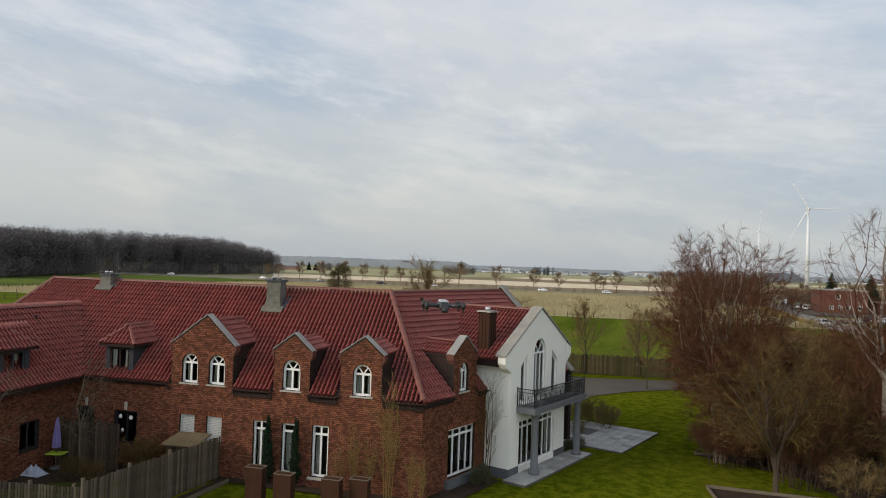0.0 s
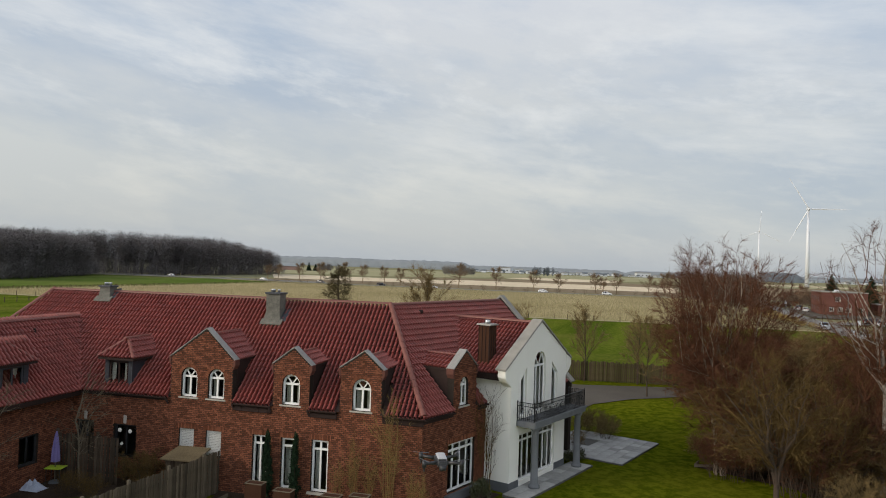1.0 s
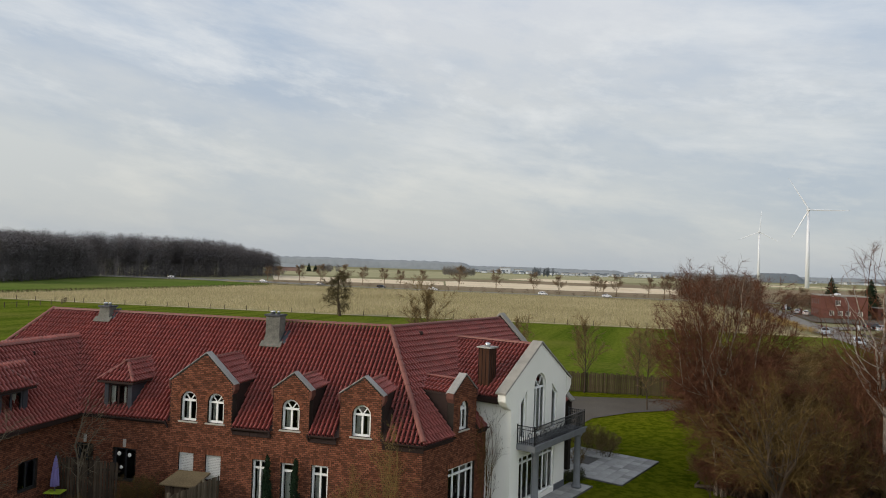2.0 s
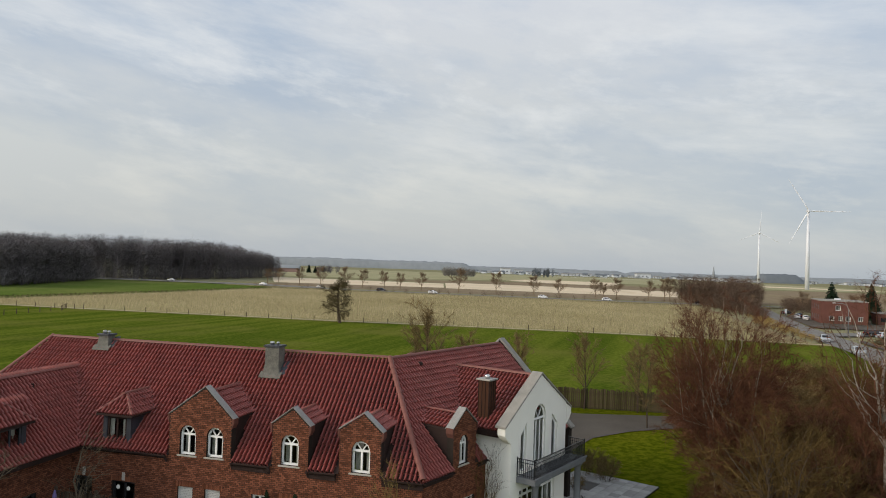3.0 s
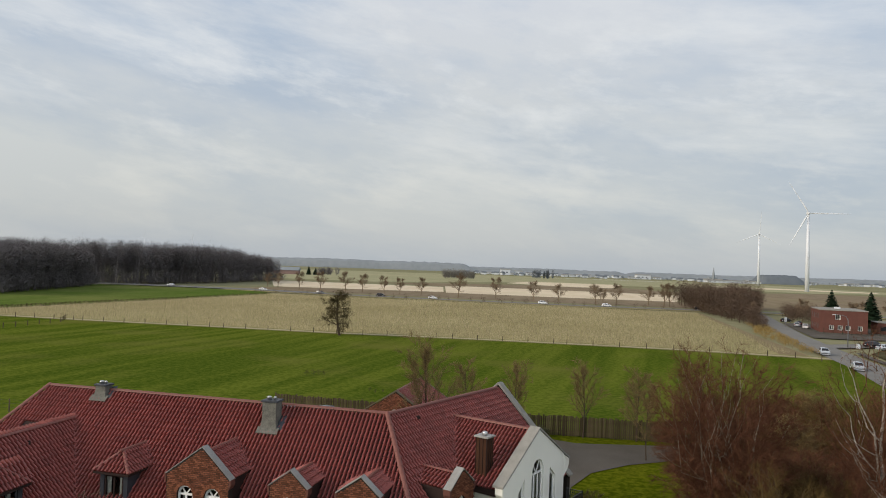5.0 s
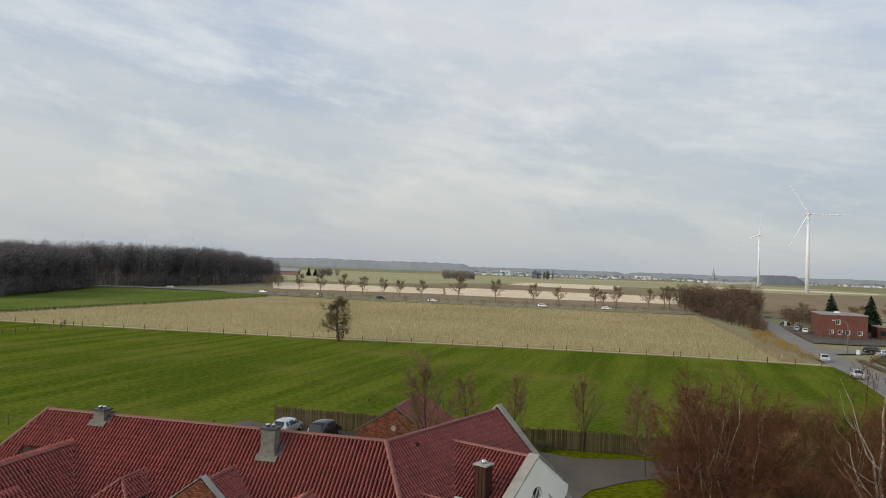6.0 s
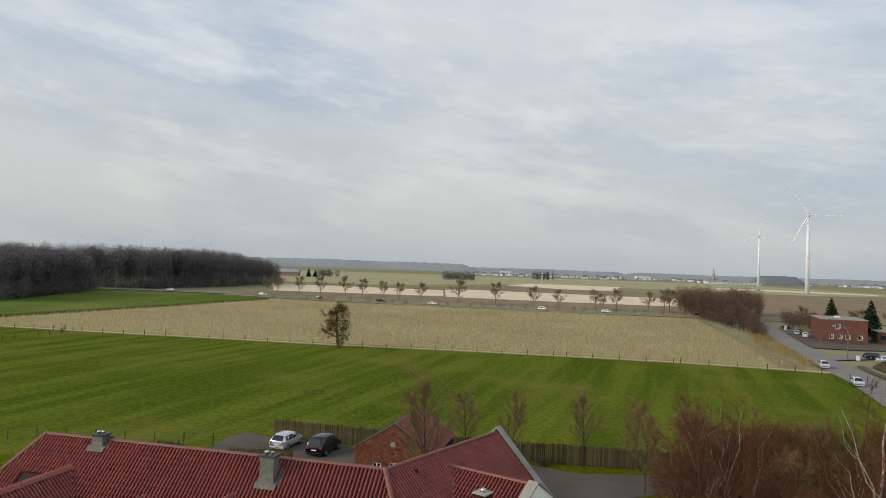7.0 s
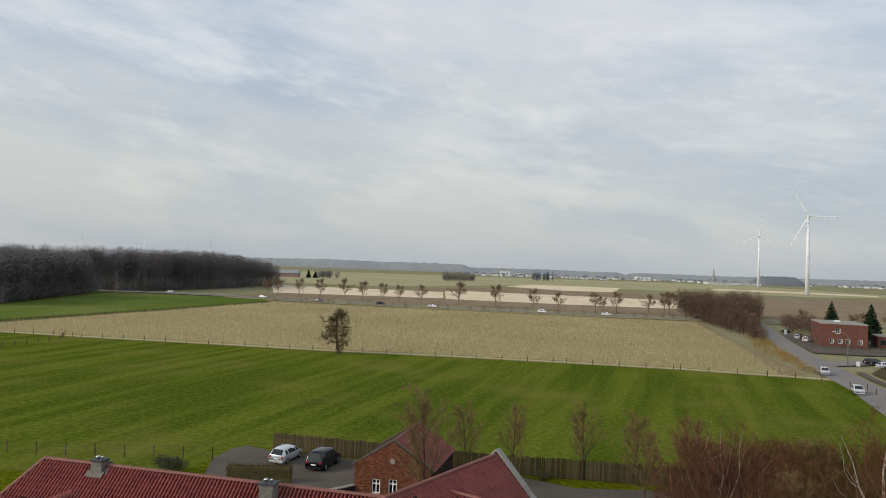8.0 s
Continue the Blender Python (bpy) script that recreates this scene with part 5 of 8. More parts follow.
def white_house():
    h = thing("white_gabled_house", FRAME_B, "white plastered gabled house front with balcony and arched window", "house")
    n, u0, u1, c = -1.25, 5.05, 10.85, 7.90
    zr, ze = 7.80, 5.72
    sl = (zr - ze) / 3.45

    def top(u):
        return zr - sl * abs(u - c)
    arch = opening(7.28, 8.52, 3.36, 6.34, arch=5.62)
    left = opening(5.98, 6.56, 3.36, 5.08, slant=5.66)
    right = opening(9.20, 9.86, 3.36, 5.70, slant=5.12)
    door = opening(5.95, 9.66, 0.30, 2.52)
    ops = [arch, left, right, door]
    part("wall", wall_mesh(u0, u1, -0.1, top, [c], ops, n, n + 0.36), M["plaster"], h, "smooth white plastered gable wall")
    part("side_wall", Mesh().box(u0, u0 + 0.34, n + 0.36, 1.6, -0.1, 5.40), M["plaster"], h, "white plastered side wall")
    part("side_wall", Mesh().box(u1 - 0.34, u1, n + 0.36, 1.6, -0.1, 5.40), M["plaster"], h, "white plastered side wall")
    for box in ((u0 - 0.03, door["u0"] - 0.02, n - 0.03, n), (door["u1"] + 0.02, u1 + 0.03, n - 0.03, n), (u0 - 0.03, u0, n, 0.3)):
        part("plinth", Mesh().box(*box, -0.1, 0.42), M["plinth"], h, "slate-grey painted plinth")
    window(h, arch, n, spring=5.62, mullions=2, fan=True, curtain=2, sill=False, label="tall arched white balcony window", frame_w=0.08)
    window(h, left, n, mullions=0, sill=False, curtain=1, label="narrow window with a slanted head")
    window(h, right, n, mullions=0, sill=False, curtain=1, label="narrow window with a slanted head")
    window(h, door, n, mullions=6, transom=2.18, sill=False, curtain=2, label="row of white glazed terrace doors")
    for s in (-1, 1):
        e = u0 if s < 0 else u1
        part("kneeler", bevelled(Mesh().slab_uz([(e, 4.85), (e + s * 0.42, 5.12), (e + s * 0.60, 5.34), (e + s * 0.60, 5.70), (e, 5.95)], n - 0.02, n + 0.40).data("kneeler"), 0.02), M["plaster"], h, "white plastered corbel at the gable foot")
    coping(h, [(c - 3.52, ze - 0.06), (c, zr + 0.02)], n - 0.08, n + 0.50, 0.10, "coping", "pale stone coping along the gable")
    coping(h, [(c, zr + 0.02), (c + 3.52, ze - 0.06)], n - 0.08, n + 0.50, 0.10, "coping", "pale stone coping along the gable")
    # rooms: dark sheets whose colour stands in for indoor shade
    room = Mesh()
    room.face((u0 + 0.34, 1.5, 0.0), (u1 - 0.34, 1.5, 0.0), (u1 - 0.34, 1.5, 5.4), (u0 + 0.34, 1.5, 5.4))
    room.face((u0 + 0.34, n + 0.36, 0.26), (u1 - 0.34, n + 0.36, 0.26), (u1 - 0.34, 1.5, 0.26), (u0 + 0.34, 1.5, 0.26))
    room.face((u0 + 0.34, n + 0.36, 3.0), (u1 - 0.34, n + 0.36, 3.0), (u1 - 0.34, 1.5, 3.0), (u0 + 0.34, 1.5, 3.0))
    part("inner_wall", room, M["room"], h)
    # roof
    rz, e_l, e_r, ez = 7.66, 4.62, 11.18, 5.46
    back = (rz - EAVE) / PITCH
    b = Mesh()
    nf = n + 0.42
    be = (ez - EAVE) / PITCH
    b.face((e_l, nf, ez - 0.02), (c, nf, rz - 0.02), (c, back + 0.1, rz - 0.02), (e_l, be + 0.1, ez - 0.02))
    b.face((c, nf, rz - 0.02), (e_r, nf, ez - 0.02), (e_r, be + 0.1, ez - 0.02), (c, back + 0.1, rz - 0.02))
    roof = part("roof", b, M["fascia"], h, "red glazed clay tile roof")
    ln = math.hypot(c - e_l, rz - ez)
    tile_slope(roof, (e_l, back + 0.3, ez), (0, -1, 0), (c - e_l, 0, rz - ez), back + 0.3 - nf, ln, lambda e, s: True, [((c, 0, 0), (1, 0, 0)), ((0, nf, 0), (0, -1, 0))])
    tile_slope(roof, (e_r, nf, ez), (0, 1, 0), (c - e_r, 0, rz - ez), back + 0.3 - nf, math.hypot(e_r - c, rz - ez), lambda e, s: True, [((c, 0, 0), (-1, 0, 0))])
    ridge_caps(roof, (c, nf + 0.1, rz + 0.03), (c, back, rz + 0.03), 0.12)
    fa = Mesh().box(e_l, e_l + 0.03, nf, be + 0.1, ez - 0.30, ez - 0.01)
    fa.box(e_l + 0.03, u0, nf, be + 0.1, ez - 0.20, ez - 0.18)
    part("fascia", fa, M["fascia"], h, "dark brown eaves board")
    # copper-brown flue
    fl = part("flue", Mesh().box(5.10, 5.68, 0.05, 0.66, 5.5, 7.62), M["corten"], h, "brown sheet-metal clad chimney")
    seams = Mesh()
    for k in range(4):
        seams.box(5.10 + 0.19 * k, 5.115 + 0.19 * k, 0.025, 0.05, 5.5, 7.62)
        seams.box(5.075, 5.10, 0.05 + 0.197 * k, 0.065 + 0.197 * k, 5.5, 7.62)
    part("seam", seams, M["fascia"], fl)
    part("cap", bevelled(Mesh().box(5.01, 5.77, -0.04, 0.75, 7.62, 7.69).data("cap"), 0.01), M["zinc"], fl, "pale metal cap plate")
    part("pot", Mesh().tube([(5.39, 0.35, 7.69), (5.39, 0.35, 7.84), (5.39, 0.35, 7.88)], [0.12, 0.14, 0.05], 10), M["steel"], fl, "bright steel flue pot", True)
    # balcony
    b0, b1, f = 5.62, 11.30, -2.25
    deck = part("balcony", bevelled(Mesh().box(b0, b1, f, n, 2.98, 3.26).data("balcony"), 0.02), M["stone"], h, "grey stone balcony slab")
    part("edge", bevelled(Mesh().box(b0 - 0.06, b1 + 0.06, f - 0.06, f + 0.02, 3.20, 3.30).data("edge"), 0.015), M["stone"], deck)
    for u in (6.30, 11.02):
        m = Mesh().tube([(u, -1.92, 0.10), (u, -1.92, 0.20), (u, -1.92, 0.24), (u, -1.92, 0.32), (u, -1.92, 2.72), (u, -1.92, 2.78), (u, -1.92, 2.84), (u, -1.92, 2.98)], [0.27, 0.27, 0.22, 0.18, 0.155, 0.19, 0.24, 0.25], 20)
        part("column", m, M["stone"], h, "round grey stone column", True)
    # railing: posts, rails, bars and scrolls
    z0, z1 = 3.30, 4.12
    def rail_run(p, q):
        p, q = Vector(p), Vector(q)
        L = (q - p).length
        d = (q - p) / L
        for z, w in ((z1, 0.05), (z0 + 0.08, 0.03), (z1 - 0.16, 0.025)):
            part("rail", Mesh().beam((*p, z), (*q, z), w, 0.025), M["iron"], deck, "black wrought-iron balcony rail")
        one = Mesh().box(-0.011, 0.011, -0.011, 0.011, z0 - 0.02, z1).data("bar")
        one.materials.append(M["iron"])
        k = 0.0
        while k <= L + 1e-6:
            x = p + d * k
            ob = new("bar", one)
            ob.parent, ob.location = deck, (x.x, x.y, 0)
            k += 0.11
        k = 0.25
        while k < L - 0.1:
            x = p + d * k
            ring = [(x.x + d.x * 0.085 * math.cos(a), x.y + d.y * 0.085 * math.cos(a), z0 + 0.42 + 0.13 * math.sin(a)) for a in [math.pi * j / 6 for j in range(13)]]
            part("scroll", Mesh().tube(ring, 0.014, 4, False), M["iron"], deck, "wrought-iron scroll")
            k += 0.42
        for x in (p, q):
            part("post", Mesh().box(x.x - 0.022, x.x + 0.022, x.y - 0.022, x.y + 0.022, z0 - 0.03, z1 + 0.06), M["iron"], deck)
    rail_run((b0 + 0.06, f + 0.08), (b1 - 0.06, f + 0.08))
    rail_run((b0 + 0.06, n - 0.02), (b0 + 0.06, f + 0.08))
    rail_run((b1 - 0.06, n - 0.02), (b1 - 0.06, f + 0.08))
    part("lantern", Mesh().tube([(u1 + 0.16, n + 0.5, 4.6), (u1 + 0.16, n + 0.5, 4.7), (u1 + 0.16, n + 0.5, 5.2), (u1 + 0.16, n + 0.5, 5.35)], [0.08, 0.2, 0.24, 0.04], 8), M["iron"], h, "dark wall lantern")
    return h


def terrace():
    """Grey slabs before the white house and the square patio behind it."""
    base = setting("pavement_terrace", Mesh().box(4.5, 11.95, -2.45, -1.27, -0.1, 0.055), M["joint"], "grey stone terrace under the balcony", "terrace", m=FRAME_B)
    sh = bevelled(Mesh().box(0.008, 0.592, 0.008, 0.592, 0, 0.045).data("slab"), 0.006, 1)
    sh.materials.append(M["slab"])

    def lay(parent, u0, u1, n0, n1, z, skip=lambda u, v: False):
        u = u0
        while u < u1 - 0.3:
            v = n0
            while v < n1 - 0.3:
                if not skip(u, v):
                    ob = new("slab", sh)
                    ob.parent, ob.location = parent, (u, v, z + random.uniform(0, 0.004))
                v += 0.6
            u += 0.6
    lay(base, 4.5, 11.9, -2.47, -1.4, 0.055)
    pat = setting("pavement_patio", Mesh().box(13.2, 19.25, -3.6, 1.85, -0.1, 0.02), M["joint"], "square patio of worn grey slabs", "patio", m=FRAME_B)
    lay(pat, 13.2, 19.2, -3.6, 1.8, 0.02, lambda u, v: u > 15.4 and v > -1.0 and u < 17.4 and v < 0.4)


long_wing()
west_wing()
short_wing()
white_house()
terrace()

# ---------- plants ----------


def bend(rng, base, direction, length, wobble, lift, steps):
    """A crooked line from base: points and the direction at its end."""
    p, d, pts = Vector(base), Vector(direction).normalized(), [Vector(base)]
    for _ in range(steps):
        d = (d + Vector((rng.gauss(0, wobble), rng.gauss(0, wobble), rng.gauss(0, wobble) + lift))).normalized()
        p = p + d * (length / steps)
        pts.append(p.copy())
    return pts


def side_way(rng, d, angle):
    """A direction that leaves d by about that angle (radians), turned at random round it."""
    a = d.cross(Vector((0, 0, 1)) if abs(d.z) < 0.95 else Vector((1, 0, 0))).normalized()
    b = d.cross(a)
    w = rng.uniform(0, 2 * math.pi)
    return (d * math.cos(angle) + (a * math.cos(w) + b * math.sin(w)) * math.sin(angle)).normalized()


def slivers(rng, twigs, pts, count, length, width):
    """Hair-thin twigs along a branch, one pointed blade each."""
    n = len(pts) - 1
    for _ in range(count):
        x = rng.uniform(0.15, 1.0) * n
        i = min(int(x), n - 1)
        p = pts[i].lerp(pts[i + 1], x - i)
        d = side_way(rng, (pts[i + 1] - pts[i]).normalized(), rng.uniform(0.3, 0.95))
        q = p + d * (length * rng.uniform(0.5, 1.2)) + Vector((0, 0, rng.uniform(-0.15, 0.1) * length))
        s = d.cross(Vector((rng.gauss(0, 1), rng.gauss(0, 1), rng.gauss(0, 1)))).normalized() * width
        twigs.face(p - s, p + s, q)


def grow(rng, stem, twigs, base, direction, length, radius, spec, fine, level=0):
    """A branch and all that grows from it. spec: a row a level of (children, angle, length ratio, lift, wobble, first);
    fine: (count, length, width) of the thinnest twigs and the least radius."""
    last = level >= len(spec)
    steps = 5 if level == 0 else (3 if not last else 2)
    lift, wobble = (spec[level][3], spec[level][4]) if not last else (spec[-1][3], 0.16)
    pts = bend(rng, base, direction, length, wobble, lift, steps)
    n = len(pts) - 1
    tip = 0.30 if level == 0 else 0.25
    radii = [radius * (1 - (1 - tip) * k / n) for k in range(n + 1)]
    (stem if level < 2 else twigs).tube(pts, radii, 8 if level == 0 else (5 if level == 1 else 3), level < 1)
    if level:
        slivers(rng, twigs, pts, fine[0] if last else fine[0] // 2, fine[1], fine[2])
    if last:
        return
    count, angle, ratio, _, _, first = spec[level]
    for k in range(count):
        f = first + (1 - first) * (k + rng.random()) / count
        x = f * n
        i = min(int(x), n - 1)
        p = pts[i].lerp(pts[i + 1], x - i)
        d = (pts[i + 1] - pts[i]).normalized()
        r = (radii[i] + (radii[i + 1] - radii[i]) * (x - i)) * 0.5
        ln = length * ratio * rng.uniform(0.65, 1.15) * (1.15 - 0.55 * f)
        grow(rng, stem, twigs, p, side_way(rng, d, angle * rng.uniform(0.7, 1.25)), ln, max(r, fine[3]), spec, fine, level + 1)


def bare_tree(name, m, label, seed, stems, height, radius, spec, bark, twig, category="tree", group="", lean=0.12, spread=0.25, fine=(8, 0.5, 0.006, 0.006)):
    rng = random.Random(seed)
    t = thing(name, m, label, category, group)
    stem, twigs = Mesh(), Mesh()
    for k in range(stems):
        w = 2 * math.pi * (k + rng.random() * 0.5) / stems
        out = lean * rng.uniform(0.1, 1.0) if stems > 1 else 0.03
        grow(rng, stem, twigs, (spread * math.cos(w) * (stems > 1), spread * math.sin(w) * (stems > 1), -0.1), (out * math.cos(w), out * math.sin(w), 1), height * rng.uniform(0.85, 1.05), radius * rng.uniform(0.8, 1.1), spec, fine)
    part("trunk", stem, M[bark], t)
    part("crown", twigs, M[twig], t, "bare leafless twigs")
    return t


def crown_tree(name, m, label, seed, stems, limbs, centre, size, bark, twig, reach, droop, seconds, fine, pale=999, fork=0.0, thick=0.0075, arch=0.16, forks=0, flat=2, category="tree", group=""):
    """A bare tree whose limbs fill a rounded crown. stems: (foot xy, top, radius); centre, size: the crown's ellipsoid;
    reach: where on a stem limbs begin; fork: up to where the stems stay together; fine: count, length and width of the thinnest twigs; pale: how many limbs have the bark of the stems."""
    rng = random.Random(seed)
    t = thing(name, m, label, category, group)
    stem, twigs, paths, C = Mesh(), Mesh(), [], Vector(centre)

    def spread(p):
        d = p - C
        return math.sqrt((d.x / size[0]) ** 2 + (d.y / size[1]) ** 2 + (d.z / size[2]) ** 2)
    for (bx, by), top, r in stems:
        pts, sx, sy = [], 0.0, 0.0
        for k in range(11):
            f = k / 10
            g = max(0.0, (f - fork) / (1 - fork)) ** 1.35
            w = min(1.0, max(0.0, f - fork) * 3.0)
            pts.append(Vector((bx + (top[0] - bx) * g + sx * w, by + (top[1] - by) * g + sy * w, -0.1 + (top[2] + 0.1) * f)))
            sx, sy = sx * 0.75 + rng.gauss(0, 0.017) * top[2], sy * 0.75 + rng.gauss(0, 0.017) * top[2]
        radii = [r * (1 - 0.93 * k / 10) for k in range(11)]
        stem.tube(pts, radii, 8)
        for k in (4, 6, 8) if forks else ():
            d = (pts[k + 1] - pts[k]).normalized()
            br = bend(rng, pts[k], side_way(rng, d, rng.uniform(0.45, 0.9)), rng.uniform(0.16, 0.26) * top[2], 0.17, 0.14, 6)
            stem.tube(br, [radii[k] * (0.65 - 0.095 * q) for q in range(7)], 5, False)
        paths.append((pts, radii, top[2]))
    for i in range(limbs):
        pts, radii, zt = paths[i % len(paths)]
        d = Vector((rng.gauss(0, 1), rng.gauss(0, 1), 0)).normalized()
        side = pts[-1] - C
        d = d + Vector((side.x, side.y, 0)).normalized() * 0.5
        z = rng.uniform(-0.75, 1.0)
        d = d.normalized() * math.sqrt(1 - abs(z) ** flat) + Vector((0, 0, z))
        goal = C + Vector((d.x * size[0], d.y * size[1], d.z * size[2])) * rng.uniform(0.72, 0.98)
        f = min(max(rng.uniform(0.30, 0.8 + arch - 0.16) * goal.z / zt, reach[0]), reach[1])
        x = f * 10
        k = min(int(x), 9)
        a = pts[k].lerp(pts[k + 1], x - k)
        L = (goal - a).length
        bendp = a.lerp(goal, 0.45) + Vector((0, 0, arch * L)) + Vector((rng.gauss(0, 0.08), rng.gauss(0, 0.08), rng.gauss(0, 0.05))) * L
        line, sway = [], Vector((0, 0, 0))
        for n in range(9):
            g = n / 8
            line.append(a * (1 - g) ** 2 + bendp * (2 * g * (1 - g)) + goal * g * g + sway * math.sin(math.pi * g))
            sway = sway * 0.6 + Vector((rng.gauss(0, 1), rng.gauss(0, 1), rng.gauss(0, 1))) * (0.045 * L)
        r0 = max(0.011, min(radii[k] * 0.5, thick * L))
        (stem if i < pale else twigs).tube(line, [r0 * (1 - 0.8 * n / 8) for n in range(9)], 5, False)
        for n in range(2, 2 + forks):
            if i < pale:
                d = (line[n + 1] - line[n]).normalized()
                br = bend(rng, line[n], side_way(rng, d, rng.uniform(0.4, 0.8)), L * rng.uniform(0.25, 0.45), 0.16, 0.30, 4)
                stem.tube(br, [r0 * (0.6 - 0.12 * q) for q in range(5)], 4, False)
        for q in range(seconds):
            g = rng.uniform(0.18, 1.0) * 8
            n = min(int(g), 7)
            p = line[n].lerp(line[n + 1], g - n)
            out = (p - C).normalized()
            way = (line[n + 1] - line[n]).normalized() * 0.6 + out * 0.35 + Vector((rng.gauss(0, 0.55), rng.gauss(0, 0.55), rng.gauss(0.1, 0.45)))
            ln = rng.uniform(0.5, 1.25) * (0.35 + 0.16 * L)
            if spread(p + way.normalized() * ln) > 1.06:
                ln *= 0.5
            tw = bend(rng, p, way, ln, 0.16, 0.02 - 0.10 * droop, 3)
            twigs.tube(tw, [0.009, 0.0075, 0.006, 0.004], 3, False)
            for _ in range(fine[0]):
                h = rng.uniform(0.1, 1.0) * 3
                u = min(int(h), 2)
                b = tw[u].lerp(tw[u + 1], h - u)
                e = side_way(rng, (tw[u + 1] - tw[u]).normalized(), rng.uniform(0.3, 1.0))
                tip = b + (e + Vector((0, 0, rng.uniform(-1.3, 0.3) * droop))) * (fine[1] * rng.uniform(0.5, 1.2))
                s = e.cross(Vector((rng.gauss(0, 1), rng.gauss(0, 1), rng.gauss(0, 1)))).normalized() * fine[2]
                twigs.face(b - s, b + s, tip)
    part("trunk", stem, M[bark], t)
    part("crown", twigs, M[twig], t, "bare leafless twigs")
    return t


def leaf_cloud(rng, m, centre, size, count, leaf, flat=0.0):
    """Small pointed leaves scattered in an ellipsoid, denser towards its skin."""
    for _ in range(count):
        d = Vector((rng.gauss(0, 1), rng.gauss(0, 1), rng.gauss(0, 1))).normalized() * rng.uniform(0.55, 1.0)
        p = Vector(centre) + Vector((d.x * size[0], d.y * size[1], d.z * size[2]))
        a = Vector((rng.gauss(0, 1), rng.gauss(0, 1), rng.gauss(0, 1) + flat)).normalized() * leaf
        b = a.cross(Vector((rng.gauss(0, 1), rng.gauss(0, 1), rng.gauss(0, 1)))).normalized() * leaf * 0.45
        m.face(p - a, p + b, p + a)


def cypress(m, height, seed):
    rng = random.Random(seed)
    t = thing("cypress", m, "slim dark green columnar cypress against the wall", "tree", "cypresses by the wall")
    part("trunk", Mesh().tube([(0, 0, -0.1), (0, 0, height * 0.9)], [0.06, 0.015], 6), M["bark"], t)
    leaves = Mesh()
    for k in range(42):
        f = (k + rng.random()) / 46
        w = 0.27 * (1 - f) ** 0.6 * (0.6 + 0.4 * min(1, f * 8)) * rng.uniform(0.8, 1.15)
        a = rng.uniform(0, 6.28)
        leaf_cloud(rng, leaves, (0.35 * w * math.cos(a), 0.35 * w * math.sin(a), 0.15 + f * height), (w, w, 0.17), 60, 0.085, 1.5)
    part("crown", leaves, M["ever"], t, "dense dark needles")


def evergreen_bush(name, m, size, seed, label, count=1500, leaf=0.07):
    rng = random.Random(seed)
    t = thing(name, m, label, "bush")
    stems = Mesh()
    for k in range(7):
        w = 6.28 * k / 7
        stems.tube([(0, 0, -0.05), (size[0] * 0.6 * math.cos(w), size[1] * 0.6 * math.sin(w), size[2])], [0.03, 0.01], 4)
    part("stem", stems, M["bark"], t)
    leaves = Mesh()
    for k in range(12):
        leaf_cloud(rng, leaves, (rng.uniform(-0.6, 0.6) * size[0], rng.uniform(-0.6, 0.6) * size[1], size[2] * rng.uniform(0.45, 1.0)), (size[0] * 0.45, size[1] * 0.45, size[2] * 0.5), count // 12, leaf)
    part("foliage", leaves, M["ivy"], t, "small dark evergreen leaves")


YOUNG = [(24, 0.68, 0.50, 0.09, 0.03, 0.24), (8, 0.5, 0.45, 0.07, 0.08, 0.15)]
BUSH = [(7, 0.5, 0.55, 0.06, 0.10, 0.15), (4, 0.55, 0.55, 0.03, 0.15, 0.15)]

crown_tree("birch_tree", pose(15.2, 37.0, 0), "tall multi-stemmed birch with reddish bare twigs beside the lawn", 14,
           [((0.25 * math.cos(a), 0.25 * math.sin(a)), (r * math.cos(a), r * math.sin(a), z), 0.09) for a, r, z in ((0.3, 1.5, 11.6), (1.4, 1.9, 10.6), (2.5, 1.2, 12.0), (3.5, 2.3, 10.2), (4.6, 1.0, 11.9), (5.5, 2.2, 10.8))],
           165, (0, 0, 7.5), (3.7, 3.5, 4.9), "birch_mid", "twig_red", (0.08, 0.80), 0.12, 15, (24, 0.55, 0.0068), 20, 0.05, 0.0065, 0.0, 2, 4)
crown_tree("birch_tree", pose(21.9, 34.0, 0), "tall white-barked birch with forked trunk and hanging twigs", 29,
           [((0, 0), (0.2, 0.2, 13.2), 0.17), ((0, 0), (-1.9, 0.3, 12.2), 0.11), ((0, 0), (1.7, -0.5, 12.4), 0.11)],
           58, (0.1, 0, 9.7), (3.9, 3.5, 3.9), "birch_pale", "twig_red", (0.44, 0.90), 0.45, 13, (16, 0.6, 0.006), 13, 0.4, 0.0085, -0.10, 2)
crown_tree("apple_tree", pose(15.6, 31.7, 0), "broad low bare garden tree with dark trunk", 31,
           [((0.03 * math.cos(a), 0.03 * math.sin(a)), (-0.6 + r * math.cos(a), r * math.sin(a), z), 0.115) for a, r, z in ((0.4, 2.0, 5.6), (1.7, 1.7, 6.0), (2.9, 2.2, 5.6), (4.0, 1.6, 6.1), (5.3, 2.0, 5.7))],
           66, (-0.75, 0, 4.6), (3.8, 3.4, 2.8), "bark", "twig", (0.30, 0.92), 0.0, 10, (10, 0.45, 0.0055), 30, 0.22, 0.0068)
bare_tree("garden_tree", pose(25.5, 50.5, 0), "small bare garden tree with tan twigs", 37, 4, 5.0, 0.06, YOUNG, "bark", "twig_tan", lean=0.2, fine=(10, 0.5, 0.008, 0.008))
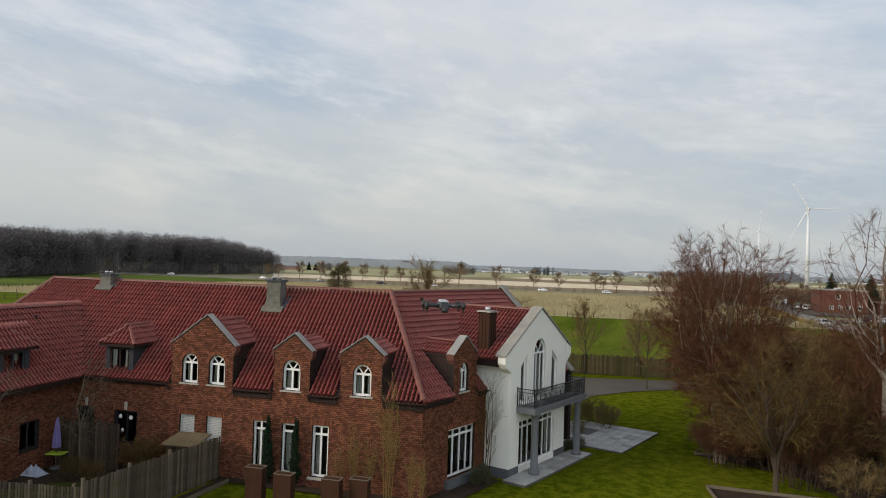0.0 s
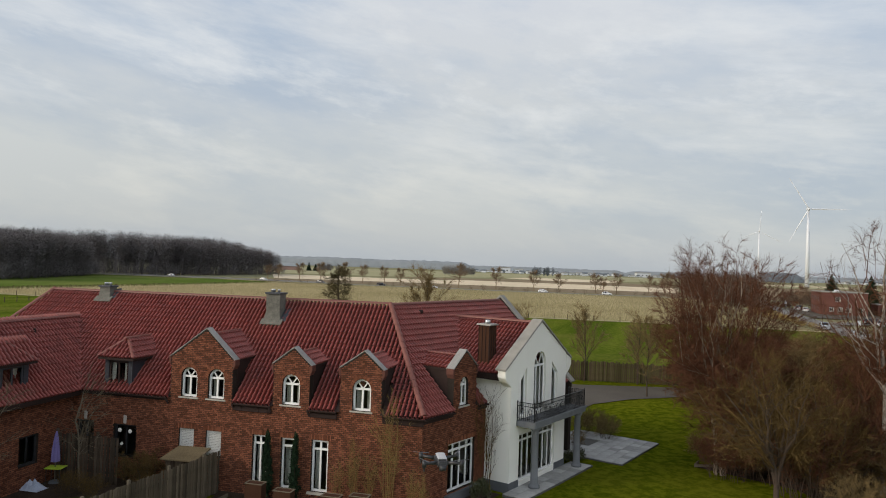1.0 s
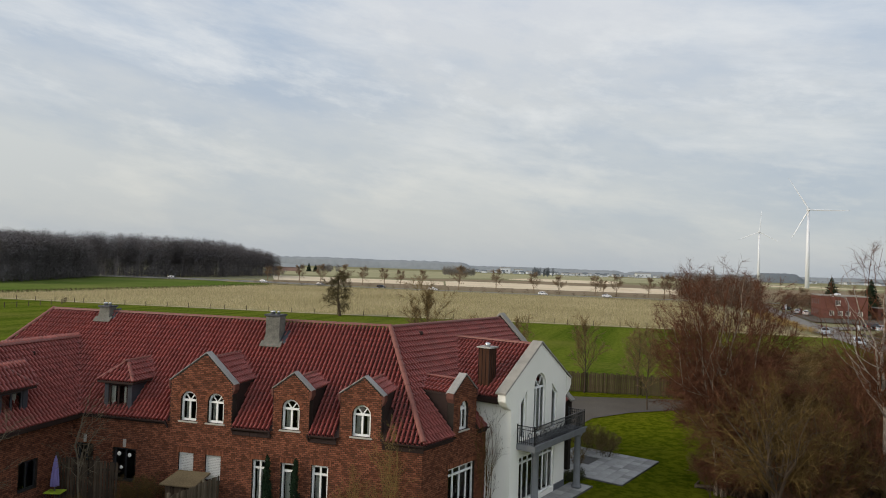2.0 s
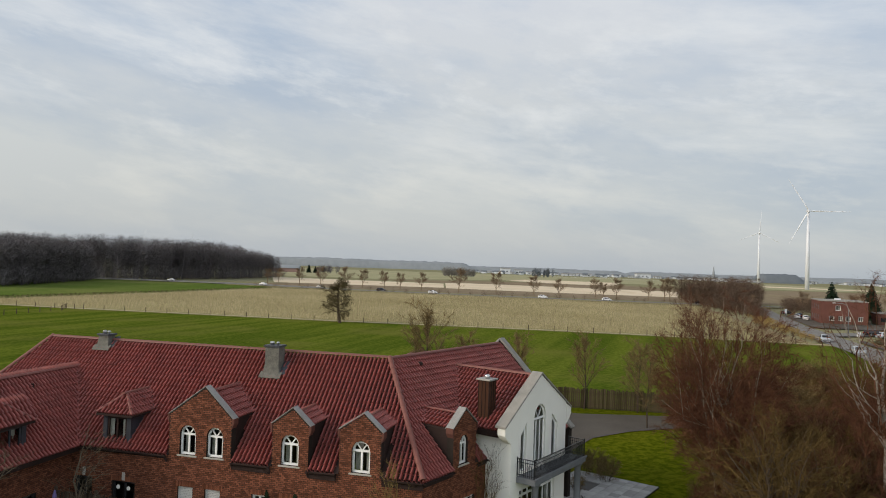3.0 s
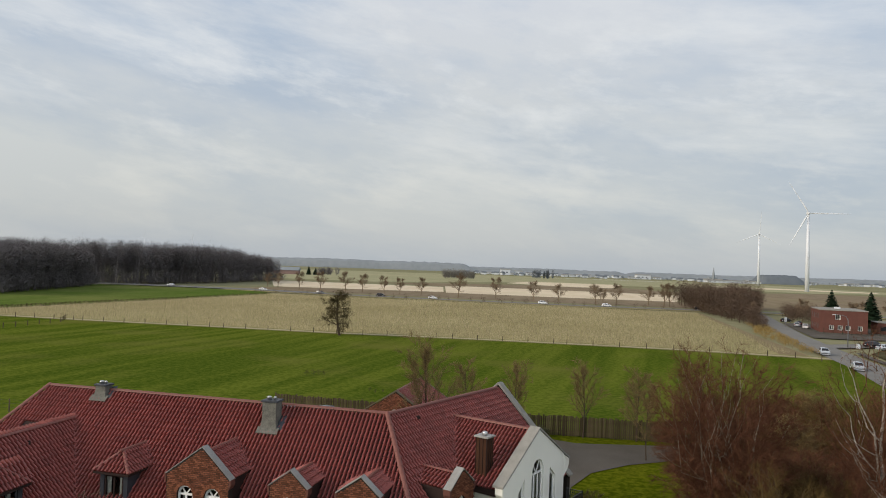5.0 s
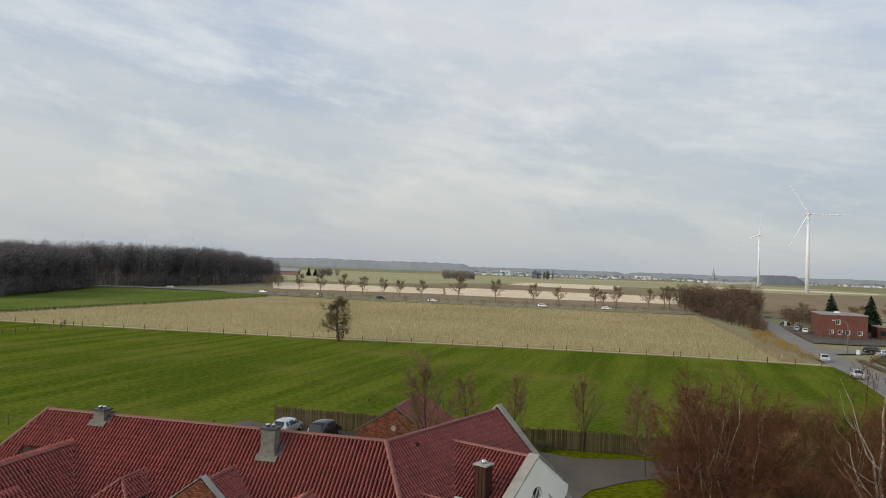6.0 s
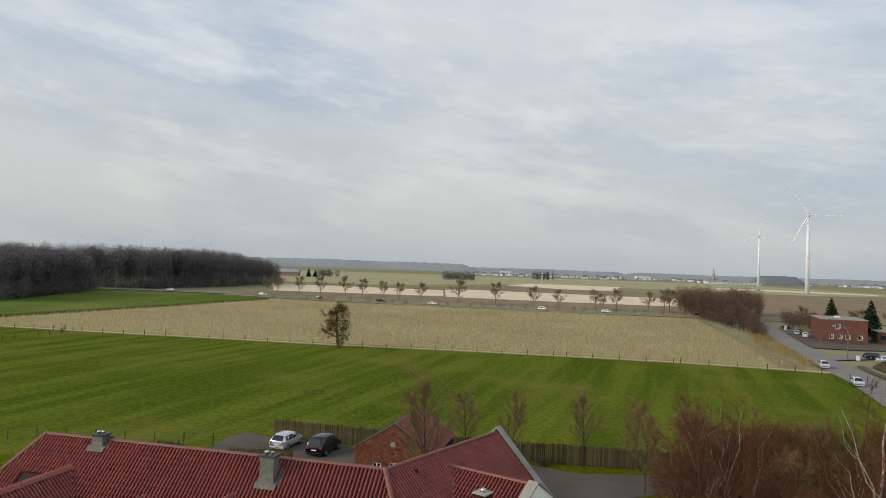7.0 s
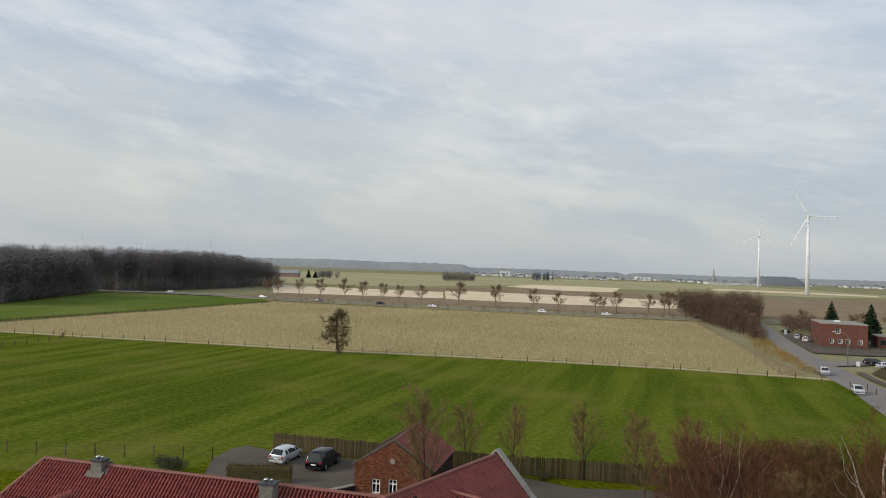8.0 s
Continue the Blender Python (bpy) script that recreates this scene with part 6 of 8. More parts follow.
bare_tree("garden_tree", pose(33.5, 61.0, 0), "small bare garden tree with tan twigs", 38, 4, 5.0, 0.06, YOUNG, "bark", "twig_tan", lean=0.2, fine=(10, 0.5, 0.008, 0.008))
bare_tree("garden_tree", pose(29.0, 44.0, 0), "small bare garden tree with reddish twigs", 39, 5, 5.2, 0.06, YOUNG, "bark", "twig_red", lean=0.25, fine=(12, 0.5, 0.008, 0.008))
young = bare_tree("young_lime_tree", pose(14.1, 66.6, 0), "young bare tree with a broom-shaped crown beside the drive", 41, 1, 6.6, 0.085, YOUNG, "bark", "twig_tan", group="young trees along the drive", fine=(20, 0.5, 0.0098, 0.008))
for x, y, s, a in ((18.9, 65.7, 0.95, 70), (17.9, 59.2, 0.92, 150), (7.6, 66.6, 0.98, 200), (3.0, 67.6, 0.95, 300), (-0.7, 54.6, 1.42, 20), (23.5, 64.6, 0.95, 111)):
    copy_thing(young, pose(x, y, 0, 0, 0, a) @ Matrix.Scale(s, 4))

bush = bare_tree("bare_shrub", pose(23.0, 40.0, 0), "tangled bare brown shrub in the garden bed", 51, 16, 2.3, 0.018, BUSH, "bark", "twig", "shrub", "garden shrubs", lean=0.45, spread=0.5, fine=(9, 0.45, 0.0065, 0.005))
bush_tan = bare_tree("bare_shrub", pose(18.5, 37.5, 0), "tangled bare tan shrub in the garden bed", 52, 16, 2.3, 0.018, BUSH, "bark", "twig_tan", "shrub", "garden shrubs", lean=0.45, spread=0.5, fine=(9, 0.45, 0.0065, 0.005))
bush_red = bare_tree("bare_shrub", pose(19.5, 40.5, 0), "tangled bare reddish shrub in the garden bed", 53, 16, 2.3, 0.018, BUSH, "bark", "twig_red", "shrub", "garden shrubs", lean=0.45, spread=0.5, fine=(9, 0.45, 0.0065, 0.005))
for x, y, s in ((16.4, 36.4, 0.9), (15.6, 37.6, 0.8), (17.6, 37.2, 1.2), (14.8, 36.3, 0.75), (15.6, 35.9, 0.7)):
    copy_thing(bush_red, pose(x, y, 0, 0, 0, 77 * x) @ Matrix.Scale(s, 4))
rng = random.Random(7)
for k in range(52):
    src = (bush, bush_tan, bush_red, bush)[k % 4]
    x, y = rng.uniform(16.5, 34), rng.uniform(31.5, 52)
    if x < 16.5 + (y - 34) * 0.2 or (27.5 < x < 32 and y > 48):
        continue
    copy_thing(src, pose(x, y, 0, 0, 0, rng.uniform(0, 360)) @ Matrix.Scale(rng.uniform(1.0, 2.0), 4))
rng = random.Random(17)
for k in range(44):
    x, y = rng.uniform(24, 50), rng.uniform(55, 70)
    if y > 65 - 0.1 * (x - 24) + max(0.0, x - 46) * 2:
        continue
    copy_thing((bush, bush_red, bush)[k % 3], pose(x, y, 0, 0, 0, rng.uniform(0, 360)) @ Matrix.Scale(rng.uniform(1.3, 2.2), 4))
for x, y, s in ((15.4, 39.4, 0.6), (16.4, 39.9, 0.55), (19.0, 33.4, 0.9), (22.0, 31.5, 1.1), (20.5, 29.6, 0.9), (18.6, 30.6, 0.7), (21.6, 28.2, 1.0), (10.7, 43.6, 0.45), (9.6, 44.8, 0.5), (10.4, 45.6, 0.55), (11.2, 44.8, 0.45), (8.6, 41.6, 0.35)):
    copy_thing(bush_tan if s < 0.8 else bush, pose(x, y, 0, 0, 0, 40 * x) @ Matrix.Scale(s, 4))

WALLSHRUB = [(8, 0.35, 0.5, 0.10, 0.05, 0.2), (5, 0.45, 0.45, 0.08, 0.1, 0.2)]
wall_shrub = bare_tree("wall_shrub", FRAME_A @ pose(-1.35, -0.35, 0), "tall slim bare shrub with yellowish twigs against the wall", 61, 6, 4.0, 0.022, WALLSHRUB, "twig_yellow", "twig_yellow", "shrub", "shrubs by the wall", lean=0.13, spread=0.15, fine=(4, 0.35, 0.0045, 0.005))
for u, n, s in ((-2.9, -0.2, 0.62), (-2.2, -0.25, 0.5), (-3.6, -0.2, 0.42), (-0.3, -0.5, 0.42), (0.2, -0.7, 0.4)):
    copy_thing(wall_shrub, FRAME_A @ pose(u, n, 0, 0, 0, 60 * u) @ Matrix.Scale(s, 4))
climber = bare_tree("climbing_shrub", FRAME_B @ pose(4.5, -0.45, 0), "bare climbing shrub against the white wall", 67, 5, 3.9, 0.02, WALLSHRUB, "twig", "twig", "shrub", lean=0.10, spread=0.12, fine=(2, 0.4, 0.005, 0.006))
cypress(FRAME_A @ pose(-6.98, -0.15, 0), 2.95, 3)
cypress(FRAME_A @ pose(-5.62, -0.2, 0), 3.0, 4)
evergreen_bush("low_evergreen", FRAME_B @ pose(3.3, -0.75, 0), (0.75, 0.45, 0.7), 71, "low dark evergreen by the garden doors")
evergreen_bush("low_evergreen", FRAME_B @ pose(12.4, -1.2, 0), (0.9, 0.55, 0.45), 72, "low dark evergreen beside the terrace")
evergreen_bush("evergreen_hedge", pose(30.2, 56.2, 0), (2.4, 0.8, 1.5), 73, "clipped dark evergreen hedge behind the bench", 3000, 0.1)
evergreen_bush("dark_bush", pose(-24.2, 64.6, 0), (1.8, 1.0, 1.2), 75, "dark evergreen bush beside the parking yard", 2600, 0.12)
evergreen_bush("low_evergreen", pose(10.2, 66.2, 0), (0.9, 0.7, 0.8), 74, "round green bush beside the drive")
# hedge between yard and house
rngh = random.Random(9)
hedge = thing("clipped_hedge", pose(-15.5, 62.9, 0, 0, 0, 4), "clipped brown-green hedge beside the parking yard", "hedge")
hm = Mesh()
for k in range(22):
    leaf_cloud(rngh, hm, (-2.7 + 0.26 * k, 0, 0.92), (0.28, 0.46, 0.88), 320, 0.085)
part("foliage", hm, M["hedge"], hedge)
part("stem", Mesh().box(-2.7, 2.8, -0.3, 0.3, 0, 1.45), M["hedge"], hedge)

# ---------- garden things ----------


def board_fence(name, m, length, height, board, gap, label, material="fence", group="", post_every=2.0, posts="fence", rng_seed=1, ragged=0.03):
    """An upright board fence along x, with posts and two rails."""
    f = thing(name, m, label, "fence", group)
    rg = random.Random(rng_seed)
    rail = Mesh().box(0, length, 0.02, 0.06, height * 0.22, height * 0.22 + 0.08)
    part("rail", rail, M[material], f)
    part("rail", Mesh().box(0, length, 0.02, 0.06, height * 0.78, height * 0.78 + 0.08), M[material], f)
    shapes = []
    for k in range(4):
        hh = height + rg.uniform(-ragged, ragged)
        b = bevelled(Mesh().box(0, board, -0.012, 0.012, 0.04, hh).data("board"), 0.004, 1)
        b.materials.append(M[material])
        shapes.append(b)
    x = 0.02
    while x + board < length:
        ob = new("board", rg.choice(shapes))
        ob.parent, ob.location = f, (x, rg.uniform(-0.006, 0.006), rg.uniform(-0.02, 0.02))
        ob.rotation_euler = (0, rg.uniform(-0.012, 0.012), 0)
        x += board + gap
    pm = bevelled(Mesh().box(-0.055, 0.055, -0.02, 0.09, -0.1, height + 0.12).data("post"), 0.012, 1)
    pm.materials.append(M[posts])
    x = 0.0
    while x <= length + 0.01:
        ob = new("post", pm)
        ob.parent, ob.location = f, (x, 0.03, 0)
        x += post_every
    return f


def along(p, q, z=0):
    """The pose at p whose x points to q, and the distance."""
    d = Vector(q) - Vector(p)
    return pose(p[0], p[1], z, 0, 0, math.degrees(math.atan2(d.y, d.x))), d.length


for p, q, seed in (((-16.8, 73.6), (-3.4, 70.3), 1), ((7.6, 67.7), (22.2, 65.5), 2), ((22.2, 65.5), (46, 63.2), 3), ((-3.4, 70.3), (7.6, 67.7), 4)):
    m, ln = along(p, q)
    board_fence("paling_fence", m, ln, 1.85, 0.155, 0.028, "tall weathered brown paling fence bordering the meadow", "paling", "garden boundary fences", 2.4, "paling", seed, 0.07)


def a_frame(u, n, z=0, rz=0):
    return FRAME_A @ pose(u, n, z, 0, 0, rz)


board_fence("yard_fence", a_frame(-15.6, -8.0, 0, 6), 5.5, 1.62, 0.09, 0.035, "grey-brown board fence with pale posts round the yard", "fence", "yard fences", 1.7, "post", 5)
board_fence("yard_fence", a_frame(-10.12, -7.4, 0, 83.3), 7.35, 1.85, 0.105, 0.022, "tall grey-brown board fence with pale posts beside the path", "fence", "yard fences", 2.1, "post", 6)
board_fence("yard_fence", a_frame(-17.2, -1.0, 0, 2), 3.35, 2.2, 0.12, 0.035, "tall dark board fence in front of the brick wall", "fence_old", "yard fences", 2.1, "fence_old", 7, 0.1)


def shed():
    s = thing("garden_shed", a_frame(-11.35, -1.1), "small brown wooden shed with a weathered brown roof", "shed")
    for k in range(12):
        part("board", Mesh().box(0.115 * k, 0.115 * k + 0.108, 0.0, 0.02, 0.0, 1.5), M["fence_old"], s)
    for k in range(7):
        part("board", Mesh().box(1.36, 1.38, 0.03 + 0.115 * k, 0.138 + 0.115 * k, 0.0, 1.55), M["fence_old"], s)
    part("wall", Mesh().box(0.0, 1.36, 0.02, 0.85, 0.0, 1.5), M["fence_old"], s)
    rm = Mesh().solid([(-0.18, -0.2, 1.52), (1.56, -0.2, 1.56), (1.60, 0.98, 1.86), (-0.02, 0.98, 1.83)], [(-0.18, -0.2, 1.59), (1.56, -0.2, 1.63), (1.60, 0.98, 1.93), (-0.02, 0.98, 1.90)])
    part("roof", bevelled(rm.data("roof"), 0.015), M["roof_felt"], s, "weathered brown roof felt")


shed()


def parasol():
    t = thing("closed_parasol", a_frame(-16.75, -1.5, 0.05), "closed violet parasol standing in the yard", "parasol")
    part("pole", Mesh().tube([(0, 0, 0), (0, 0, 2.3)], 0.022, 8), M["post"], t)
    c = Mesh()
    rings = [(0.95, 0.20), (1.2, 0.19), (1.6, 0.15), (2.0, 0.10), (2.3, 0.03)]
    for (za, ra), (zb, rb) in zip(rings, rings[1:]):
        for k in range(16):
            a0, a1 = 2 * math.pi * k / 16, 2 * math.pi * (k + 1) / 16
            f0, f1 = (1.0 if k % 2 else 0.72), (0.72 if k % 2 else 1.0)
            c.face((ra * f0 * math.cos(a0), ra * f0 * math.sin(a0), za), (ra * f1 * math.cos(a1), ra * f1 * math.sin(a1), za), (rb * f1 * math.cos(a1), rb * f1 * math.sin(a1), zb), (rb * f0 * math.cos(a0), rb * f0 * math.sin(a0), zb))
    part("canopy", c, M["purple"], t, "folded violet cloth")
    part("base", Mesh().tube([(0, 0, 0), (0, 0, 0.08)], [0.26, 0.22], 16), M["plinth"], t)


def lime_table():
    t = thing("garden_table", a_frame(-16.72, -1.5, 0.0, 14) @ Matrix.Diagonal((0.85, 0.85, 1.05, 1)), "small lime-green garden table in the yard", "table")
    part("tabletop", bevelled(Mesh().box(-0.45, 0.45, -0.35, 0.35, 0.68, 0.72).data("tabletop"), 0.01), M["lime"], t)
    for x in (-0.38, 0.38):
        for y in (-0.28, 0.28):
            part("leg", Mesh().tube([(x, y, 0), (x * 0.9, y * 0.9, 0.69)], 0.014, 6), M["iron"], t)


def stele(u, n):
    t = thing("steel_planter", a_frame(u, n), "tall rust-brown steel planter column on the lawn", "planter", "steel planters")
    b = Mesh()
    for a in ((-0.36, 0.36, -0.2, -0.17), (-0.36, 0.36, 0.17, 0.2), (-0.36, -0.33, -0.17, 0.17), (0.33, 0.36, -0.17, 0.17)):
        b.box(*a, 0, 1.58)
    part("body", b, M["corten"], t)
    # top edge in a paler colour than the body
    rim = Mesh()
    for a in ((-0.38, 0.38, -0.22, -0.17), (-0.38, 0.38, 0.17, 0.22), (-0.38, -0.33, -0.17, 0.17), (0.33, 0.38, -0.17, 0.17)):
        rim.box(*a, 1.58, 1.605)
    part("rim", rim, M["post"], t, "pale top edge")
    part("lid", Mesh().box(-0.33, 0.33, -0.17, 0.17, 1.5, 1.59), M["corten"], t, "rusted steel lid")


def bench():
    t = thing("garden_bench", pose(29.6, 53.4, 0, 0, 0, 200), "weathered grey wooden garden bench before the hedge", "bench")
    for k in range(4):
        part("seat_slat", Mesh().box(-0.75, 0.75, -0.22 + 0.12 * k, -0.12 + 0.12 * k, 0.42, 0.45), M["post"], t)
    for k in range(3):
        part("back_slat", Mesh().box(-0.75, 0.75, 0.24 + 0.02 * k, 0.265 + 0.02 * k, 0.55 + 0.13 * k, 0.65 + 0.13 * k), M["post"], t)
    for x in (-0.68, 0.68):
        part("leg", Mesh().box(x - 0.03, x + 0.03, -0.2, -0.14, 0, 0.42), M["post"], t)
        part("leg", Mesh().box(x - 0.03, x + 0.03, 0.22, 0.28, 0, 0.92), M["post"], t)
        part("armrest", Mesh().box(x - 0.03, x + 0.03, -0.24, 0.24, 0.62, 0.66), M["post"], t)


parasol()
lime_table()
for u, n in ((-6.0, -2.9), (-4.55, -3.35), (-2.6, -3.3), (-1.6, -2.95)):
    stele(u, n)
bench()
crown_tree("yard_tree", a_frame(-15.35, -1.6), "thin pale-barked bare young tree in the yard", 81, [((0, 0), (0.25, 0.1, 6.0), 0.05)],
           16, (0, 0, 3.4), (1.5, 1.3, 2.7), "post", "twig_pale", (0.25, 0.9), 0.35, 5, (5, 0.4, 0.005), 999, 0.0)
crown_tree("yard_tree", a_frame(-17.3, -6.3), "bare spreading tree with long crooked pale twigs", 83, [((0, 0), (-0.9, 0.4, 5.4), 0.08), ((0, 0), (0.9, 0.2, 5.2), 0.07), ((0, 0), (0.1, -0.8, 5.6), 0.06)],
           40, (0, 0, 3.9), (3.0, 2.4, 2.7), "post", "twig_pale", (0.2, 0.9), 0.15, 8, (6, 0.5, 0.005), 999, 0.1)
for u, n, s in ((-13.1, -0.9, 0.55), (-12.2, -0.9, 0.6), (-14.9, -2.6, 0.38), (-13.6, -2.9, 0.38)):
    copy_thing(bush, a_frame(u, n, 0, 50 * u) @ Matrix.Scale(s, 4))


def crumpled_sheet():
    t = thing("crumpled_sheet", a_frame(-16.95, -2.5) @ Matrix.Diagonal((0.75, 0.75, 1.9, 1)), "crumpled pale blue plastic sheet lying in the yard", "sheet")
    rg, m, k = random.Random(77), Mesh(), 12
    hts = [[max(0.0, rg.uniform(0.12, 0.26) * math.sin(math.pi * i / k) * math.sin(math.pi * j / k)) for j in range(k + 1)] for i in range(k + 1)]
    for i in range(k):
        for j in range(k):
            c = [(-0.7 + 1.4 * a / k, -0.45 + 0.9 * b / k, 0.02 + hts[a][b]) for a, b in ((i, j), (i + 1, j), (i + 1, j + 1), (i, j + 1))]
            m.face(*c)
    part("sheet", m, M["foil"], t)


crumpled_sheet()


def ground_piece(name, pts, z, material, label, category, m=FRAME_A):
    return setting(name, Mesh().face(*[(x, y, z) for x, y in pts]), M[material], label, category, m=m)


ground_piece("ground_yard_soil", [(-17.3, -4.6), (-14.8, -3.4), (-12.6, -1.6), (-10.2, -1.2), (-10.0, 0.2), (-17.3, 0.2)], 0.012, "soil", "bare dark soil of the fenced yard", "soil")
ground_piece("ground_yard_grass", [(-15.9, -5.4), (-12.3, -4.6), (-10.6, -2.4), (-11.6, -1.6), (-13.6, -2.2), (-15.4, -3.2)], 0.02, "moss", "rough mossy grass in the fenced yard", "grass")
ground_piece("ground_wall_bed", [(-9.6, -0.55), (-0.2, -0.75), (0.5, -0.3), (0.1, 0.28), (-9.6, 0.28)], 0.014, "soil", "dark planting bed along the brick wall", "flower bed")
ground_piece("ground_garden_bed", [(12.0, 12.1), (18.5, 13.6), (32, 22), (34, 12), (18, 5.5), (16.5, 9.5)], 0.012, "soil", "dark shrub bed beside the lawn", "flower bed")
ground_piece("ground_shrub_border", [(23, 65.6), (46, 64.0), (52, 76), (62, 92), (60, 62), (48, 46), (30, 46), (25.5, 56.5)], 0.014, "soil", "dark leafy soil under the boundary shrubs", "flower bed", Matrix.Identity(4))
ground_piece("ground_front_bed", [(11.9, 6.1), (17.4, 5.8), (17.4, 3.0), (12.2, 3.2)], 0.014, "soil", "dark planting bed with pale edging", "flower bed")
setting("ground_door_bed", Mesh().face((0.6, -1.2, 0.014), (4.6, -1.1, 0.014), (4.6, 0.28, 0.014), (0.6, 0.28, 0.014)), M["soil"], "dark planting bed below the garden doors", "flower bed", m=FRAME_B)
setting("pavement_path", Mesh().solid([(-9.9, -7.0, -0.05), (-9.15, -7.0, -0.05), (-8.68, -0.5, -0.05), (-9.15, -0.5, -0.05)], [(-9.9, -7.0, 0.03), (-9.15, -7.0, 0.03), (-8.68, -0.5, 0.03), (-9.15, -0.5, 0.03)]), M["soil"], "dark paved garden path along the fence", "path", m=FRAME_A)


def edging(pts):
    e = thing("bed_edging", FRAME_A, "pale timber edging round the planting bed", "edging", "bed edgings")
    for p, q in zip(pts, pts[1:]):
        part("board", Mesh().beam((*p, 0.07), (*q, 0.07), 0.06, 0.16), M["post"], e)


edging([(12.0, 12.1), (12.3, 13.0)])
edging([(12.0, 12.1), (18.0, 13.5)])
edging([(11.9, 6.1), (17.4, 5.8)])
edging([(11.9, 6.1), (12.2, 3.2)])
edging([(-8.62, -0.5), (-9.1, -7.0)])

# ---------- the annex behind the house ----------


def annex():
    h = thing("brick_annex", FRAME_A, "small gabled brick outbuilding with a dark red tile roof", "outbuilding")
    u0, u1, c, n0, n1, ze, zr = -13.3, -6.6, -9.93, 27.4, 35.1, 3.05, 5.18
    sl = (zr - ze) / (c - u0)

    def top(u):
        return zr - (zr - ze) * abs(u - c) / ((c - u0) if u < c else (u1 - c))
    ops = [opening(-11.75, -11.0, 0.75, 1.95), opening(-10.3, -9.55, 0.1, 2.05)]
    w = part("wall", wall_mesh(u0, u1, -0.1, top, [c], ops, n0, n0 + 0.3), M["mortar"], h, "orange-brown brick gable wall")
    lay_bricks(w, brick_runs(u0, u1, 0.0, zr, top, ops), n0, lambda p, z: False, random.Random(12))
    for o in ops:
        window(h, o, n0, mullions=1, transom=o["z1"] - 0.4, label="white-framed window")
    part("roundel", Mesh().tube([(c - 0.05, n0 - 0.05, 3.55), (c - 0.05, n0 + 0.02, 3.55)], 0.22, 16), M["coping"], h, "pale round stone roundel")
    for u in (u0, u1 - 0.3):
        part("side_wall", Mesh().box(u, u + 0.3, n0 + 0.3, n1, -0.1, ze), M["mortar"], h)
    part("end_wall", Mesh().slab_uz([(u0, -0.1), (u1, -0.1), (u1, ze), (c, zr), (u0, ze)], n1 - 0.3, n1), M["mortar"], h)
    b = Mesh()
    b.face((c, n0 + 0.25, zr - 0.02), (c, n1, zr - 0.02), (u0 - 0.2, n1, ze - 0.15), (u0 - 0.2, n0 + 0.25, ze - 0.15))
    b.face((u1 + 0.2, n0 + 0.25, ze - 0.15), (u1 + 0.2, n1, ze - 0.15), (c, n1, zr - 0.02), (c, n0 + 0.25, zr - 0.02))
    roof = part("roof", b, M["fascia"], h)
    tile_slope(roof, (u1 + 0.2, n0 + 0.3, ze - 0.12), (0, 1, 0), (c - u1 - 0.2, 0, zr - ze + 0.12), n1 - n0 - 0.5, math.hypot(u1 + 0.2 - c, zr - ze + 0.12), lambda e, s: True, [((c, 0, 0), (-1, 0, 0))])
    ridge_caps(roof, (c, n0 + 0.3, zr + 0.02), (c, n1 - 0.2, zr + 0.02), 0.11)
    for yy in (n0 - 0.04, n1 - 0.32):
        coping(h, [(u0 - 0.25, ze - 0.18 + 0.08), (c, zr + 0.08)], yy, yy + 0.36, 0.07, "post", "grey-brown coping along the gable")
        coping(h, [(c, zr + 0.08), (u1 + 0.25, ze - 0.18 + 0.08)], yy, yy + 0.36, 0.07, "post", "grey-brown coping along the gable")
    gw = thing("yard_wall", FRAME_A, "low garden wall with a pale coping beside the annex", "wall")
    part("wall", Mesh().beam((-16.2, 23.4, 0.55), (-13.3, 27.5, 0.55), 0.3, 1.3), M["mortar"], gw)
    part("coping", Mesh().beam((-16.2, 23.4, 1.24), (-13.3, 27.5, 1.24), 0.42, 0.09), M["coping"], gw)


annex()

# ---------- cars ----------


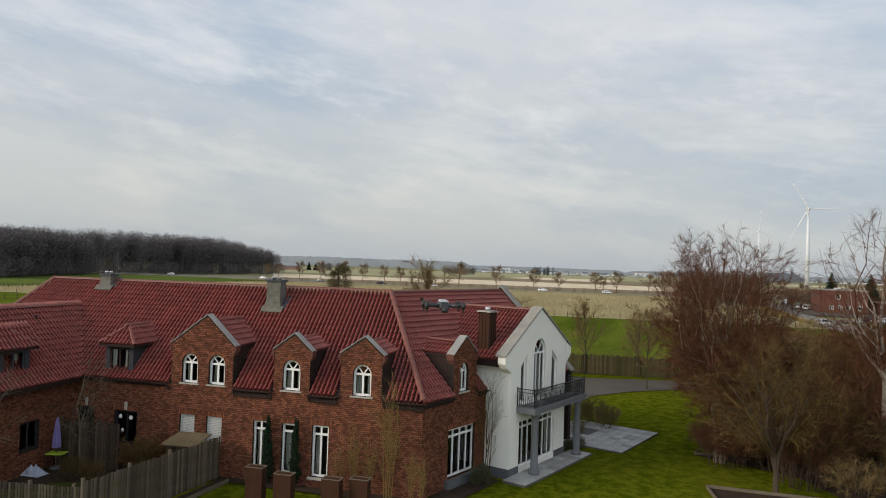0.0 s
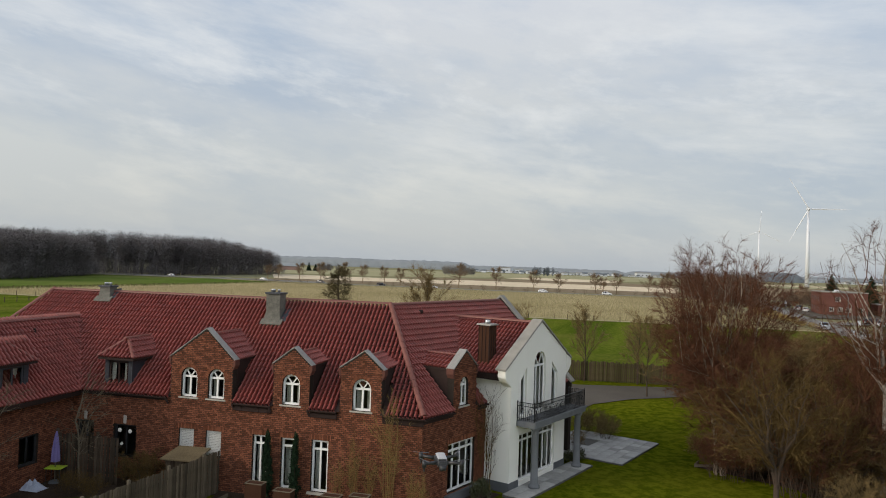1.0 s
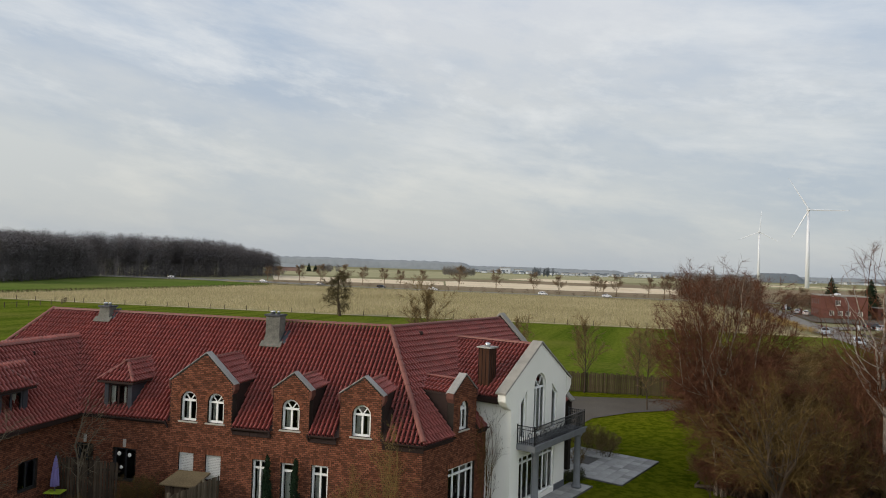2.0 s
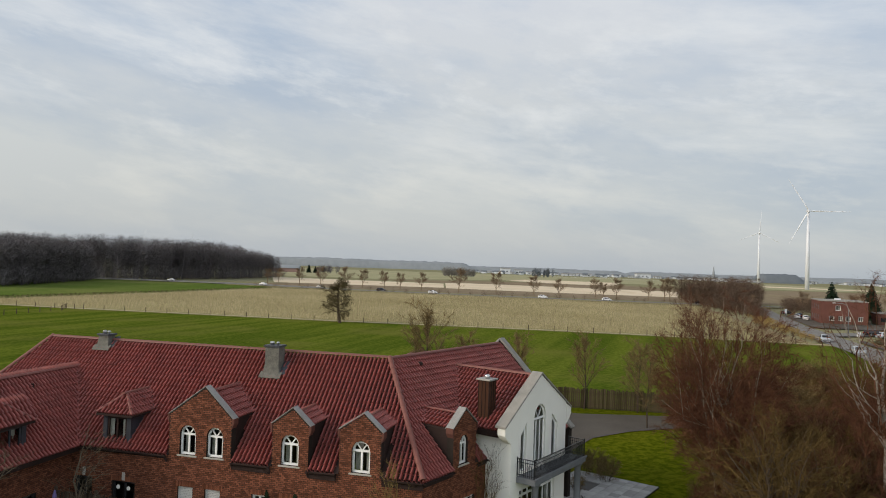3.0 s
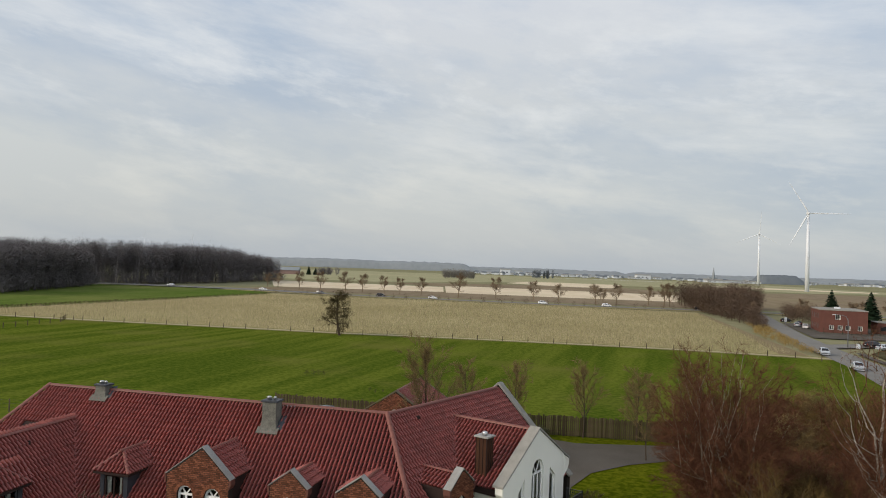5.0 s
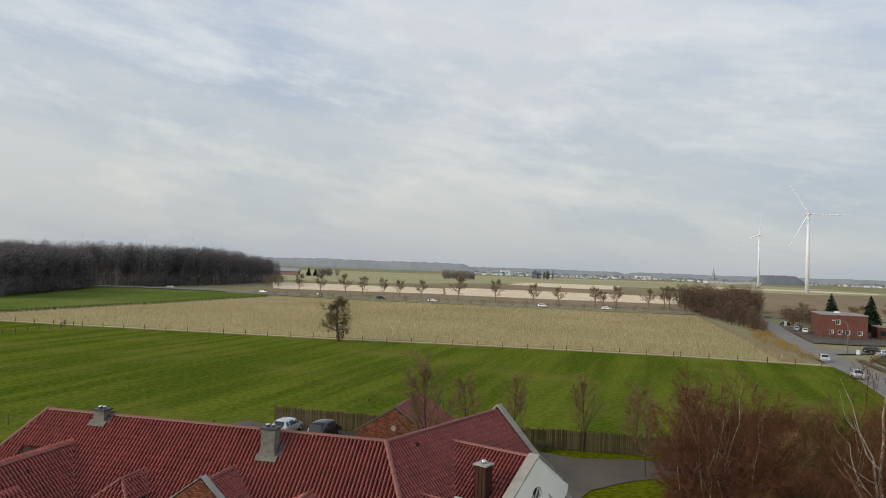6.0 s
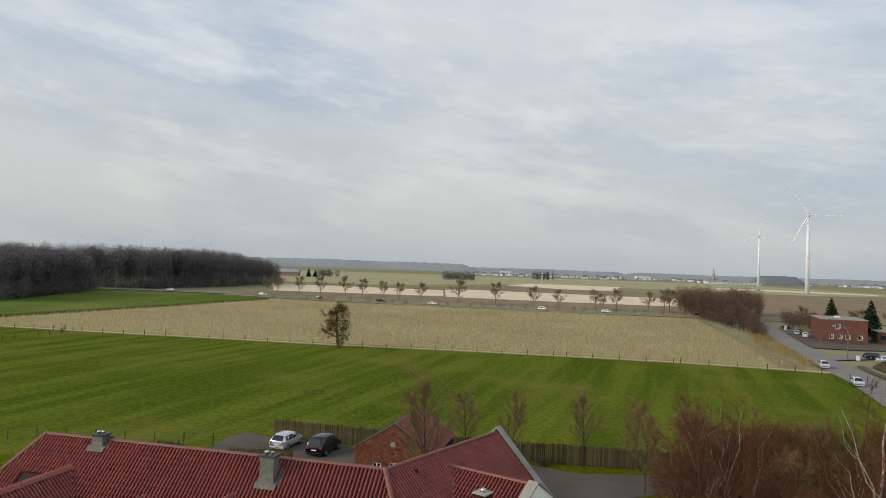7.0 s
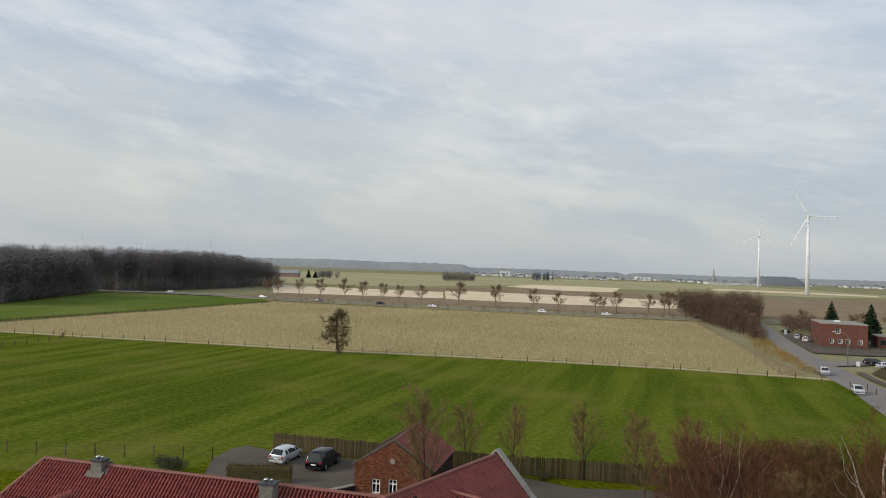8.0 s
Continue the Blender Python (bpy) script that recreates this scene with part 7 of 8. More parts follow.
def car(m, length, height, width, paint, label, van=False, group="", lead="car"):
    """A car along x (nose to +x): one moulded shell with panes let in, wheels, lamps, mirrors and a plain plate bar."""
    t = thing(lead, m, label, "car", group)
    L, W, H = length / 2, width / 2, height
    w0 = H * (0.55 if van else 0.61)
    back = [(-L, w0 * 0.70, w0 * 0.72), (-L + 0.06, w0 * 0.98, w0 * 1.03), (-L + (0.22 if van else 0.50), w0, H - 0.09), (-L + 0.95, w0, H - 0.01)]
    rows = back + [(0.05 * L, w0, H), (0.26 * L, w0, H - 0.06), (0.62 * L, w0 * 0.99, w0 * 1.06), (0.88 * L, w0 * 0.84, w0 * 0.88), (L, w0 * 0.52, w0 * 0.55)]
    rings = []
    for x, wz, rz in rows:
        cab = rz > w0 * 1.2
        k = 0.90 if abs(x) > L - 0.03 else (0.97 if abs(x) > L - 0.1 else 1.0)
        rw = W * (0.74 if cab else 0.90) * k
        half = [(W * 0.90 * k, 0.22), (W * k, 0.40), (W * k, wz * 0.8), (W * 0.97 * k, wz), (rw, rz - (0.09 if cab else 0.015)), (rw * 0.86, rz - (0.02 if cab else 0.0)), (0, rz + 0.015)]
        rings.append([(x, y, z) for y, z in half] + [(x, -y, z) for y, z in reversed(half[:-1])])
    b = Mesh()
    n = len(rings[0])
    for ring in rings:
        b.v += ring
    for s in range(len(rings) - 1):
        for k in range(n):
            j = (k + 1) % n
            b.f.append((s * n + k, (s + 1) * n + k, (s + 1) * n + j, s * n + j))
    b.f += [tuple(reversed(range(n))), tuple((len(rings) - 1) * n + k for k in range(n))]
    part("body", b, M[paint], t, smooth=True)

    def pane(a, c, d, e, name, inset=0.10):
        a, c, d, e = [Vector(q) for q in (a, c, d, e)]
        mid = (a + c + d + e) / 4
        nn = (d - a).cross(e - c).normalized()
        nn = nn if nn.dot(mid - Vector((0, 0, H * 0.45))) > 0 else -nn
        q = [p.lerp(mid, inset) for p in (a, c, d, e)]
        part(name, Mesh().solid([p - nn * 0.03 for p in q], [p + nn * (0.04 if "side" not in name else 0.014) for p in q]), M["carglass"], t, "dark car window")
    pane(rings[1][5], rings[2][5], rings[2][7], rings[1][7], "rear_window", 0.06)
    pane(rings[6][5], rings[5][5], rings[5][7], rings[6][7], "windscreen", 0.04)
    for lo, hi in ((3, 4), (9, 8)):
        for p, q in ((2, 3), (3, 5)):
            pane(rings[p][lo], rings[q][lo], rings[q][hi], rings[p][hi], "side_window", 0.13)
        pane(rings[5][lo], rings[6][lo], Vector(rings[6][hi]).lerp(Vector(rings[5][hi]), 0.25), rings[5][hi], "side_window", 0.16)
    for s in (-1, 1):
        y0 = s * (W + 0.05)
        part("mirror", bevelled(Mesh().box(0.42 * L, 0.42 * L + 0.12, y0 - 0.09, y0 + 0.09, w0, w0 + 0.13).data("mirror"), 0.03), M[paint], t)
        part("tail_lamp", bevelled(Mesh().box(-L - 0.005, -L + 0.16, s * W * 0.76 - 0.11, s * W * 0.76 + 0.11, w0 * 0.74, w0 * 0.97).data("tail_lamp"), 0.02), M["redlight"], t, "red tail lamp")
        part("headlight", bevelled(Mesh().box(L - 0.34, L - 0.06, s * W * 0.68 - 0.15, s * W * 0.68 + 0.15, w0 * 0.60, w0 * 0.76).data("headlight"), 0.03), M["steel"], t, "clear headlight")
        for x in (-L * 0.62, L * 0.64):
            wh = part("wheel", Mesh().tube([(x, s * (W - 0.20), 0.31), (x, s * (W + 0.012), 0.31)], 0.31, 20), M["tyre"], t, "black tyre", True)
            part("rim", Mesh().tube([(x, s * (W + 0.005), 0.31), (x, s * (W + 0.022), 0.31)], [0.2, 0.19], 14), M["steel"], wh, "silver wheel rim")
    part("plate", Mesh().box(-L - 0.02, -L + 0.03, -0.26, 0.26, w0 * 0.60, w0 * 0.60 + 0.11), M["carwhite"], t, "pale number plate")
    part("bumper", bevelled(Mesh().box(-L - 0.04, -L + 0.12, -W * 0.88, W * 0.88, 0.26, 0.46).data("bumper"), 0.03), M[paint], t)
    return t


car(pose(-14.7, 70.2, 0.01, 0, 0, 73), 3.95, 1.50, 1.72, "silver", "silver hatchback parked on the asphalt yard", group="parked cars")
car(pose(-10.7, 68.6, 0.01, 0, 0, 73), 4.3, 1.80, 1.85, "black", "black high-roofed van-like car parked on the asphalt yard", True, "parked cars")
car(pose(80.6, 146.0, 0.05, 0, 0, -112), 4.2, 1.45, 1.75, "silver", "silver car on the side road", group="cars on the side road")
car(pose(73.6, 122.6, 0.05, 0, 0, -112), 4.2, 1.45, 1.75, "silver", "silver car on the side road", group="cars on the side road")
car(pose(103.2, 166.0, 0.06, 0, 0, 10), 4.3, 1.45, 1.75, "black", "dark car parked at the turning", group="parked cars")
car(pose(101.8, 159.0, 0.06, 0, 0, 10), 4.3, 1.45, 1.75, "silver", "grey car parked at the turning", group="parked cars")
for x, y, pnt, lab, a in ((116.4, 222.0, "carwhite", "white car parked by the hedge", 60), (117.8, 230.0, "silver", "grey car parked by the hedge", 60), (121.5, 236.0, "black", "dark car parked by the hedge", 60), (124.0, 250.0, "black", "dark car parked by the hedge", 30)):
    car(pose(x, y, 0.05, 0, 0, a), 4.3, 1.48, 1.75, pnt, lab, group="parked cars")
for x, y, a, pnt in ((-152, 391.5, 168, "carwhite"), (-95, 372.5, -24, "carwhite"), (-4, 338.5, -16, "carwhite"), (76, 319.5, -8, "carwhite"), (47.5, 324.5, -14, "carwhite"), (117.5, 316, -7, "black"), (-30, 348.5, -16, "black"), (-62, 357, -26, "black")):
    car(pose(x, y, 0.12, 0, 0, a), 4.4, 1.5, 1.8, pnt, "car on the country road", group="cars on the country road")

# ---------- beyond the garden ----------


def thicket(name, spots, height, lean, twigs, blade, material, label, category, seed, trunk=0.16, low=0.25, scale=lambda x, y: 1.0, drop=(0.10, 0.35), vary=(0.82, 1.08)):
    """Many bare trees as one mass: a thin trunk each, and fine blades that fill a domed crown."""
    rg = random.Random(seed)
    m = Mesh()
    for x, y in spots:
        h = height * rg.uniform(*vary) * scale(x, y)
        dx, dy = rg.gauss(0, 0.04) * h, rg.gauss(0, 0.04) * h
        m.tube([(x, y, -0.2), (x + dx * 0.5, y + dy * 0.5, h * 0.5), (x + dx, y + dy, h * 0.8)], [trunk, trunk * 0.6, trunk * 0.1], 3, False)
        mid, up = h * (1 + low) / 2, h * (1 - low) / 2
        for _ in range(twigs):
            d = Vector((rg.gauss(0, 1), rg.gauss(0, 1), rg.gauss(0, 1))).normalized() * rg.uniform(0.25, 1.0) ** 0.6
            tip = Vector((x + dx + d.x * lean * h, y + dy + d.y * lean * h, mid + d.z * up))
            root = Vector((x + dx * 0.6, y + dy * 0.6, max(0.2, tip.z - h * rg.uniform(*drop))))
            a = root.lerp(tip, rg.uniform(0.35, 0.65))
            s = Vector((rg.gauss(0, 1), rg.gauss(0, 1), 0.3 * rg.gauss(0, 1))).normalized() * blade
            m.face(a - s, a + s, tip)
    return setting(name, m, M[material], label, category, "stuff")


def scatter(poly, count, seed):
    """Points spread evenly inside an outline."""
    rg = random.Random(seed)
    xs, ys = [p[0] for p in poly], [p[1] for p in poly]
    out = []
    while len(out) < count:
        x, y = rg.uniform(min(xs), max(xs)), rg.uniform(min(ys), max(ys))
        inside = False
        for (x0, y0), (x1, y1) in zip(poly, poly[1:] + poly[:1]):
            if (y0 > y) != (y1 > y) and x < (x1 - x0) * (y - y0) / (y1 - y0) + x0:
                inside = not inside
        if inside:
            out.append((x, y))
    return out


def wood_height(x, y):
    """Trees of the far part stand taller and fall off towards the wood's open end."""
    if y < 397:
        return 1.0
    end = min(1.0, max(0.0, (-0.225 - x / y) / 0.09))
    return 0.62 + 0.56 * math.sqrt(end)


NEAR_WOOD = [(-168, 262), (-178, 330), (-186, 376), (-300, 372), (-300, 262)]
FAR_WOOD = [(-176, 398), (-150, 480), (-135, 590), (-190, 640), (-400, 640), (-400, 398)]
thicket("bare_wood", scatter([(-168, 262), (-178, 330), (-186, 376), (-215, 376), (-205, 262)], 260, 1) + scatter(NEAR_WOOD, 220, 14) + scatter([(-176, 398), (-150, 480), (-135, 590), (-165, 590), (-190, 480), (-205, 398)], 330, 2) + scatter([(-190, 398), (-190, 430), (-400, 430), (-400, 398)], 230, 15) + scatter(FAR_WOOD, 260, 16),
        22.4, 0.24, 400, 0.125, "wood_far", "dense dark leafless wood along the country road", "wood", 3, 0.26, 0.16, wood_height, (0.02, 0.09), (0.93, 1.03))
thicket("wood_undergrowth", scatter([(-166, 262), (-176, 330), (-184, 378), (-196, 378), (-180, 262)], 170, 41) + scatter([(-174, 398), (-148, 480), (-133, 590), (-142, 590), (-185, 420), (-400, 410), (-400, 398)], 420, 42), 7.5, 0.5, 90, 0.13, "wood_far", "dark bare undergrowth along the wood's edge", "undergrowth", 43, 0.06, 0.02, vary=(0.7, 1.3))
COPSE = [(126, 374), (142, 386), (160, 350), (138, 304), (120, 265), (109.5, 242), (101, 217), (98, 216), (103, 246), (112.5, 300)]
thicket("bare_copse", scatter(COPSE, 150, 4), 12.6, 0.36, 640, 0.062, "copse", "dense reddish-brown leafless copse beside the side road", "copse", 5, 0.12, 0.02, lambda x, y: min(1.05, 0.42 + max(0, y - 212) * 0.0065), (0.03, 0.12), (0.72, 1.12))
thicket("copse_undergrowth", scatter([(98, 213), (102, 213), (112, 243), (121, 265), (137, 304), (131, 306), (112, 302), (103, 247)], 130, 44), 4.2, 0.6, 110, 0.06, "copse", "bare undergrowth along the copse", "undergrowth", 45, 0.05, 0.0)
thicket("roadside_scrub", scatter([(125, 246), (135, 242), (154, 285), (142, 292)], 60, 6), 6.5, 0.5, 120, 0.07, "copse", "bare scrub beside the side road", "scrub", 6, 0.08, 0.03)
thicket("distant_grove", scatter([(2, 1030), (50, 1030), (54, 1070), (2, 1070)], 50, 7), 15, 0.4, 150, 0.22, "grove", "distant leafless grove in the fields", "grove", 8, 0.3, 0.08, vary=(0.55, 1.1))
thicket("roadside_bushes", [(x + random.Random(int(x * 7)).uniform(-4, 4), 340 - (x + 60) * 0.17 + random.Random(int(x * 3)).uniform(-3, 3)) for x in range(-88, 118, 5)], 3.2, 0.6, 60, 0.06, "copse", "low bare bushes along the country road", "bushes", 9, 0.05, 0.02)
DITCH = [(-150, 183), (-125, 198), (-119, 217.5), (-112, 239.5), (-103, 266), (-93, 303.5), (-83, 340)]
thicket("ditch_grass", [(p[0] + (q[0] - p[0]) * k / 110 + 0.4 * math.sin(7 * k), p[1] + (q[1] - p[1]) * k / 110) for p, q in zip(DITCH, DITCH[1:]) for k in range(110)], 1.1, 0.7, 22, 0.05, "ditch", "dark rough grass along the ditch between two fields", "grass", 46, 0.03, 0.02)
thicket("roadside_weeds", scatter([(77, 145), (79.6, 145), (93.4, 190), (101, 212), (106, 228), (101.5, 232), (96, 212), (87, 195)], 420, 12), 1.3, 0.6, 34, 0.045, "weed", "dry ochre weeds along the field edge", "weeds", 13, 0.02, 0.02)

# row of trees along the country road
SPREAD = [(13, 0.8, 0.55, 0.06, 0.07, 0.22), (8, 0.6, 0.5, 0.03, 0.14, 0.2)]
row = bare_tree("roadside_tree", pose(-98.6, 420, 0), "bare roadside tree with a fan-shaped crown", 91, 1, 8.6, 0.20, SPREAD, "row_twig", "row_twig", group="trees along the country road", fine=(16, 1.4, 0.026, 0.03))
for x, y, s, a in ((-106, 424, 0.75, 20), (-84, 412, 0.9, 50), (-70, 405, 0.95, 90), (-55, 402, 1.0, 130), (-45, 397, 0.9, 10), (-32, 392, 0.85, 200), (-23, 388, 0.8, 240), (-11, 380, 0.85, 290), (8.8, 362, 1.1, 330), (29, 368, 1.0, 45), (47, 352, 0.9, 75), (59.4, 350, 0.8, 100), (77, 346, 0.85, 160), (80, 344, 0.7, 200), (88, 350, 0.9, 250), (101, 340, 0.85, 300), (108.7, 339.5, 1.0, 350), (112, 341, 0.95, 30)):
    copy_thing(row, pose(x, y, 0, 0, 0, a) @ Matrix.Scale(s * 1.25, 4))

# the lone tree on the field's edge, hung with mistletoe-like clumps
PEAR = [(18, 1.1, 0.42, 0.0, 0.08, 0.20), (9, 0.8, 0.55, -0.05, 0.16, 0.2)]
lone = bare_tree("lone_field_tree", pose(-21.9, 153.6, 0), "lone dark bare tree with drooping crown at the field's edge", 95, 1, 9.4, 0.30, PEAR, "bark", "lone_twig", fine=(20, 1.0, 0.030, 0.028))
dense = Mesh()
rgl = random.Random(4)
for k in range(330):
    z = rgl.uniform(2.2, 9.8)
    w, r = rgl.uniform(0, 6.28), rgl.uniform(0.25, 1.0) * 3.1 * (1 - abs(z - 4.6) / 6.4) ** 0.6
    leaf_cloud(rgl, dense, (r * math.cos(w), r * math.sin(w), z), (0.42, 0.42, 0.6), 14, 0.15)
part("clump", dense, M["lone_twig"], lone, "dark dense twig clumps")

# dry canes in rows on the field
def canes():
    rg = random.Random(21)
    poly = [(-140, 184), (-110, 178), (-86, 172.8), (-50, 166.4), (-22.5, 161.2), (3, 158.5), (27.5, 154.6), (50.5, 150), (73.5, 145.5), (84.5, 197), (105.5, 287), (106, 292), (33, 312), (-80.5, 338), (-91.5, 303), (-101.5, 265.5), (-110.5, 239), (-117.5, 217), (-123, 199)]
    V, F = [], []
    for x, y in scatter(poly, 105000, 22):
        x = x + 0.35 * (round(x / 2.4) * 2.4 - x) + rg.gauss(0, 0.45)
        h, w, t = rg.uniform(0.35, 1.15), rg.uniform(0.018, 0.038), rg.gauss(0, 0.12)
        i = len(V)
        V += [(x - w, y, -0.02), (x + w, y, -0.02), (x + t, y + rg.gauss(0, 0.1), h)]
        F.append((i, i + 1, i + 2))
    m = Mesh()
    m.v, m.f = V, F
    setting("dry_canes", m, M["cane"], "countless dry straw-coloured canes standing in rows", "canes", "stuff")


canes()

# fence posts between meadow and field
post_mesh = Mesh().box(-0.06, 0.06, -0.06, 0.06, -0.1, 1.1).data("fence_post")
post_mesh.materials.append(M["fence_old"])
line = [(-190, 187.6), (-110, 173.4), (-86, 168.4), (-50, 162), (-22.5, 156.7), (3, 154), (27.5, 150.1), (50.5, 145.6), (71.2, 139.4), (78, 127), (73, 111)]
pf = thing("field_fence", pose(0, 0, 0), "row of weathered wooden fence posts along the meadow", "fence")
for p, q in zip(line, line[1:]):
    d = (Vector(q) - Vector(p))
    k = 0.0
    while k < d.length:
        x = Vector(p) + d.normalized() * k
        ob = new("post", post_mesh)
        ob.parent, ob.location = pf, (x.x, x.y, 0)
        k += 5.5
wf = thing("yard_wire_fence", pose(0, 0, 0), "low wire fence with dark posts behind the house", "fence")
for k in range(9):
    part("post", Mesh().box(-45 + 2.9 * k - 0.04, -44.95 + 2.9 * k, 69.4, 69.48, -0.1, 1.25), M["fence_old"], wf)
for z in (0.4, 0.8, 1.15):
    part("wire", Mesh().beam((-45, 69.45, z), (-21.9, 69.45, z), 0.012, 0.012), M["iron"], wf)

pasture = thing("pasture_fence", pose(0, 0, 0), "short wooden post fence in the meadow's corner", "fence")
for p, q in (((-91, 145.9), (-88.2, 162.7)), ((-88.2, 162.7), (-92, 172.5))):
    k = 0.0
    while k < 1:
        ob = new("post", post_mesh)
        ob.parent, ob.location = pasture, (p[0] + (q[0] - p[0]) * k, p[1] + (q[1] - p[1]) * k, 0)
        k += 0.2
    part("wire", Mesh().beam((*p, 0.9), (*q, 0.9), 0.01, 0.01), M["fence_old"], pasture)

# guard rail of the country road
gr = thing("guard_rail", pose(0, 0, 0), "grey steel guard rail along the country road", "guard rail")
for p, q in zip(HIGHWAY[1:5], HIGHWAY[2:6]):
    a, b = Vector(p), Vector(q)
    part("rail", Mesh().beam((a.x, a.y - 5.2, 0.75), (b.x, b.y - 5.2, 0.75), 0.08, 0.32), M["stone"], gr)

# ---------- brick office block and its surroundings ----------


def office():
    h = thing("brick_office", pose(114.0, 209.0, 0, 0, 0, -20), "two-storey flat-roofed red brick building by the side road", "building")
    L, D, H = 12.4, 18.0, 6.6
    brick_far = M["brick_far"]
    front = [opening(a, a + 1.3, 0.9, 2.3) for a in (2.3, 4.6, 6.6, 9.8)] + [opening(3.9, 5.3, 3.9, 5.4)]
    part("wall", wall_mesh(0, L, 0, lambda u: H, [], front, 0, 0.4), brick_far, h)
    for o in front:
        window(h, o, 0.0, mullions=1, sill=False, paint="white", curtain=2)
    side = [opening(-D + 1.4 + 3.6 * k, -D + 3.2 + 3.6 * k, z, z + 1.5) for k in range(4) for z in (0.9, 4.0)]
    w = part("side_wall", wall_mesh(-D, -0.4, 0, lambda u: H, [], side, 0, 0.4), brick_far, h)
    w.matrix_basis = pose(0, 0, 0, 0, 0, -90)
    for o in side:
        window(w, o, 0.0, mullions=1, sill=False, paint="stone")
    part("side_wall", Mesh().box(L - 0.4, L, 0.4, D, 0, H), brick_far, h)
    part("back_wall", Mesh().box(0.4, L - 0.4, D - 0.4, D, 0, H), brick_far, h)
    part("inner_wall", Mesh().box(3.0, L - 0.4, 4, 4.2, 0, H - 0.2), M["room"], h)
    part("inner_wall", Mesh().box(3.0, 3.2, 4.2, D - 0.4, 0, H - 0.2), M["room"], h)
    part("roof", bevelled(Mesh().box(-0.15, L + 0.15, -0.15, D + 0.15, H, H + 0.3).data("roof"), 0.04), M["coping"], h, "pale flat roof edge")
    part("roof_hatch", bevelled(Mesh().box(5.0, 6.6, 8.0, 9.4, H + 0.3, H + 0.8).data("roof_hatch"), 0.05), M["hall"], h, "pale roof hatch")
    low = thing("brick_side_building", pose(130.5, 208.0, 0, 0, 0, -20), "low red brick building beside the office", "building")
    part("wall", Mesh().box(0, 18, 0, 8, 0, 3.3), brick_far, low)
    part("roof", bevelled(Mesh().box(-0.15, 18.15, -0.15, 8.15, 3.3, 3.55).data("roof"), 0.04), M["coping"], low)
    for k in range(6):
        part("window", Mesh().box(0.8 + 2.8 * k, 2.4 + 2.8 * k, -0.06, 0.02, 1.0, 2.3), M["carglass"], low)
    f = thing("yard_mesh_fence", pose(112.0, 203.5, 0, 0, 0, -12), "dark green wire mesh fence before the brick building", "fence")
    post = Mesh().box(-0.04, 0.04, -0.04, 0.04, 0, 1.75).data("post")
    post.materials.append(M["ever"])
    for k in range(14):
        ob = new("post", post)
        ob.parent, ob.location = f, (2.5 * k, 0, 0)
    for z in (0.1, 0.35, 0.6, 0.85, 1.1, 1.35, 1.6):
        part("wire", Mesh().beam((0, 0, z), (32.5, 0, z), 0.03, 0.03), M["ever"], f)


office()


def street_lamp(m, height, reach):
    t = thing("street_lamp", m, "grey steel street lamp with a curved arm", "street lamp", "street lamps")
    pts = [(0, 0, 0), (0, 0, height * 0.82), (-reach * 0.15, 0, height * 0.94), (-reach * 0.5, 0, height * 0.99), (-reach, 0, height)]
    part("pole", Mesh().tube(pts, [0.13, 0.09, 0.075, 0.07, 0.06], 8), M["stone"], t, smooth=True)
    part("lamp_head", bevelled(Mesh().box(-reach - 0.7, -reach, -0.15, 0.15, height - 0.06, height + 0.08).data("lamp_head"), 0.03), M["hall"], t)


street_lamp(pose(96.0, 164.0, 0), 7.6, 3.0)
thing_post = thing("sign_post", pose(112.2, 226.5, 0), "pale roadside sign post", "sign")
part("post", Mesh().tube([(0, 0, 0), (0, 0, 3.0)], 0.06, 6), M["stone"], thing_post)
part("panel", bevelled(Mesh().box(-0.35, 0.35, -0.03, 0.03, 1.7, 3.1).data("panel"), 0.01), M["hall"], thing_post, "plain pale panel")
cab = thing("junction_box", pose(97.0, 161.5, 0), "small grey utility cabinet beside the road", "utility box")
part("body", bevelled(Mesh().box(-0.35, 0.35, -0.2, 0.2, 0, 1.15).data("body"), 0.02), M["hall"], cab)
part("lid", bevelled(Mesh().box(-0.4, 0.4, -0.25, 0.25, 1.15, 1.22).data("lid"), 0.015), M["stone"], cab)


def conifer(m, height, width, seed, label):
    rg = random.Random(seed)
    t = thing("conifer", m, label, "tree", "conifers by the brick building")
    part("trunk", Mesh().tube([(0, 0, 0), (0, 0, height)], [0.25, 0.03], 6), M["bark"], t)
    lv = Mesh()
    for k in range(60):
        f = (k + rg.random()) / 60
        w = width * (1 - f) ** 0.8
        for _ in range(9):
            a = rg.uniform(0, 6.28)
            r = w * rg.uniform(0.5, 1)
            z = height * (0.06 + 0.94 * f)
            d = Vector((math.cos(a), math.sin(a), -0.25)) * r
            s = Vector((-math.sin(a), math.cos(a), 0)) * (0.25 + 0.25 * w)
            lv.face((0, 0, z), d * 0.8 + Vector((0, 0, z)) + s, d * 1.1 + Vector((0, 0, z - 0.15)), d * 0.8 + Vector((0, 0, z)) - s)
    part("crown", lv, M["ever"], t)


conifer(pose(133.5, 238, 0), 12.5, 5.0, 1, "dark green spruce behind the brick building")
conifer(pose(143.6, 232.5, 0), 12.3, 5.0, 2, "dark green spruce behind the brick building")
for x, y, s in ((139, 236, 0.9), (150, 250, 0.9), (118, 262, 0.7), (136, 262, 0.9), (160, 240, 0.9), (170, 262, 1.0)):
    copy_thing(row, pose(x, y, 0, 0, 0, x * 7) @ Matrix.Scale(s, 4))

# ---------- wind turbines, far woods and halls ----------


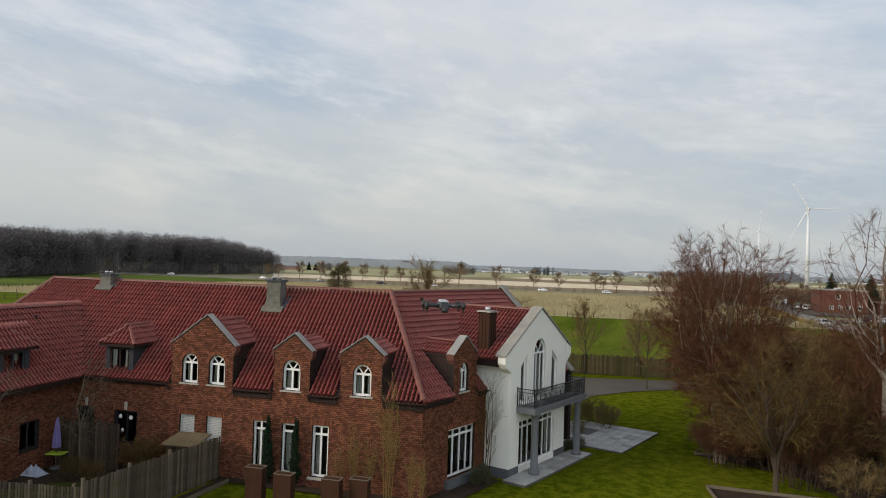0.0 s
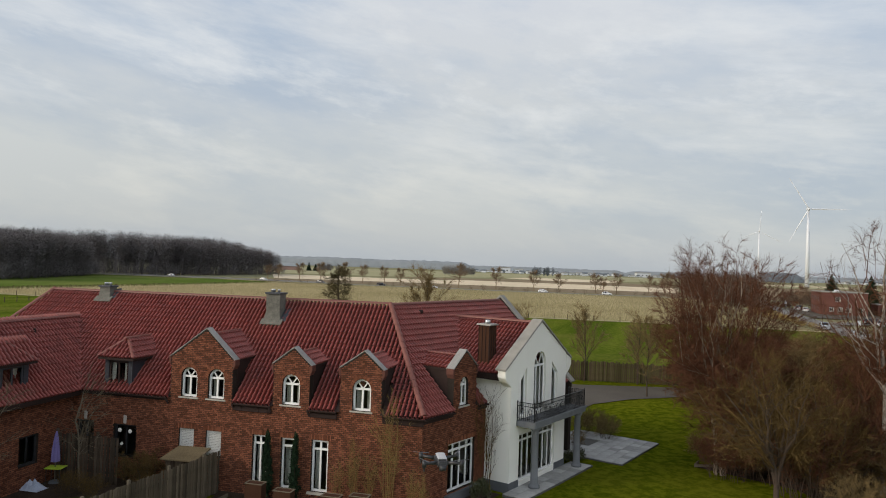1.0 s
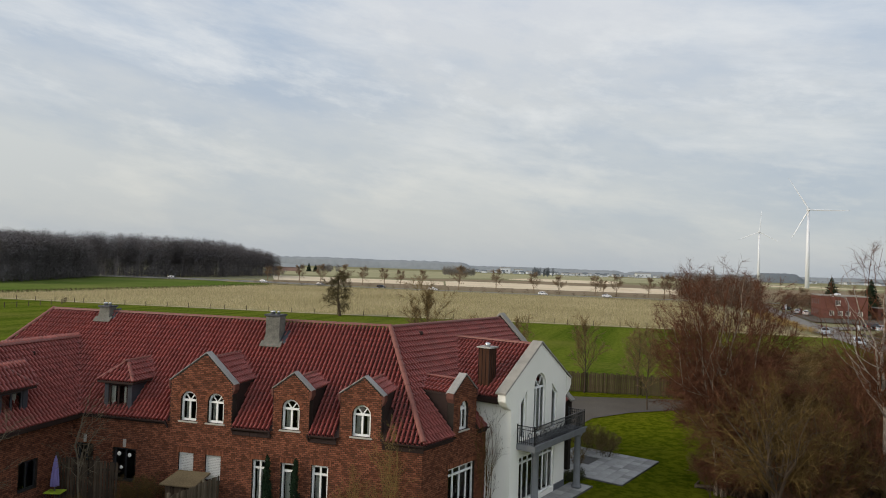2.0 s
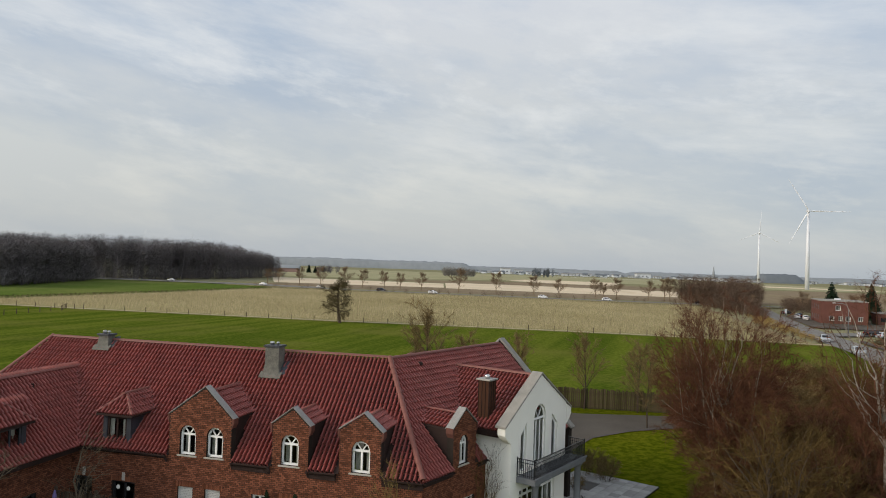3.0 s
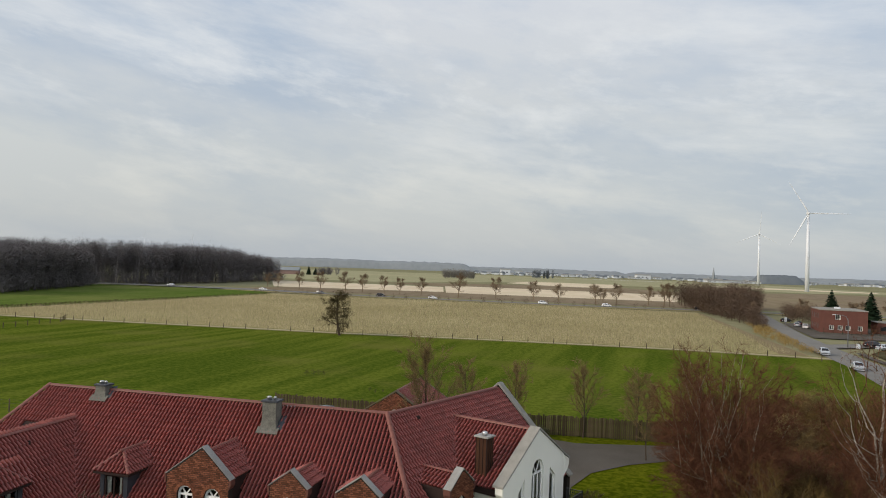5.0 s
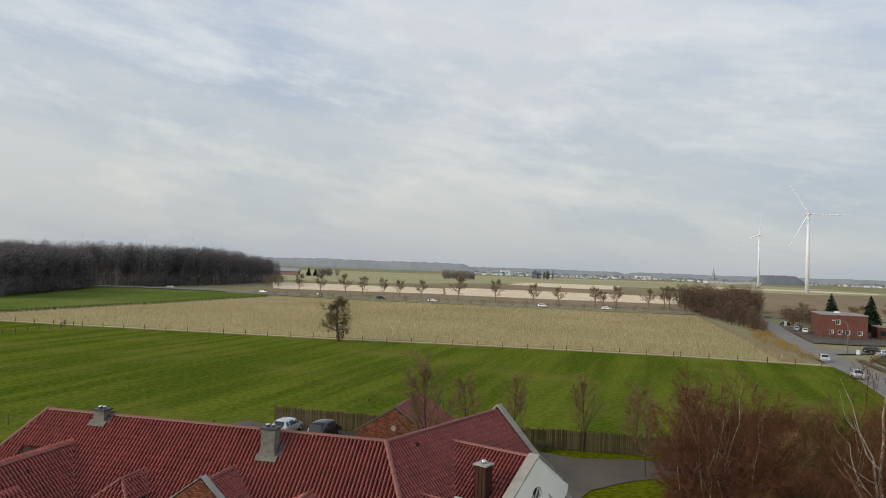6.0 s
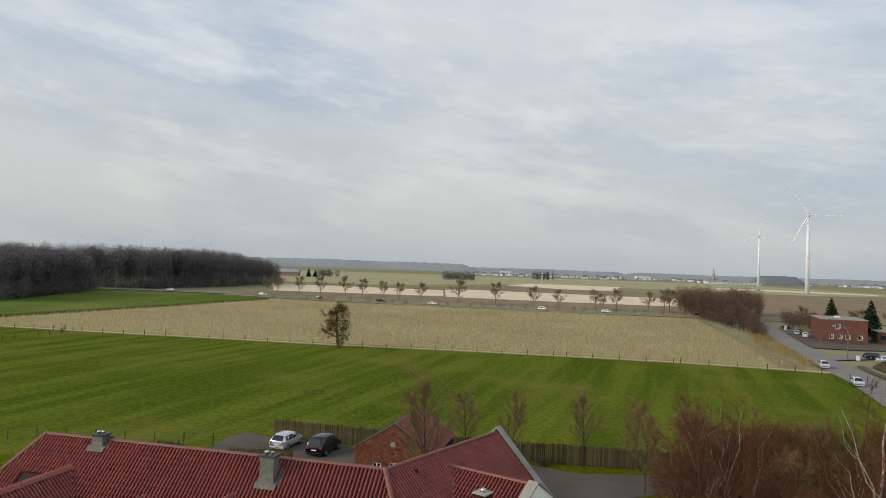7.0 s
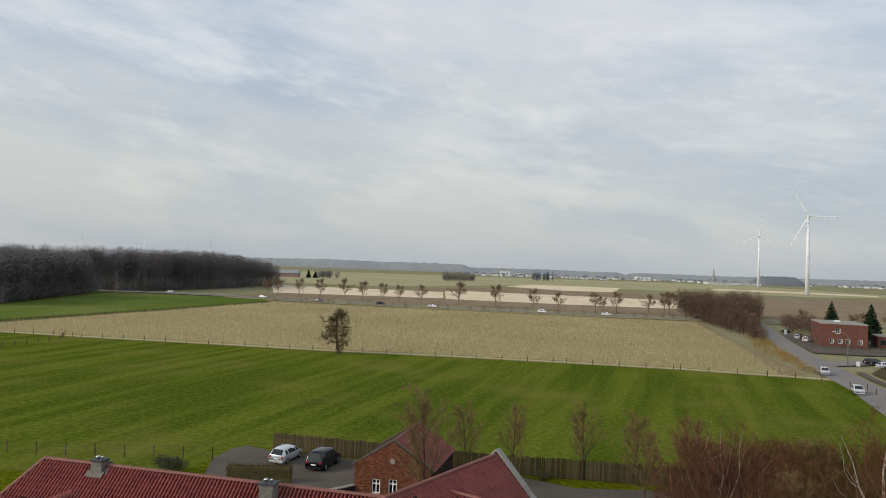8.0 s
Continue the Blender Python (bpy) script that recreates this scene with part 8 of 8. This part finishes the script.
def turbine(m, hub, blade, angles, label, group="wind turbines"):
    t = thing("wind_turbine", m, label, "wind turbine", group)
    part("tower", Mesh().tube([(0, 0, -1), (0, 0, hub * 0.5), (0, 0, hub)], [blade * 0.058, blade * 0.045, blade * 0.03], 16), M["turbine"], t, smooth=True)
    part("nacelle", bevelled(Mesh().box(-blade * 0.035, blade * 0.035, -blade * 0.06, blade * 0.12, hub - blade * 0.03, hub + blade * 0.05).data("nacelle"), blade * 0.012), M["turbine"], t)
    y = -blade * 0.09
    part("hub", Mesh().tube([(0, y - blade * 0.03, hub), (0, y, hub), (0, y + blade * 0.03, hub)], [blade * 0.008, blade * 0.03, blade * 0.03], 12), M["turbine"], t, smooth=True)
    for a in angles:
        d = Vector((math.sin(radians(a)), 0, math.cos(radians(a))))
        s = Vector((math.cos(radians(a)), 0, -math.sin(radians(a))))
        b = Mesh()
        rows = [(0.02, 0.018, 0.018), (0.18, 0.038, 0.012), (0.5, 0.026, 0.008), (0.8, 0.016, 0.005), (1.0, 0.004, 0.002)]
        i = 0
        for f, w, th in rows:
            c = Vector((0, y, hub)) + d * (blade * f)
            b.v += [tuple(c - s * w * blade * 0.4), tuple(c + Vector((0, -th * blade, 0))), tuple(c + s * w * blade * 0.6), tuple(c + Vector((0, th * blade, 0)))]
        for k in range(len(rows) - 1):
            for q in range(4):
                b.f.append((4 * k + q, 4 * k + (q + 1) % 4, 4 * k + 4 + (q + 1) % 4, 4 * k + 4 + q))
        part("blade", b, M["turbine"], t)


turbine(pose(466, 888, 0, 0, 0, -18), 100, 48, (-31, 91, 208), "white three-bladed wind turbine beyond the fields")
turbine(pose(641, 1410, 0, 0, 0, -18), 104, 46, (4, 118, 247), "white three-bladed wind turbine farther off")
for x, y, hub in ((-1000, 2330, 118), (-840, 2330, 117), (-1210, 2330, 112), (-770, 2300, 106)):
    turbine(pose(x, y, 0), hub - 34, 26, (10, 130, 250), "far small wind turbine above the wood", "far wind turbines")


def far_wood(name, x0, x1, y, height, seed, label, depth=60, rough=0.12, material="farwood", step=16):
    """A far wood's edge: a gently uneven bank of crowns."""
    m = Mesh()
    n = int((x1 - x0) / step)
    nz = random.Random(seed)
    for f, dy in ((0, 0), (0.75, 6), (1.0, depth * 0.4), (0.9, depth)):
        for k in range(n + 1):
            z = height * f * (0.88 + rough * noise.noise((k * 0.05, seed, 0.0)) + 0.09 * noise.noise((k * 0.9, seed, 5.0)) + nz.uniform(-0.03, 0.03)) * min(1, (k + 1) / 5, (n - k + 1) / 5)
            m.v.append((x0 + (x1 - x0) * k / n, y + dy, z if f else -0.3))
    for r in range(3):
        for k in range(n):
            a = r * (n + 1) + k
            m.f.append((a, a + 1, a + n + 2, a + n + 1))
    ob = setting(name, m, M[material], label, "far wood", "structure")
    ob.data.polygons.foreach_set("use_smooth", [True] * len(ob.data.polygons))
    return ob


# the ridges carry their haze in the material colour, no air between
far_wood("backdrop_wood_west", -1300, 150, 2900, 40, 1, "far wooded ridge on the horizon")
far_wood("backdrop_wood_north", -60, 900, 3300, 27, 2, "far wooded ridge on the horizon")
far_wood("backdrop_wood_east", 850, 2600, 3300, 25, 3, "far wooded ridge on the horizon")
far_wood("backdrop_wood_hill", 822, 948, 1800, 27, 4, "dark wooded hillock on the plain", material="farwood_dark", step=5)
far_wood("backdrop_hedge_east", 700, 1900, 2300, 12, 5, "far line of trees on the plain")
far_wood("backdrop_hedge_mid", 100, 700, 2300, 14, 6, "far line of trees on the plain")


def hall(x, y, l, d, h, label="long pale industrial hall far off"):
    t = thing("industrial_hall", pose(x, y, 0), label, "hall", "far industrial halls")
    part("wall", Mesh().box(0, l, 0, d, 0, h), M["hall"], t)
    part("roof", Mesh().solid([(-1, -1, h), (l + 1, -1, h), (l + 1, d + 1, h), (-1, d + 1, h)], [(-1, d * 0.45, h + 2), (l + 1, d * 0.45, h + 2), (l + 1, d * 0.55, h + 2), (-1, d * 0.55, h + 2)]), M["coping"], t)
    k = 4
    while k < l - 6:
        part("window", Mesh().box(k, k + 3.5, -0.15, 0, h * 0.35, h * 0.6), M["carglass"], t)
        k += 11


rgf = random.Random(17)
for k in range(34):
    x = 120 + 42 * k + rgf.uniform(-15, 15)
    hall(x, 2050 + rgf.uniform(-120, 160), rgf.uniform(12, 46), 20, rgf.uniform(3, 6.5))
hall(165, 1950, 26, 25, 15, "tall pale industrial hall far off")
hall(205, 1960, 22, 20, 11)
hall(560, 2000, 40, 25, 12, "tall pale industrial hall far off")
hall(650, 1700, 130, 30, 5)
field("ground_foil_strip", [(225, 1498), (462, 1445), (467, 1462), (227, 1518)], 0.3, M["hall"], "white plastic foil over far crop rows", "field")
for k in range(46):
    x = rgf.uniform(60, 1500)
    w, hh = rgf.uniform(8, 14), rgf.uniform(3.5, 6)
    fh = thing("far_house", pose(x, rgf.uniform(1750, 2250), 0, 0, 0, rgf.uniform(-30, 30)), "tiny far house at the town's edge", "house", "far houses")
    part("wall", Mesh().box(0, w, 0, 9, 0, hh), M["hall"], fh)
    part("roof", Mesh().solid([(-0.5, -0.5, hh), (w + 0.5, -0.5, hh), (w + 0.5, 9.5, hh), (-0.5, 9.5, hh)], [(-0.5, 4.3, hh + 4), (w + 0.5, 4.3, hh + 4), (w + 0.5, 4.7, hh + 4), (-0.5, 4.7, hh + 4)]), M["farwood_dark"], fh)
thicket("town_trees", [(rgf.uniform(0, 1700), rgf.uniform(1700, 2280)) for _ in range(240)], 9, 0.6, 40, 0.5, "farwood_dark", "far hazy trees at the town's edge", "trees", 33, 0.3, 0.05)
ch = thing("church", pose(858, 2200, 0), "far church with a pointed spire", "church")
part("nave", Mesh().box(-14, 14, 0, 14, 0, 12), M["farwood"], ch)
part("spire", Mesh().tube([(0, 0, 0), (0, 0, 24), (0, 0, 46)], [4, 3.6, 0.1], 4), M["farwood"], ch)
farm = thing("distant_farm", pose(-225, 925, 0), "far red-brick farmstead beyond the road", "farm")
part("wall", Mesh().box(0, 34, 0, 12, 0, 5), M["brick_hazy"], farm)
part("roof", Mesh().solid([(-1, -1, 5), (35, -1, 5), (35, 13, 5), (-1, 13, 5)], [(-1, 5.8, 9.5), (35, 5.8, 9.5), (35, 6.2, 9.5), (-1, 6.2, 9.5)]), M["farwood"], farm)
conifer(pose(-178, 930, 0), 11.5, 4.5, 8, "dark spruce beside the far farm")
conifer(pose(-170, 935, 0), 9.5, 4.5, 9, "dark spruce beside the far farm")
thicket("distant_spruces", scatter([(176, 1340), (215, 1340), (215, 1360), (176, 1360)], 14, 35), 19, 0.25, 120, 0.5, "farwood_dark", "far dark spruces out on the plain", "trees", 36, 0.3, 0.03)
thicket("farm_trees", scatter([(-165, 925), (-140, 925), (-140, 950), (-165, 950)], 16, 31), 12, 0.5, 90, 0.3, "wood_far", "bare trees beside the far farm", "trees", 32, 0.2, 0.1)

for spots, hgt, seed in ((((-16.6, 98.4), (-17.3, 98.0), (-15.9, 98.8), (-18.2, 97.6)), 0.9, 61), (((-7.5, 86.0), (-6.6, 86.6), (-8.3, 87.2)), 0.5, 62)):
    thicket("meadow_weeds", spots, hgt, 0.6, 60, 0.03, "ditch", "dark tuft of rank weeds in the meadow", "weeds", seed, 0.02, 0.02)

# ---------- the drone in the air ----------


def drone():
    t = thing("camera_drone", pose(0.298, 3.06, 9.555, 0, 0, 8) @ Matrix.Scale(0.96, 4), "small dark grey quadcopter drone hovering in the air", "drone")
    b = Mesh().solid([(-0.026, -0.055, -0.016), (0.026, -0.055, -0.016), (0.030, 0.055, -0.012), (-0.030, 0.055, -0.012)], [(-0.022, -0.05, 0.016), (0.022, -0.05, 0.016), (0.024, 0.05, 0.018), (-0.024, 0.05, 0.018)])
    body = part("body", bevelled(b.data("body"), 0.008, 3), M["drone"], t)
    # thin pale shell, the lit top put into its colour
    part("shell", bevelled(Mesh().solid([(-0.021, -0.046, 0.0165), (0.021, -0.046, 0.0165), (0.022, 0.04, 0.0185), (-0.022, 0.04, 0.0185)], [(-0.016, -0.04, 0.024), (0.016, -0.04, 0.024), (0.017, 0.03, 0.026), (-0.017, 0.03, 0.026)]).data("shell"), 0.003), M["drone_sheen"], t, "top shell, pale with a painted highlight")
    part("gimbal_camera", Mesh().tube([(-0.013, -0.058, -0.016), (0.013, -0.058, -0.016)], 0.012, 12), M["drone"], t, smooth=True)
    for sx in (-1, 1):
        for sy in (-1, 1):
            end = (sx * 0.078, sy * 0.062, 0.004)
            arm = part("arm", Mesh().tube([(sx * 0.02, sy * 0.035, 0.0), end], [0.008, 0.006], 8), M["drone"], t, smooth=True)
            part("motor", Mesh().tube([(end[0], end[1], -0.012), (end[0], end[1], 0.016)], 0.009, 12), M["drone"], arm, smooth=True)
            part("leg", Mesh().tube([(end[0], end[1], -0.012), (end[0], end[1], -0.028)], [0.005, 0.003], 6), M["drone"], arm)
            for k in (0, 1):
                a = 0.7 * sx + 0.4 * sy + math.pi * k
                c, s = math.cos(a), math.sin(a)
                p = Mesh().solid([(end[0] - s * 0.003, end[1] + c * 0.003, 0.017), (end[0] + c * 0.034 - s * 0.004, end[1] + s * 0.034 + c * 0.004, 0.018), (end[0] + c * 0.034 + s * 0.004, end[1] + s * 0.034 - c * 0.004, 0.017), (end[0] + s * 0.003, end[1] - c * 0.003, 0.0165)],
                                 [(end[0] - s * 0.003, end[1] + c * 0.003, 0.018), (end[0] + c * 0.034 - s * 0.004, end[1] + s * 0.034 + c * 0.004, 0.019), (end[0] + c * 0.034 + s * 0.004, end[1] + s * 0.034 - c * 0.004, 0.018), (end[0] + s * 0.003, end[1] - c * 0.003, 0.0175)])
                part("propeller_blade", p, M["drone"], arm)


drone()
